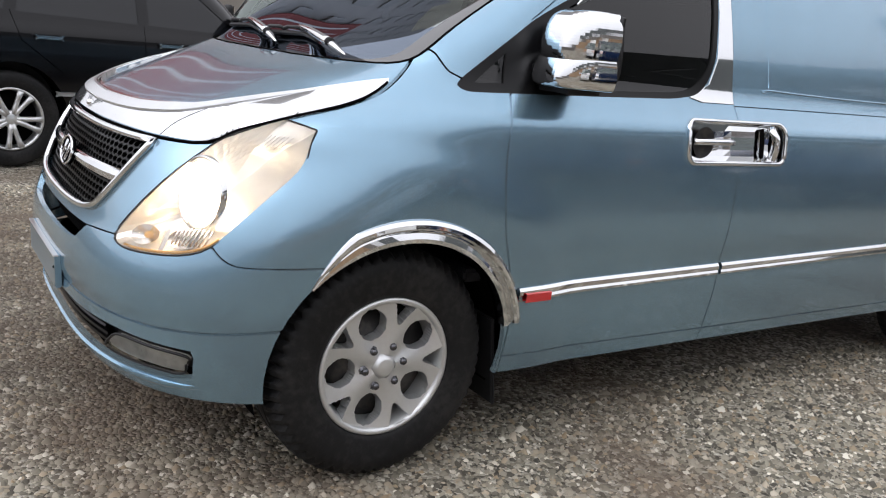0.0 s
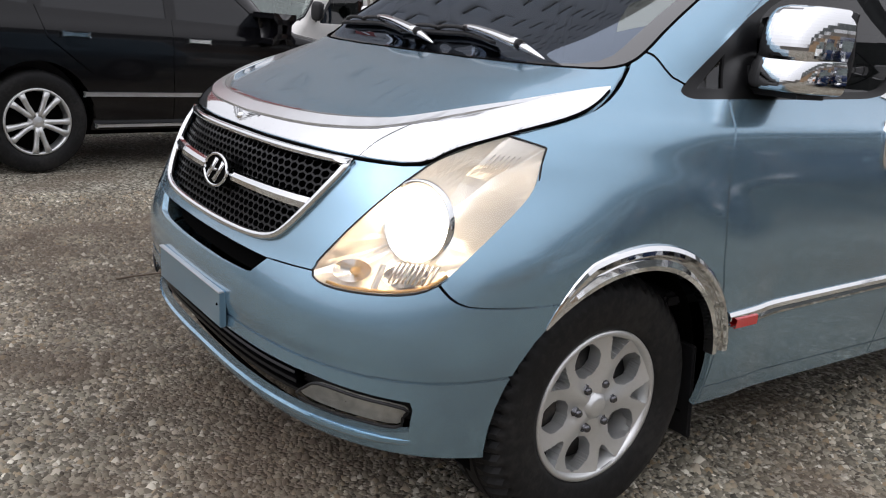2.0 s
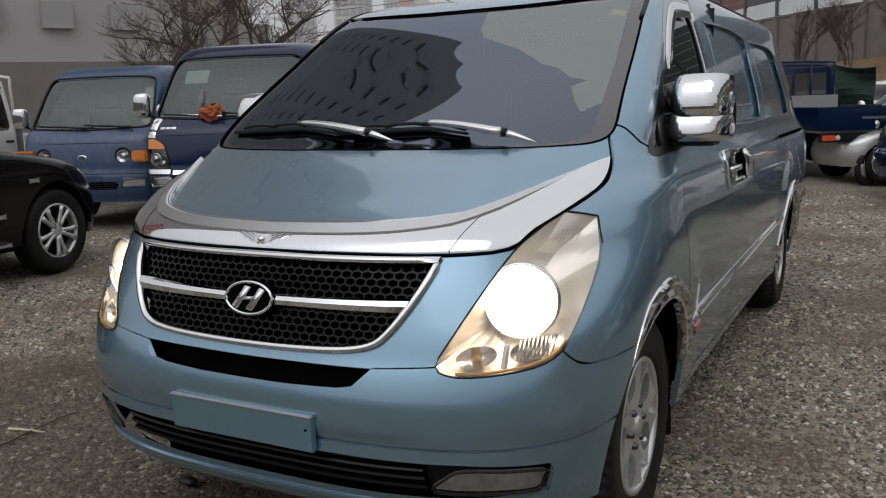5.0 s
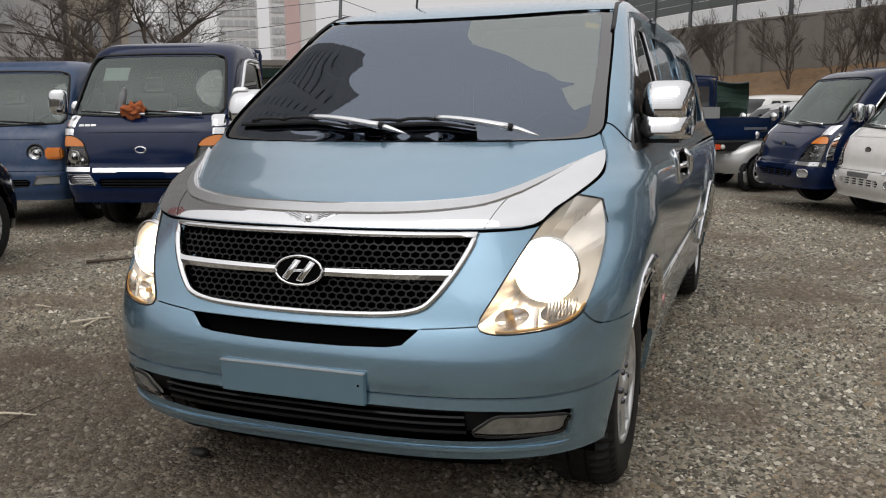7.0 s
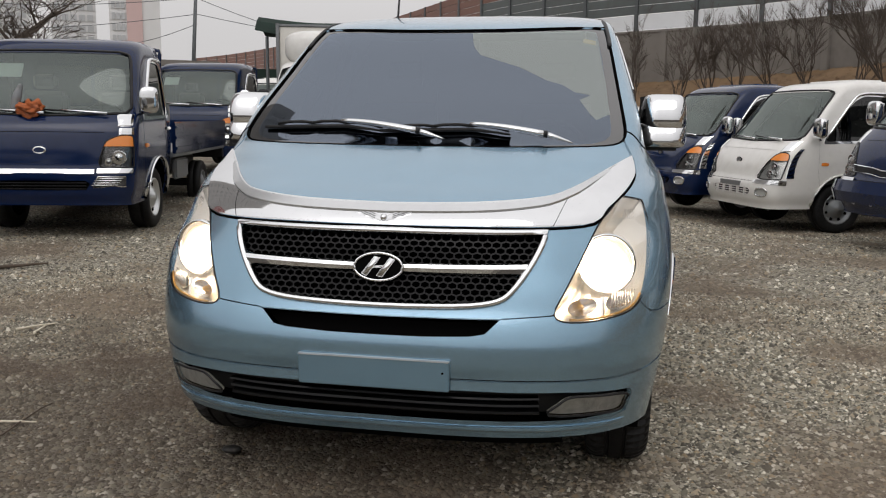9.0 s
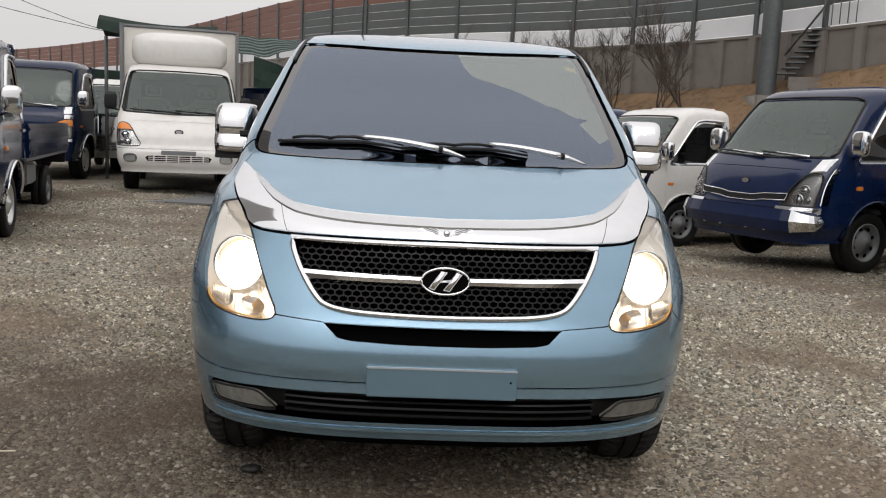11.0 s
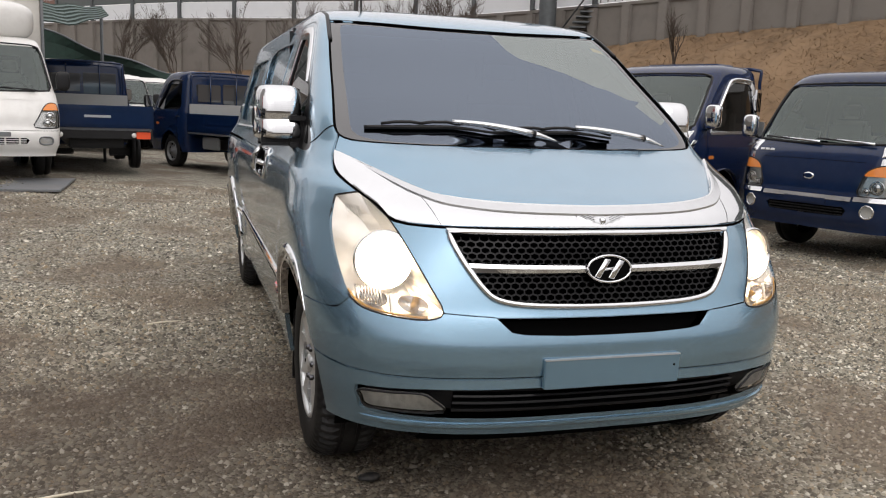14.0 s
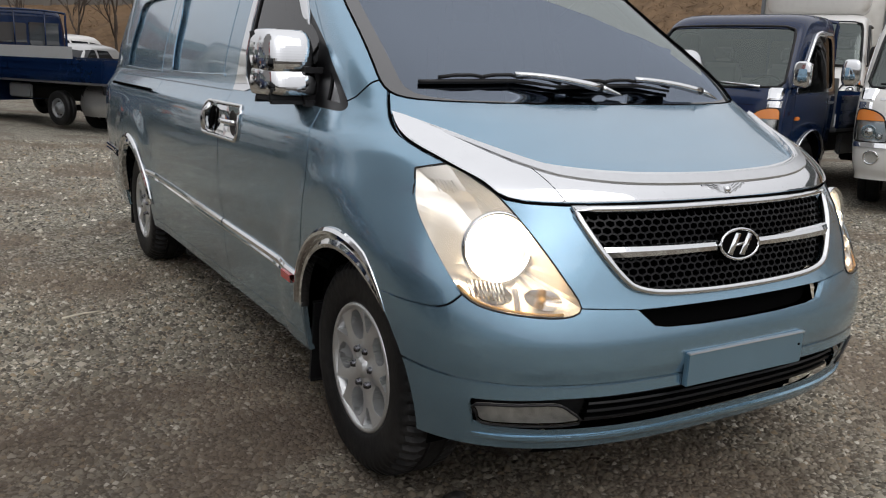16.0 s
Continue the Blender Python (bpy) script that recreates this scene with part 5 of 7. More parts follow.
def small_wheel(r=0.32, wide=0.20, rim=0.20, chrome=False):
    """Meshes of a plain pressed-steel truck wheel or a five-spoke car wheel."""
    bm = bmesh.new()
    lathe(bm, [(rim, -0.01), (rim + 0.02, 0.004), (r - 0.03, 0.006), (r - 0.008, -0.008), (r, -0.03), (r, -0.07), (r - 0.007, -0.073), (r - 0.007, -0.08), (r, -0.083), (r, -wide + 0.03), (r - 0.02, -wide), (rim, -wide)], 48)
    ty = mesh_of(bm, RUBBER, "tyre")
    bm = bmesh.new()
    lathe(bm, [(rim + 0.002, -0.012), (rim, 0.002), (rim - 0.012, 0.0), (rim - 0.02, -0.03), (rim - 0.05, -0.055), (0.10, -0.03), (0.09, -0.012), (0.05, -0.008), (0.045, 0.006), (0.0005, 0.008)], 40)
    ri = mesh_of(bm, ALLOY if chrome else STEEL, "rim")
    bm = bmesh.new()
    box(bm, (-0.052, -0.016, -0.016), (-0.036, 0.016, 0.016), 0, Matrix.Translation((0, rim - 0.055, 0)))
    ho = mesh_of(bm, GAP, "rim_slot")
    return {"tyre": ty, "rim": ri, "rim_slot": ho}


def spoke_wheel(r=0.36, rim=0.235):
    """Meshes of a car wheel with five double spokes."""
    bm = bmesh.new()
    lathe(bm, [(rim, -0.01), (rim + 0.02, 0.006), (r - 0.03, 0.008), (r - 0.008, -0.006), (r, -0.03), (r, -0.18), (r - 0.02, -0.21), (rim, -0.21)], 56)
    ty = mesh_of(bm, RUBBER, "tyre")
    bm = bmesh.new()
    lathe(bm, [(rim + 0.002, -0.012), (rim, 0.003), (rim - 0.014, 0.002), (rim - 0.02, -0.03), (rim - 0.03, -0.2)], 56)
    ri = mesh_of(bm, ALLOY, "rim")
    bm = bmesh.new()
    for k in range(5):
        a = 2 * math.pi * k / 5
        for d in (-0.20, 0.20):
            tube(bm, [(-0.016 + 0.010 * t * t, (0.04 + (rim - 0.055) * t) * math.cos(a + d * (0.9 + 0.15 * t)), (0.04 + (rim - 0.055) * t) * math.sin(a + d * (0.9 + 0.15 * t))) for t in (0, 0.25, 0.5, 0.75, 1.0)], [0.020, 0.020, 0.019, 0.021, 0.026], 8)
    sp = mesh_of(bm, ALLOY, "spokes")
    bm = bmesh.new()
    lathe(bm, [(0.0005, 0.004), (0.03, 0.0), (0.062, -0.008), (0.065, -0.03)], 30)
    hu = mesh_of(bm, ALLOY, "hub_cap")
    bm = bmesh.new()
    lathe(bm, [(0.0005, -0.07), (rim - 0.03, -0.07), (rim - 0.03, -0.09)], 30)
    br = mesh_of(bm, GAP, "brake_disc")
    return {"tyre": ty, "rim": ri, "spokes": sp, "hub_cap": hu, "brake_disc": br}


WHEELS = {"small": small_wheel(), "rear": small_wheel(0.29, 0.16, 0.16), "bright": small_wheel(0.32, 0.2, 0.2, True), "car": spoke_wheel(), "mini": spoke_wheel(0.28, 0.18)}


def pebble(a, b, c, m):
    """A rounded block, softer than a box."""
    bm = bmesh.new()
    bmesh.ops.create_uvsphere(bm, u_segments=24, v_segments=16, radius=1.0)
    for v in bm.verts:
        v.co = Vector([r * math.copysign(abs(q) ** 0.55, q) for q, r in zip(v.co, (a, b, c))])
    bm.transform(m)
    return bm


def truck(label, x, y, rot, paint, style="porter", bed="low", trim=True, lamp="orange", headboard=True, paper=False, mirror=None, scale=1.0, group="parked trucks"):
    sh = PORTER if style != "bongo" else BONGO
    deep = 1.6 if style != "bongo" else 1.9
    t = thing("truck", label, "truck", pose(x, y, tilt(x, y), 0, 0, rot) @ Matrix.Scale(scale, 4), group)
    z, lev = 0.32, []
    while z < 1.93:
        lev.append(z)
        z += 0.04 if z < 1.75 else 0.02
    sk = Skin(sh, lev + [1.935], 22, 0.11, 5)
    fr = lambda c: c.y < sh.side(c.z) - 0.01
    fl = lambda c: c.x > 0.5
    b = style == "bongo"
    zb = 1.17 if not b else 1.155
    screen = sk.region(smooth_path([(-0.1, zb), (0.60, zb + 0.003), (0.765, zb + 0.02), (0.785, zb + 0.06), (0.715, 1.70), (0.68, 1.765), (0.62, 1.775), (-0.1, 1.785)], 2)[:-1] + [(-0.1, 1.785)], FRONT, fr)
    if style == "old":
        lampline = [(0.52 + 0.075 * math.cos(2 * math.pi * k / 20), 0.86 + 0.075 * math.sin(2 * math.pi * k / 20)) for k in range(20)]
    elif b:
        lampline = smooth_path([(0.53, 0.70), (0.80, 0.69), (0.835, 0.74), (0.835, 0.95), (0.79, 1.015), (0.68, 0.985), (0.58, 0.82)], 3, True)
    else:
        lampline = smooth_path([(0.555, 0.69), (0.80, 0.685), (0.835, 0.72), (0.835, 0.94), (0.80, 0.985), (0.70, 0.975), (0.61, 0.925), (0.575, 0.84)], 3, True)
    head = sk.region(lampline, FRONT, fr)
    mouth = sk.region([(-0.1, 0.56), (0.42, 0.56), (0.46, 0.53), (0.42, 0.47), (-0.1, 0.46)], FRONT, fr)
    if b:
        fogline = [(0.66 + 0.085 * math.copysign(abs(math.cos(q)) ** 0.7, math.cos(q)), 0.525 + 0.050 * math.copysign(abs(math.sin(q)) ** 0.7, math.sin(q))) for q in [2 * math.pi * k / 20 for k in range(20)]]
    else:
        fogline = [(0.535, 0.598), (0.775, 0.598), (0.770, 0.505), (0.480, 0.498)]
    if x > 0 and not b:
        fogline = [(0.665 + 0.062 * math.cos(2 * math.pi * k / 20), 0.535 + 0.062 * math.sin(2 * math.pi * k / 20)) for k in range(20)]
    fog = sk.region(fogline, FRONT, fr)
    wy = 0.95 if not b else 1.05
    hole = sk.region([(wy + 0.40 * math.cos(2 * math.pi * k / 24), 0.34 + 0.40 * math.sin(2 * math.pi * k / 24)) for k in range(24)], SIDE, fl, True)
    w0 = 0.50 if not b else 0.77
    glass_line = rounded([(w0, 1.16), (deep - 0.22, 1.18), (deep - 0.17, 1.24), (deep - 0.20, 1.66), (deep - 0.26, 1.71), (w0 + 0.56, 1.72), (w0 + 0.42, 1.66), (w0 + 0.02, 1.22)], 3)
    big = [(deep / 2 + 0.12 + (p - deep / 2 - 0.12) * 1.10, 1.44 + (q - 1.44) * 1.12) for p, q in glass_line]
    surround = sk.region(big, SIDE, fl)
    window = sk.region(glass_line, SIDE, fl, True)
    seam = sk.gap([(w0 - 0.08, 1.22), (w0 - 0.08, 0.8), (w0 - 0.02, 0.5)], SIDE, fl, 0.010)
    sk.gap([(deep - 0.12, 1.75), (deep - 0.12, 0.44)], SIDE, fl, 0.010, seam)
    sk.gap([(0.0, 0.655), (0.84, 0.655)], FRONT, fr, 0.008, seam)
    sk.gap([(0.0, 1.015 if not b else 1.05), (0.58, 1.01 if not b else 1.045)], FRONT, fr, 0.007, seam)
    sk.mirror()
    for g in sk.islands(0):
        if len(g) > 3:
            c = sum((f.calc_center_median() for f in g), Vector()) / len(g)
            name = "cab" if len(g) > 500 else "bumper" if c.z < 0.62 else "front_panel" if c.y < 0.4 else "door"
            part(name, sk.take(g, 0, 0.02), paint, t, normals=True)
    part("shut_line", sk.take(sk.of(seam), -0.012), GAP, t)
    part("windscreen", sk.take(sk.of(screen), -0.01), TRUCKGLASS, t, normals=True).visible_shadow = False
    for g in sk.islands(window):
        part("side_window", sk.take(g, -0.01), TRUCKREAR, t, normals=True).visible_shadow = False
    for s in (1, -1):
        part("rear_window", boxed((s * 0.03, deep - 0.04, 1.32), (s * 0.58, deep + 0.012, 1.68), 0.02), REARPANE, t)
        bm = bmesh.new()
        visor = smooth_path([(w0 + 0.01, 1.20), (w0 + 0.38, 1.66), (w0 + 0.52, 1.742), (deep - 0.42, 1.752), (deep - 0.19, 1.742)], 4)
        tube(bm, [(s * (sh.side_x(y_, z_) + 0.006), y_, z_) for y_, z_ in visor], [0.008] + [0.024] * (len(visor) - 2) + [0.014], 6, 0.8)
        part("rain_visor", bm, CHROME if trim else BLACK, t)
    for g in sk.islands(surround):
        part("window_surround", sk.take(g, 0.003, 0.01), CHROME if trim else paint, t, normals=True)
    bm = bmesh.new()
    outline = smooth_path([(-0.75, zb + 0.02), (0, zb - 0.005), (0.75, zb + 0.02)], 6) + smooth_path([(0.79, zb + 0.07), (0.72, 1.70), (0.66, 1.775)], 4) + smooth_path([(0.6, 1.79), (0, 1.80), (-0.6, 1.79)], 4) + smooth_path([(-0.66, 1.775), (-0.72, 1.70), (-0.79, zb + 0.07)], 4)
    tube(bm, [shell_front(sh, u, v, 0.0) for u, v in outline], 0.014, 5, 1, True)
    part("screen_rubber", bm, BLACK, t)
    for g in sk.islands(mouth):
        part("air_intake", sk.take(g, -0.03), GAP, t)
    for g in sk.islands(fog):
        s = 1 if g[0].calc_center_median().x > 0 else -1

        def on_fog(x, z, o):
            p = shell_front(sh, x, z, o)
            return Vector((s * p.x, p.y, p.z))
        fl_ = part("fog_lamp", sk.take(g, -0.010), LAMPGREY if b or x > 0 or not trim else SMOKE, t)
        bm = bmesh.new()
        tube(bm, [on_fog(x_, z_, 0.004) for x_, z_ in fogline], 0.010, 6, 1, True)
        part("fog_rim", bm, CHROME if trim else STEEL, fl_)
        if not b and trim and x < 0:
            for k in range(4):
                bm = bmesh.new()
                tube(bm, [on_fog(0.515 - 0.016 * k + 0.245 * q / 4, 0.580 - 0.021 * k, 0.002) for q in range(5)], 0.006, 6)
                part("fog_bar", bm, CHROME, fl_)
    for g in sk.islands(head):
        s = 1 if g[0].calc_center_median().x > 0 else -1
        hl = part("headlight", sk.take(g, 0.004), CLEAR, t, normals=True)
        hl.visible_shadow = False
        part("lamp_bowl", sk.take(g, -0.03), SMOKE if paint is NAVY else LAMPGREY, hl)
        if style != "old":
            turn = Vector((0.15 * s, -1, 0)).to_track_quat("X", "Z").to_matrix().to_4x4()
            for cx_, cz_, k in (((0.72, 0.775, 0.80), (0.625, 0.735, 0.42)) if not b else ((0.735, 0.85, 0.62), (0.70, 0.755, 0.62), (0.78, 0.755, 0.4))):
                c = shell_front(sh, cx_, cz_, -0.016)
                bm = bmesh.new()
                lathe(bm, [(0.0005, 0.02), (0.03 * k, 0.016), (0.06 * k, 0.0), (0.082 * k, 0.012), (0.088 * k, 0.008)], 24, Matrix.Translation((s * c.x, c.y, c.z)) @ turn)
                part("lamp_reflector", bm, CHROME, hl)
            bm = bmesh.new()
            tube(bm, [Vector((s * p.x, p.y, p.z)) for p in [shell_front(sh, u, v, 0.002) for u, v in lampline]], 0.008, 6, 1, True)
            part("lens_seal", bm, BLACK, hl)
        if lamp == "orange" and style != "old":
            top = [f for f in g if f.calc_center_median().z > (0.885 if not b else 0.915)]
            if top:
                part("indicator", sk.take(top, 0.006), AMBER, hl, "amber indicator lens")
        if style == "old":
            c = shell_front(sh, 0.52, 0.86, 0.0)
            m = Matrix.Translation((s * c.x, c.y, c.z)) @ Vector((0.08 * s, -1, 0)).to_track_quat("X", "Z").to_matrix().to_4x4()
            bm = bmesh.new()
            lathe(bm, [(0.078, -0.01), (0.094, 0.004), (0.102, 0.002), (0.108, -0.02)], 32, m)
            part("lamp_bezel", bm, BLACK, hl)
            bm = bmesh.new()
            lathe(bm, [(0.0005, 0.0), (0.02, 0.002), (0.026, -0.018), (0.05, -0.012), (0.074, 0.002)], 28, m)
            part("lamp_reflector", bm, CHROME, hl)
            bm = boxed((s * 0.64, 0.01, 0.79), (s * 0.84, 0.10, 0.92), 0.02)
            part("indicator", bm, AMBER, t, "amber indicator lens")
    # bumper trim, badge, wipers, mirrors
    def on_corner(s, x_, z_, h):
        p = shell_front(sh, x_, z_, h)
        return Vector((s * p.x, p.y, p.z))
    if trim:
        if not b:
            part("bumper_trim", band(lambda u, a, h: shell_front(sh, -0.50 + 1.0 * u, 0.645 + a, h), 20, [(-0.024, 0.0), (-0.020, 0.012), (0.020, 0.014), (0.024, 0.0)]), CHROME, t, "chrome bumper strip")
            if style == "porter":
                for k in range(3):
                    part("name_bar", band(lambda u, a, h: shell_front(sh, -0.66 + 0.065 * k + 0.055 * u, 1.085 + a, h), 3, [(-0.012, 0.0), (-0.010, 0.004), (0.010, 0.004), (0.012, 0.0)]), SATIN, t, "plain silver bar in place of lettering")
        for s in (1, -1):
            if not b:
                part("bumper_trim", band(lambda u, a, h: on_corner(s, 0.525 + 0.30 * u, 0.652 + a, h), 10, [(-0.026, 0.0), (-0.022, 0.014), (0.022, 0.016), (0.026, 0.0)]), CHROME, t, "chrome bumper strip")
                for z0, z1, x0, x1 in ((1.066, 1.185, 0.705, 0.835), (0.985, 1.056, 0.715, 0.845)):
                    part("corner_trim", sheet([[on_corner(s, x0 + (x1 - x0) * q / 5 - 0.03 * u * (z1 > 1.1) * (1 - q / 5), z0 + (z1 - z0) * u, 0.012 if 0 < q < 5 and 0 < u < 1 else -0.002) for q in range(6)] for u in (0, 0.08, 0.5, 0.92, 1)]), CHROME, t, "chrome plate beside the windscreen corner")
            else:
                part("corner_trim", sheet([[on_corner(s, 0.70 + 0.125 * q / 5, 1.01 + 0.14 * u + 0.02 * q / 5, 0.012 if 0 < q < 5 and 0 < u < 1 else -0.002) for q in range(6)] for u in (0, 0.08, 0.5, 0.92, 1)]), CHROME, t, "chrome plate beside the windscreen corner")

                def vent(u, a, h):
                    z_ = 0.705 + 0.36 * u
                    y_ = sh.front_y(0.848, z_) + 0.012 + a * (1 - 0.45 * u)
                    return Vector((s * (sh.side_x(y_, z_) + h), y_, z_))
                strip = part("side_vent", band(vent, 14, [(0.0, 0.0), (0.006, 0.008), (0.10, 0.008), (0.106, 0.0)]), CHROME, t, "chrome vent strip beside the headlight")
                for k in range(6):
                    bm = bmesh.new()
                    tube(bm, [vent(0.10 + 0.145 * k + 0.02 * q, 0.02 + 0.065 * q / 3, 0.009) for q in range(4)], 0.010, 6, 0.6)
                    part("vent_slot", bm, GAP, strip)
                trim_ = part("lamp_trim", band(lambda u, a, h: on_corner(s, 0.50 + 0.355 * u, 0.655 + a * (0.6 + 0.4 * u), h), 12, [(-0.040, 0.0), (-0.034, 0.012), (0.022, 0.018), (0.030, 0.0)]), CHROME, t, "chrome strip under the headlight")
                for k in range(4):
                    part("trim_slot", band(lambda u, a, h: on_corner(s, 0.775 + 0.07 * u, 0.628 + 0.016 * k + a, h), 3, [(-0.003, 0.012), (0.0, 0.019), (0.003, 0.012)]), GAP, trim_)
                plate_ = part("pillar_plate", boxed((s * 0.775, deep - 0.135, 1.36), (s * 0.80, deep - 0.02, 1.66), 0.006, Matrix.Translation((0, 0, 0))), CHROME, t, "bright slotted plate behind the door")
                for k in range(3):
                    part("plate_slot", boxed((s * 0.796, deep - 0.12 + 0.034 * k, 1.40), (s * 0.804, deep - 0.104 + 0.034 * k, 1.62), 0.002), GAP, plate_)
            bm = bmesh.new()
            tube(bm, [(s * (sh.side_x(wy + 0.41 * math.cos(a), 0.34 + 0.41 * math.sin(a)) + 0.008), wy + 0.41 * math.cos(a), 0.34 + 0.41 * math.sin(a)) for a in [math.pi * (0.02 + 0.96 * i / 16) for i in range(17)]], 0.02, 6, 0.6)
            part("arch_trim", bm, CHROME if not b else paint, t)
    bm = bmesh.new()
    zz = 0.845 if not b else 0.90
    m = Matrix.Translation(shell_front(sh, 0, zz, 0.002))
    prism(bm, [(0.062 * math.cos(2 * math.pi * k / 24), 0.036 * math.sin(2 * math.pi * k / 24)) for k in range(24)], 0.008, m, 0.002)
    part("badge", bm, CHROME if not b else BLACK, t)
    bm = bmesh.new()
    prism(bm, [(0.046 * math.cos(2 * math.pi * k / 20), 0.024 * math.sin(2 * math.pi * k / 20)) for k in range(20)], 0.004, m @ Matrix.Translation((0, -0.007, 0)))
    part("badge_field", bm, paint if not b else SATIN, t)
    part("plate_holder", boxed((-0.24, -0.012, 0.575), (0.24, 0.012, 0.635), 0.004, Matrix.Translation((0, sh.front_y(0, 0.6), 0))), STEEL if paint is WHITE else paint, t)
    if b:
        for k in range(5):
            xx = -0.34 + 0.17 * k
            part("intake_divider", boxed((xx - 0.010, sh.front_y(xx, 0.51) - 0.004, 0.458), (xx + 0.010, sh.front_y(xx, 0.51) + 0.03, 0.562), 0.004), paint, t)
    if lamp == "clear":
        wavy = [(-0.58, 0.80), (-0.30, 0.785), (-0.16, 0.762), (0.16, 0.762), (0.30, 0.785), (0.58, 0.80), (0.57, 0.735), (0.30, 0.722), (0.16, 0.70), (-0.16, 0.70), (-0.30, 0.722), (-0.57, 0.735)]
        bm = bmesh.new()
        tube(bm, [shell_front(sh, u, v, 0.006) for u, v in wavy], 0.007, 6, 1, True)
        gr = part("grille_outline", bm, CHROME, t, "thin chrome outline of the slim grille")
        part("grille_field", sheet([[shell_front(sh, u, (0.70 if abs(u) < 0.2 else 0.728) + 0.06 * q, 0.004) for q in (0, 1)] for u in [-0.56 + 1.12 * k / 16 for k in range(17)]]), BLACK, gr)
        bar_ = part("bull_bar", band(lambda u, a, h: shell_front(sh, -0.84 + 1.68 * u, 0.54 + a, h), 30, [(-0.10, -0.01), (-0.09, 0.055), (0.0, 0.075), (0.09, 0.055), (0.10, -0.01)]), paint, t, "glossy add-on bumper cover")
        for s in (1, -1):
            part("bar_end", band(lambda u, a, h: on_corner(s, 0.70 + 0.15 * u, 0.54 + a * (1 - 0.3 * u), h), 8, [(-0.102, -0.01), (-0.092, 0.060), (0.0, 0.080), (0.092, 0.060), (0.102, -0.01)]), CHROME, bar_, "chrome end of the bumper cover")
            for xx in (0.18, 0.42):
                bm = bmesh.new()
                bmesh.ops.create_uvsphere(bm, u_segments=10, v_segments=8, radius=0.022, matrix=Matrix.Translation(on_corner(s, xx, 0.445, 0.02)))
                part("bar_bolt", bm, CHROME, bar_)
    for k in range(3):
        part("intake_bar", boxed((-0.42, sh.front_y(0, 0.5) + 0.0, 0.475 + 0.028 * k), (0.42, sh.front_y(0, 0.5) + 0.02, 0.486 + 0.028 * k), 0.003), BLACK if not (b and paint is WHITE) else WHITE, t)
    for x0, x1 in ((-0.68, 0.02), (-0.05, 0.60)):
        wp = thing_part("wiper", t)
        bm = bmesh.new()
        tube(bm, [shell_front(sh, x0 + (x1 - x0) * u, zb + 0.045 - 0.04 * u, 0.016) for u in (0, 0.2, 0.4, 0.6)], 0.009, 5)
        part("blade", bm, BLACK, wp)
        bm = bmesh.new()
        tube(bm, [shell_front(sh, x0 + (x1 - x0) * u, zb + 0.045 - 0.05 * u, 0.035) for u in (0.35, 0.6, 0.8, 1.0)], [0.008, 0.011, 0.014, 0.016], 6)
        part("wiper_arm", bm, CHROME if trim else BLACK, wp)
    mirror = mirror or (CHROME if trim else BLACK)
    for s in (1, -1):
        mr = thing_part("door_mirror", t)
        my = 0.30 if not b else 0.62
        bm = bmesh.new()
        tube(bm, [(s * 0.80, my + 0.12, 1.16), (s * 0.93, my, 1.22), (s * 0.95, my, 1.42)], 0.013, 6)
        part("mirror_arm", bm, BLACK, mr)
        bm = pebble(0.088, 0.052, 0.128, Matrix.Translation((s * 0.96, my - 0.02, 1.32)))
        part("mirror_shell", bm, mirror, mr)
        bm = boxed((-0.07, 0.0, -0.105), (0.07, 0.006, 0.105), 0.002, Matrix.Translation((s * 0.96, my + 0.031, 1.32)))
        part("mirror_glass", bm, MIRROR, mr)
        part("door_handle", boxed((s * 0.858, deep - 0.34, 1.02), (s * 0.880, deep - 0.18, 1.05), 0.008), BLACK if not trim else CHROME, t)
        part("side_marker", boxed((s * 0.855, w0 - 0.05, 0.86), (s * 0.880, w0 + 0.05, 0.90), 0.008), AMBER, t)
    # cabin inside
    part("cab_floor", boxed((-0.72, 0.2, 0.60), (0.72, deep - 0.1, 0.66), 0.01), CABGREY, t)
    part("dashboard", boxed((-0.74, 0.28 if not b else 0.5, 0.9), (0.74, 0.60 if not b else 0.8, 1.13), 0.05), CABGREY, t)
    for xs in (-0.40, 0.40):
        part("seat", boxed((xs - 0.24, deep - 0.38, 0.85), (xs + 0.24, deep - 0.22, 1.42), 0.05), CABGREY, t)
        part("headrest", boxed((xs - 0.12, deep - 0.32, 1.44), (xs + 0.12, deep - 0.24, 1.60), 0.03), CABGREY, t)
    bm = bmesh.new()
    tube(bm, [(0.38 + 0.20 * math.cos(a), (0.72 if not b else 0.95) + 0.10 * math.sin(a), 1.14 + 0.15 * math.sin(a)) for a in [2 * math.pi * i / 18 for i in range(18)]], 0.014, 6, 1, True)
    part("steering_wheel", bm, BLACK, t)
    part("cab_rear_lining", boxed((-0.72, deep - 0.17, 0.66), (0.72, deep - 0.14, 1.26), 0.01), CABGREY, t)
    part("cab_headlining", boxed((-0.62, deep - 0.75, 1.84), (0.62, deep - 0.12, 1.85), 0.003), CABGREY, t)
    if paper:
        m = Matrix.Translation(shell_front(sh, -0.42, 1.63, -0.030))
        part("windscreen_notice", boxed((-0.13, -0.002, -0.10), (0.13, 0.002, 0.06), 0, m @ pose(0, 0, 0, -34)), PAPER, t, "white paper notice with unreadable lines")
    # chassis, bed, wheels
    part("chassis", boxed((-0.42, 0.6, 0.40), (0.42, 4.55, 0.62), 0.02), BLACK, t)
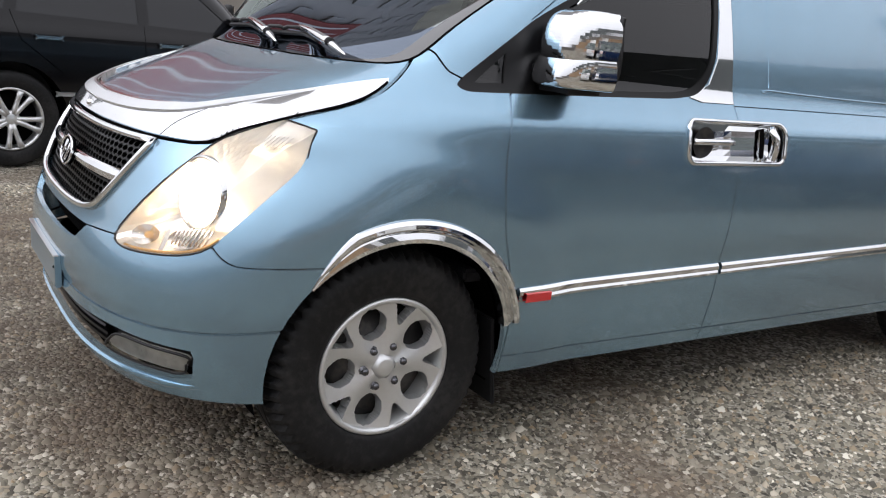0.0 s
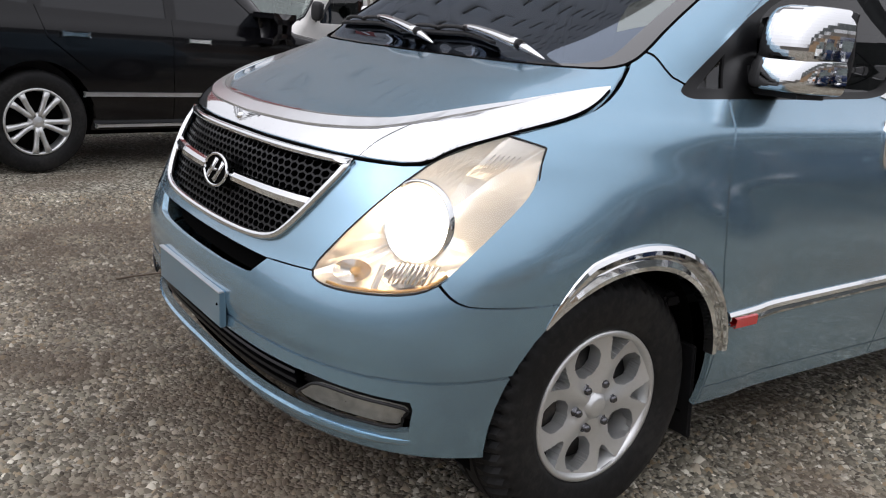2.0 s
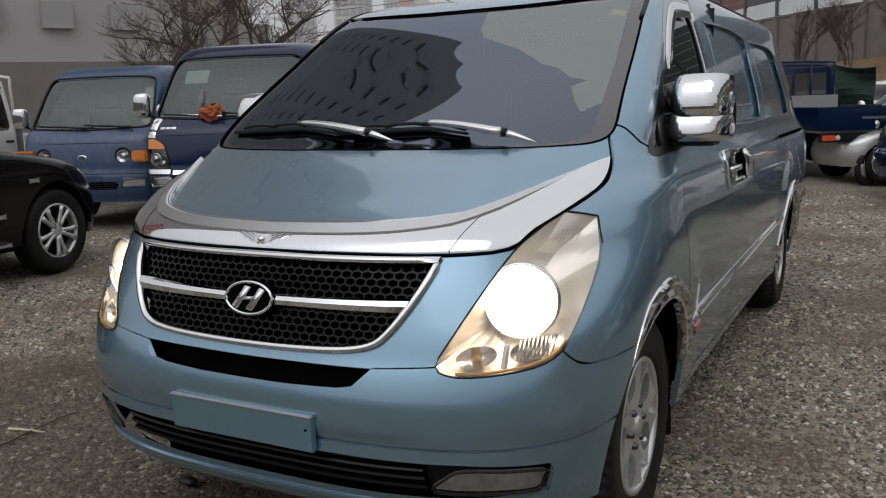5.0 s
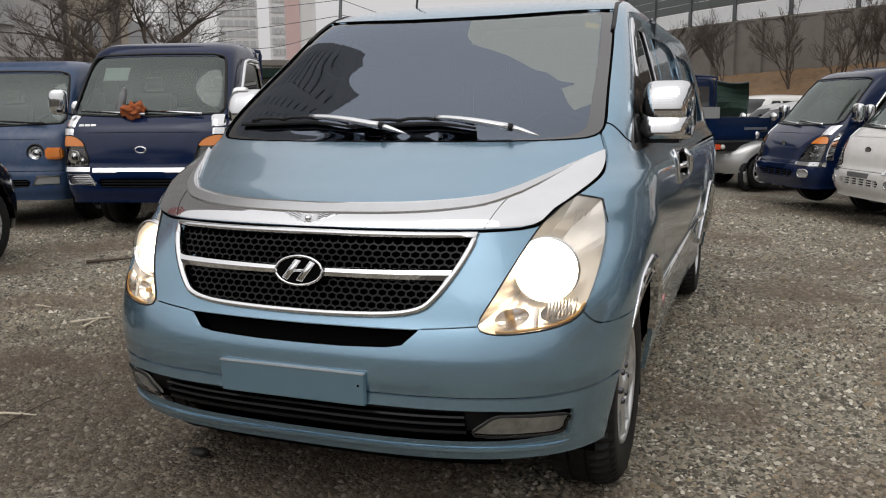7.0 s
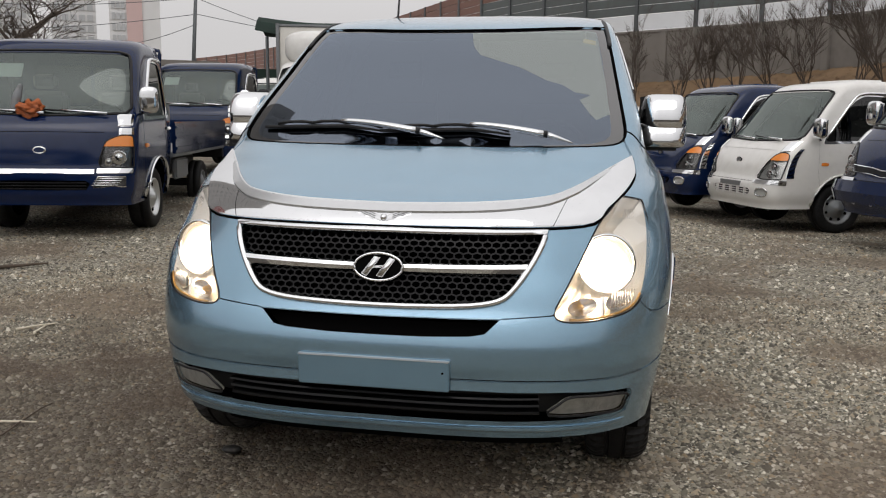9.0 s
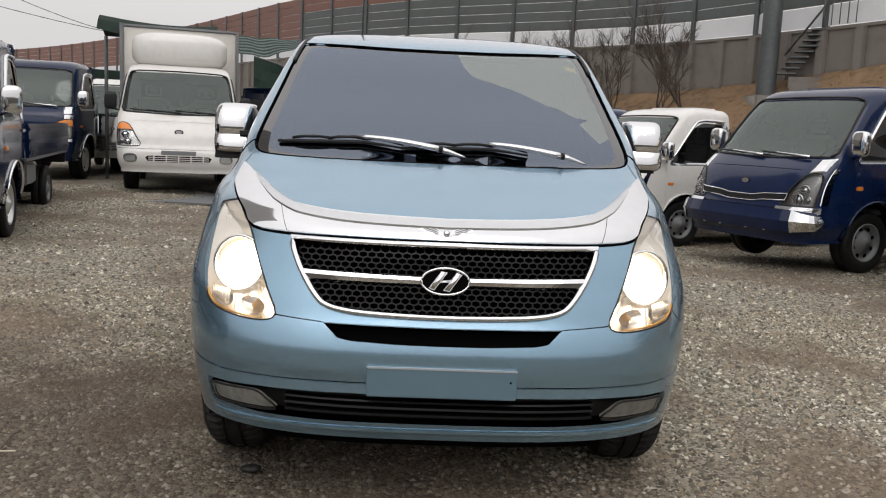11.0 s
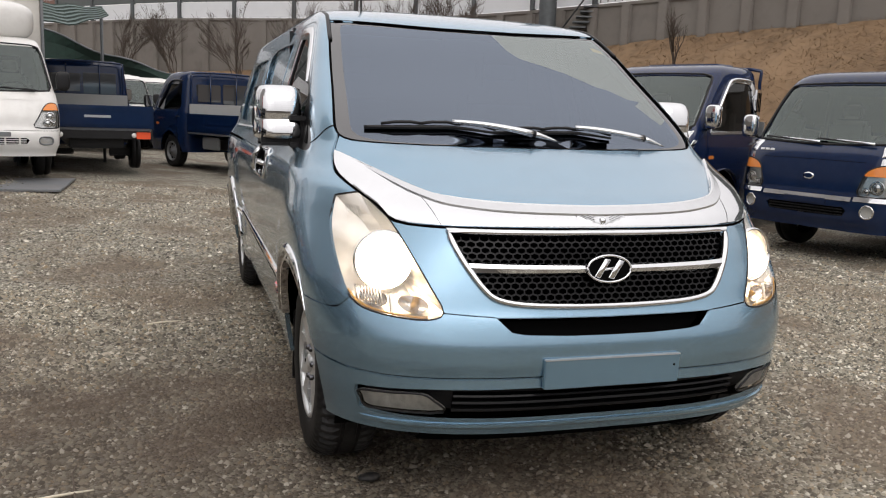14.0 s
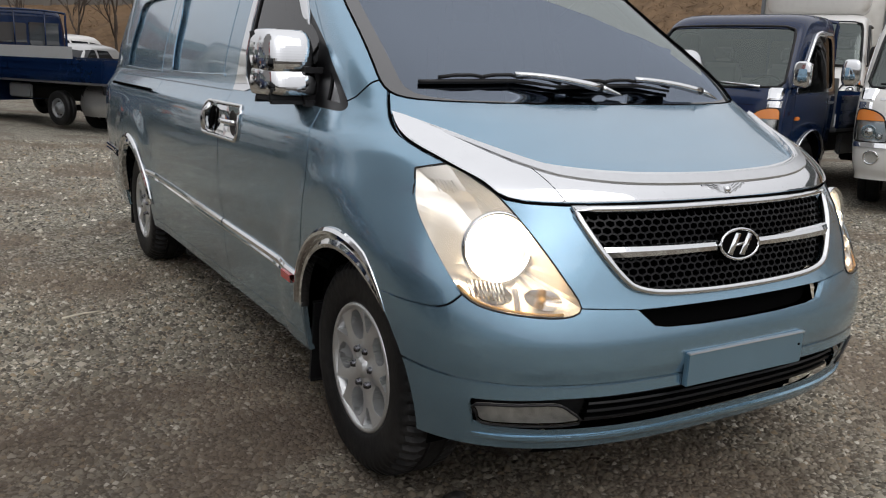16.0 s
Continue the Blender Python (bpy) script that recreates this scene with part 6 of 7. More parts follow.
    if bed != "box":
        y0, y1 = deep + 0.08, 4.72
        part("bed_floor", boxed((-0.84, y0, 0.70), (0.84, y1, 0.76), 0.01), STEEL, t)
        for s in (1, -1):
            pn = part("side_panel", boxed((s * 0.82, y0, 0.74), (s * 0.86, y1, 1.10), 0.008), paint, t)
            for zr in (0.80, 0.92, 1.04):
                part("panel_rib", boxed((s * 0.858, y0 + 0.03, zr - 0.018), (s * 0.872, y1 - 0.03, zr + 0.018), 0.006), paint, pn)
            part("side_skirt", boxed((s * 0.70, deep + 0.5, 0.42), (s * 0.76, deep + 1.1, 0.66), 0.02), STEEL, t)
        tg = part("tailgate", boxed((-0.84, y1, 0.74), (0.84, y1 + 0.04, 1.10), 0.008), paint, t)
        for zr in (0.80, 1.05):
            part("panel_rib", boxed((-0.80, y1 + 0.038, zr - 0.02), (0.80, y1 + 0.052, zr + 0.02), 0.006), paint, tg)
        part("maker_bars", boxed((-0.20, y1 + 0.04, 0.905), (0.20, y1 + 0.046, 0.945), 0.001), SATIN, tg, "plain silver bar in place of lettering")
        part("front_board", boxed((-0.80, y0, 0.76), (0.80, y0 + 0.03, 1.29), 0.008), BEDGREY, t)
        part("rear_beam", boxed((-0.82, y1 - 0.06, 0.56), (0.82, y1 + 0.02, 0.70), 0.01), BLACK, t)
        for s in (1, -1):
            part("tail_lamp", boxed((s * 0.60, y1 + 0.015, 0.58), (s * 0.80, y1 + 0.05, 0.67), 0.01), TAIL, t)
            bm = bmesh.new()
            lathe(bm, [(0.0005, 0.012), (0.030, 0.008), (0.040, 0.0), (0.042, -0.02)], 16, Matrix.Translation((s * 0.555, y1 + 0.03, 0.625)) @ pose(0, 0, 0, 0, 0, 90))
            part("reverse_lamp", bm, WHITE, t, "round white reversing lamp")
        if headboard:
            hb = thing_part("headboard", t)
            bm = bmesh.new()
            tube(bm, smooth_path([(-0.72, y0 - 0.03, 1.10), (-0.72, y0 - 0.03, 1.75), (-0.60, y0 - 0.03, 1.90), (0.60, y0 - 0.03, 1.90), (0.72, y0 - 0.03, 1.75), (0.72, y0 - 0.03, 1.10)], 3), 0.022, 6)
            part("hoop", bm, paint, hb)
            for xs in (-0.30, 0.30):
                bm = bmesh.new()
                tube(bm, [(xs, y0 - 0.03, 1.10), (xs, y0 - 0.03, 1.89)], 0.014, 5)
                part("upright", bm, paint, hb)
    else:
        bx = thing_part("cargo_box", t)
        part("box_body", boxed((-0.90, deep + 0.12, 0.78), (0.90, 4.9, 2.55), 0.03), BOXWHITE, bx)
        for s in (1, -1):
            part("box_corner", boxed((s * 0.885, deep + 0.10, 0.78), (s * 0.925, deep + 0.16, 2.57), 0.008), STEEL, bx)
        part("box_edge", boxed((-0.92, deep + 0.10, 2.53), (0.92, deep + 0.16, 2.57), 0.008), STEEL, bx)
        part("wind_deflector", pebble(0.72, 0.48, 0.275, Matrix.Translation((0, deep - 0.36, 2.135))), WHITE, t, "rounded white wind deflector")
    front, back = ("small", "rear") if not trim or b else ("bright", "rear")
    for s in (1, -1):
        add_wheel(t, "wheel", WHEELS[front], pose(s * 0.80, wy, 0.32, 20 * s, 0, 0 if s > 0 else 180))
        add_wheel(t, "wheel", WHEELS[back], pose(s * 0.78, 3.45, 0.29, 10, 0, 0 if s > 0 else 180))
        part("wheel_arch_liner", sheet([[(s * xx, wy + 0.40 * math.cos(a), 0.34 + 0.40 * math.sin(a)) for xx in (0.45, 0.83)] for a in [math.pi * i / 14 for i in range(15)]]), GAP, t)
        part("rear_axle", boxed((s * 0.3, 3.40, 0.24), (s * 0.7, 3.50, 0.34), 0.02), BLACK, t)
    return t


row = "row of parked pickup trucks"
cloth_truck = truck("navy cab-over pickup with orange rag on its windscreen wiper", -4.93, 4.48, 14.5, NAVY, paper=True, scale=1.08, group=row)
truck("faded blue older pickup with round headlights beside a black suv", -6.98, 4.41, 17, OLDBLUE, "old", trim=False, mirror=CHROME, group=row)
truck("white cab-over pickup parked at the end of a row", -9.3, 3.1, 18, WHITE, "bongo", trim=False, group=row)
truck("navy pickup with white lower screen edge and paper notice", -6.9, 11.4, 5, NAVY2, paper=True, scale=1.08, group=row)
truck("white box truck with a dented front panel and roof deflector", -3.72, 9.85, 14.5, WHITE, "bongo", "box", False, mirror=BLACK, scale=1.07, group=row)
truck("white pickup half hidden behind a box truck", -6.2, 14.0, 12, WHITE, "bongo", trim=False, group=row)
truck("dark navy pickup with chrome lamp trim facing the yard", 1.42, 10.1, -63, NAVY, "bongo", group=row, headboard=False, scale=1.0)
truck("white pickup with black side vents and chrome mirrors", 2.33, 8.5, -68, WHITE, "bongo", group=row, headboard=False, scale=1.0)
truck("deep navy pickup with chrome corner trim and mirrors", 3.45, 5.85, -66, NAVY, "bongo", lamp="clear", scale=1.05, group=row)
truck("dark blue pickup with amber indicators and chrome bumper strip", 4.68, 3.9, -75, NAVY2, scale=0.975, group=row)
truck("white pickup with amber indicators, partly out of view", 6.0, 2.0, -62, WHITE, group=row)
truck("blue flatbed pickup seen from behind with red tail lamps", -3.25, 16.5, 189, NAVY2, trim=False, group=row)
truck("blue flatbed pickup standing across the back of the yard", -1.12, 16.6, 208, NAVY2, trim=False, group=row)
truck("blue flatbed pickup far back under the green netting", -3.9, 22.5, 186, NAVY2, trim=False, group=row)
for px_, py_ in ((-2.55, 20.4), (-1.72, 21.0), (-0.95, 21.7)):
    truck("white pickup standing far back before the green netting", px_, py_, 14, WHITE, "bongo", trim=False, group=row)
truck("tall white lorry cab behind the pickups", 12.0, 8.4, -62, WHITE, "bongo", "box", False, scale=1.35, group=row)
truck("white pickup with side window, behind the navy pickup", 6.4, 11.2, -58, WHITE, "bongo", trim=False, group=row)

# orange rag on a wiper
bm = bmesh.new()
bmesh.ops.create_icosphere(bm, subdivisions=4, radius=0.11)
for v in bm.verts:
    d = noise.noise(v.co * 16) * 0.055 + noise.noise(v.co * 38) * 0.030
    v.co = Vector((v.co.x * 1.15, v.co.y * 0.5, v.co.z * 0.62)) + v.co.normalized() * d
rag = part("rag", bm, RAG)
rag.matrix_world = cloth_truck.matrix_world @ Matrix.Translation(shell_front(PORTER, -0.10, 1.20, 0.045))
tagged(rag, "crumpled orange and dark rag lying on a wiper", "rag")
bm = bmesh.new()
tube(bm, smooth_path([(0, 0, -0.09), (0.01, 0.0, 0.0), (0.045, 0.01, 0.10), (0.06, 0.01, 0.16)], 4), [0.040, 0.046, 0.047, 0.046, 0.045, 0.044, 0.042, 0.038, 0.034, 0.030, 0.026, 0.022, 0.016], 9, 0.7)
for v in bm.verts:
    v.co += Vector(noise.noise_vector(v.co * 22)) * 0.010
glove = part("glove", bm, STEEL)
glove.matrix_world = cloth_truck.matrix_world @ Matrix.Translation(shell_front(PORTER, -0.27, 1.27, 0.04))
tagged(glove, "grey work glove stuffed behind a wiper beside a rag", "glove")


def car(name, label, sh, x, y, rot, paint, wheels, wf, wr, levels, windows, screen_line, half, wheel_r, group="parked cars", extra=None, hood=None, lamp_line=None, bars=()):
    """A passenger car from its outline; windows: side glass outlines (y, z)."""
    t = thing(name, label, "car", pose(x, y, tilt(x, y), 0, 0, rot), group)
    sk = Skin(sh, levels, 24, 0.09, 8)
    fr = lambda c: c.y < sh.side(c.z)
    fl = lambda c: c.x > 0.4
    screen = sk.region(screen_line, FRONT, fr)
    head = sk.region(lamp_line, FRONT, fr) if lamp_line else None
    for wy in (wf, wr):
        hole = sk.region([(wy + (wheel_r + 0.05) * math.cos(2 * math.pi * k / 24), wheel_r + 0.02 + (wheel_r + 0.05) * math.sin(2 * math.pi * k / 24)) for k in range(24)], SIDE, fl, True)
    panes = [sk.region(w, SIDE, fl) for w in windows]
    seam = None
    for line in bars:
        seam = sk.gap(line, SIDE, fl, 0.008, seam)
    if hood:
        seam = sk.gap(hood, FRONT, fr, 0.008, seam)
    sk.mirror()
    for g in sk.islands(0):
        if len(g) > 4:
            part("body_panel", sk.take(g, 0, 0.02), paint, t, normals=True)
    if seam:
        part("shut_line", sk.take(sk.of(seam), -0.01), GAP, t)
    part("windscreen", sk.take(sk.of(screen), -0.006), CARGLASS, t, normals=True)
    for number in panes:
        for g in sk.islands(number):
            part("side_window", sk.take(g, -0.006), CARGLASS, t, normals=True)
    if head:
        for g in sk.islands(head):
            part("headlight", sk.take(g, -0.004), LAMPGREY, t, normals=True)
    for wy in (wf, wr):
        for s in (1, -1):
            add_wheel(t, "wheel", WHEELS[wheels], pose(s * (half - 0.03), wy, wheel_r, 12 * s, 0, 0 if s > 0 else 180))
            part("wheel_arch_liner", sheet([[(s * xx, wy + (wheel_r + 0.05) * math.cos(a), wheel_r + 0.02 + (wheel_r + 0.05) * math.sin(a)) for xx in (half - 0.4, half - 0.02)] for a in [math.pi * i / 14 for i in range(15)]]), GAP, t)
    part("underbody", boxed((-half + 0.15, 0.4, 0.24), (half - 0.15, sh.tail(0.5) - 0.3, 0.5), 0.03), GAP, t)
    part("cabin", boxed((-half + 0.22, sh.side(1.1) + 0.2, 0.5), (half - 0.22, sh.tail(1.1) - 0.5, 1.12), 0.05), TRIM, t)
    if extra:
        extra(t, sh)
    return t


SUV = Shell(
    curve((0.28, 0.07), (0.5, 0.0), (0.72, 0.03), (0.88, 0.14), (0.98, 0.42), (1.05, 0.95), (1.09, 1.2), (1.5, 1.82), (1.60, 2.02), (1.66, 2.3), (1.70, 2.8)),
    curve((0.28, 0.88), (0.5, 0.935), (0.8, 0.945), (1.0, 0.93), (1.09, 0.90), (1.5, 0.76), (1.6, 0.69), (1.66, 0.55), (1.70, 0.2)),
    curve((0.28, 0.55), (0.88, 0.85), (1.05, 1.5), (1.09, 1.75), (1.5, 2.3), (1.70, 3.1)),
    curve((0.28, 4.55), (0.9, 4.65), (1.1, 4.6), (1.5, 4.3), (1.64, 4.1), (1.70, 3.5)), 2.6)


def suv_extra(t, sh):
    for s in (1, -1):
        for yy in (2.33, 3.31):
            part("door_handle", boxed((s * 0.925, yy, 0.965), (s * 0.955, yy + 0.19, 0.99), 0.008), CHROME, t)
        part("door_strip", boxed((s * 0.940, 1.45, 0.545), (s * 0.955, 3.35, 0.575), 0.006), SATIN, t)
        part("sill_strip", boxed((s * 0.905, 1.40, 0.315), (s * 0.93, 3.25, 0.335), 0.006), SATIN, t)
        mr = thing_part("door_mirror", t)
        part("mirror_shell", boxed((s * 0.90, 1.68, 1.04), (s * 1.10, 1.82, 1.20), 0.045), BLACKPAINT, mr)
        part("mirror_indicator", boxed((s * 0.96, 1.672, 1.10), (s * 1.09, 1.69, 1.125), 0.004), SATIN, mr)
        part("side_indicator", boxed((s * 0.93, 1.05, 0.80), (s * 0.95, 1.15, 0.83), 0.006), LAMPGREY, t)
        rail = bmesh.new()
        tube(rail, [(s * 0.60, 2.2, 1.67), (s * 0.60, 2.4, 1.74), (s * 0.60, 3.6, 1.74), (s * 0.60, 3.8, 1.67)], 0.016, 6)
        part("roof_rail", rail, SATIN, t)


lv = [0.29 + 0.035 * i for i in range(21)] + [1.02 + 0.012 * i for i in range(8)] + [1.12 + 0.04 * i for i in range(14)] + [1.66, 1.68, 1.695]
suv_windows = [[(1.75, 1.11), (2.59, 1.13), (2.59, 1.50), (2.25, 1.50)], [(2.68, 1.13), (3.62, 1.15), (3.55, 1.48), (2.68, 1.50)], [(3.70, 1.16), (4.20, 1.20), (3.98, 1.44), (3.63, 1.47)]]
car("suv", "glossy black suv with five-spoke alloy wheels and chrome handles", SUV, -5.93, 3.05, 192.0, BLACKPAINT, "car", 0.84, 3.67, lv, suv_windows,
    [(-0.1, 1.10), (0.75, 1.12), (0.80, 1.16), (0.66, 1.52), (0.60, 1.56), (-0.1, 1.57)], 0.945, 0.36, extra=suv_extra, hood=[(0.0, 0.86), (0.55, 0.88), (0.80, 0.98), (0.82, 1.06)],
    lamp_line=[(0.55, 0.70), (0.85, 0.72), (0.90, 0.86), (0.80, 0.92), (0.60, 0.82)], bars=[[(1.55, 1.08), (1.48, 0.8), (1.50, 0.36)], [(2.635, 1.12), (2.64, 0.8), (2.62, 0.36)], [(3.66, 1.15), (3.60, 0.95), (3.30, 0.72)]])
MINI = Shell(
    curve((0.24, 0.08), (0.42, 0.0), (0.60, 0.03), (0.72, 0.16), (0.82, 0.48), (0.88, 0.75), (1.30, 1.35), (1.42, 1.55), (1.48, 1.9)),
    curve((0.24, 0.70), (0.5, 0.745), (0.8, 0.745), (0.9, 0.72), (1.30, 0.60), (1.42, 0.50), (1.48, 0.2)),
    curve((0.24, 0.5), (0.72, 0.7), (0.88, 1.2), (1.30, 1.8), (1.48, 2.2)),
    curve((0.24, 3.4), (0.8, 3.5), (1.3, 3.25), (1.48, 2.7)), 2.4)
lv = [0.25 + 0.04 * i for i in range(12)] + [0.72 + 0.02 * i for i in range(9)] + [0.91 + 0.04 * i for i in range(13)] + [1.45, 1.475]
mini_windows = [[(1.15, 0.92), (1.95, 0.94), (1.92, 1.30), (1.55, 1.30)], [(2.02, 0.94), (2.80, 0.98), (2.60, 1.28), (2.02, 1.30)]]
car("small_car", "small silver hatchback with oval headlights beside trucks", MINI, 0.35, 12.6, -56, SILVER, "mini", 0.62, 2.9, lv, mini_windows,
    [(-0.1, 0.90), (0.58, 0.91), (0.62, 0.95), (0.52, 1.28), (-0.1, 1.34)], 0.745, 0.28, hood=[(0.0, 0.66), (0.45, 0.69), (0.60, 0.80)], lamp_line=[(0.40, 0.56), (0.62, 0.60), (0.70, 0.72), (0.60, 0.74), (0.46, 0.66)])
car("suv", "white suv with roof rack parked behind a small silver car", SUV, 1.6, 15.6, -60, WHITE, "car", 0.95, 3.65, [0.29 + 0.05 * i for i in range(15)] + [1.02 + 0.02 * i for i in range(5)] + [1.12 + 0.05 * i for i in range(11)] + [1.66, 1.695], suv_windows,
    [(-0.1, 1.10), (0.75, 1.12), (0.80, 1.16), (0.66, 1.52), (0.60, 1.56), (-0.1, 1.57)], 0.945, 0.36, extra=suv_extra)
for k in range(4):
    car("small_car", "silver and white cars standing far back in a row", MINI if k % 2 else SUV, -2.6 + 1.0 * k, 26.5 - 1.2 * k, -40, SILVER if k % 2 else WHITE, "mini" if k % 2 else "car", 0.62 if k % 2 else 0.95, 2.9 if k % 2 else 3.65, lv if k % 2 else [0.29 + 0.07 * i for i in range(11)] + [1.04, 1.08] + [1.12 + 0.07 * i for i in range(8)] + [1.66, 1.695],
        mini_windows if k % 2 else suv_windows, [(-0.1, 0.90), (0.58, 0.91), (0.62, 0.95), (0.52, 1.28), (-0.1, 1.34)] if k % 2 else [(-0.1, 1.10), (0.75, 1.12), (0.80, 1.16), (0.66, 1.52), (0.60, 1.56), (-0.1, 1.57)], 0.745 if k % 2 else 0.945, 0.28 if k % 2 else 0.36, group="far row of cars")


def scooter(x, y, rot):
    """A small dark scooter with round mirrors."""
    t = thing("scooter", "small dark scooter with round mirrors among parked cars", "scooter", pose(x, y, tilt(x, y), 0, 0, rot))
    for yy in (0.0, 1.22):
        bm = bmesh.new()
        tube(bm, [(0, yy + 0.21 * math.cos(a), 0.25 + 0.21 * math.sin(a)) for a in [2 * math.pi * i / 24 for i in range(24)]], 0.045, 8, 1, True)
        wh = part("wheel", bm, RUBBER, t)
        bm = bmesh.new()
        lathe(bm, [(0.0005, 0.03), (0.10, 0.025), (0.17, 0.0), (0.10, -0.025), (0.0005, -0.03)], 18, Matrix.Translation((0, yy, 0.25)))
        part("rim", bm, ALLOY, wh)
    part("leg_shield", boxed((-0.19, 0.18, 0.32), (0.19, 0.30, 0.92), 0.05), BLACKPAINT, t)
    part("foot_board", boxed((-0.16, 0.25, 0.28), (0.16, 0.75, 0.36), 0.03), BLACK, t)
    part("body", boxed((-0.17, 0.68, 0.34), (0.17, 1.45, 0.74), 0.08), BLACKPAINT, t)
    part("seat", boxed((-0.14, 0.68, 0.74), (0.14, 1.40, 0.84), 0.04), BLACK, t)
    bm = bmesh.new()
    tube(bm, [(0, 0.0, 0.25), (0, 0.12, 0.60), (0, 0.22, 1.0)], 0.03, 8)
    part("fork", bm, STEEL, t)
    bm = bmesh.new()
    tube(bm, smooth_path([(-0.33, 0.32, 1.02), (-0.15, 0.22, 0.99), (0.15, 0.22, 0.99), (0.33, 0.32, 1.02)], 3), 0.014, 8)
    part("handlebar", bm, BLACK, t)
    bm = bmesh.new()
    lathe(bm, [(0.0005, 0.03), (0.06, 0.024), (0.085, 0.0), (0.07, -0.06), (0.0005, -0.08)], 20, pose(0, 0.16, 0.93, 0, 0, -90))
    part("headlight", bm, LAMPGREY, t)
    for s in (1, -1):
        bm = bmesh.new()
        tube(bm, [(s * 0.22, 0.24, 1.0), (s * 0.27, 0.24, 1.18)], 0.008, 6)
        part("mirror_stem", bm, BLACK, t)
        bm = bmesh.new()
        lathe(bm, [(0.0005, 0.02), (0.05, 0.016), (0.07, 0.0), (0.066, -0.012), (0.0005, -0.014)], 20, pose(s * 0.28, 0.24, 1.23, 0, 0, -90))
        part("mirror", bm, CHROME, t)


scooter(1.02, 12.3, -30)

# ---- road wall, slope, trees and far buildings ----
CONCRETE = material("weathered_concrete", (0.205, 0.188, 0.168), 0.85, grain=0.25, scale=1.6, bump=0.2, dirt=0.5, dirt_colour=(0.12, 0.105, 0.09))
DRYGRASS = material("dry_grass", (0.205, 0.132, 0.072), 0.95, grain=0.55, scale=2.6, bump=0.7, dirt=0.35, dirt_colour=(0.125, 0.080, 0.046))
BARRIER_GREY = material("barrier_panel_grey", (0.10, 0.115, 0.115), 0.6, grain=0.15, scale=2.0, dirt=0.4, dirt_colour=(0.06, 0.055, 0.05))
BARRIER_RUST = material("barrier_panel_brown", (0.20, 0.10, 0.075), 0.6, grain=0.15, scale=2.0, dirt=0.3, dirt_colour=(0.10, 0.07, 0.06))
MILK = material("white_barrier_panel", (0.72, 0.74, 0.76), 0.4, grain=0.05, scale=2.0)
POST = material("steel_post", (0.11, 0.12, 0.125), 0.5, 0.4, grain=0.2, scale=6)
BARK = material("bare_twigs", (0.075, 0.058, 0.046), 0.9, grain=0.4, scale=20)
NET = material("green_netting", (0.005, 0.019, 0.013), 0.9, grain=0.5, scale=5, bump=0.3)
NETLIGHT = material("striped_awning", (0.11, 0.15, 0.14), 0.8, grain=0.2, scale=6)
TOWER = material("pale_tower", (0.63, 0.63, 0.63), 0.8, grain=0.06, scale=0.3)
TOWERPINK = material("pink_tower", (0.55, 0.40, 0.385), 0.8, grain=0.06, scale=0.3)
PANE = material("far_window", (0.44, 0.45, 0.46), 0.3, grain=0.2, scale=0.4)
NEARWALL = material("grey_flats_wall", (0.40, 0.39, 0.385), 0.8, grain=0.08, scale=0.4)
NEARPANE = material("dark_flats_window", (0.345, 0.345, 0.345), 0.4, grain=0.2, scale=0.4)
REDPANEL = material("dull_red_cladding", (0.26, 0.06, 0.055), 0.6, grain=0.15, scale=1.0)
BEIGE = material("beige_wall", (0.55, 0.49, 0.41), 0.85, grain=0.15, scale=1.0, dirt=0.3)


def polar(az, d, z=0.0):
    return Vector((-0.2 + d * math.sin(radians(az)), -3.2 + d * math.cos(radians(az)), z))


WALL_D = curve((-32, 190), (-25, 150), (-17.4, 105), (-7.5, 67), (0, 57), (13, 50), (31.6, 38), (46, 33), (62, 31), (85, 33), (110, 38))
FOOT_Z = curve((-32, 2.0), (0, 3.4), (13, 3.9), (22, 4.4), (31.6, 5.0), (46, 5.2), (110, 5.2))


def wall_stations(step):
    """Points along the road wall every step metres, from the far end on."""
    pts, az, left = [], -32.0, 0.0
    last = polar(az, WALL_D(az))
    pts.append((az, last))
    while az < 110:
        az += 0.02
        p = polar(az, WALL_D(az))
        left += (p - last).length
        last = p
        if left >= step:
            left = 0.0
            pts.append((az, p))
    return pts


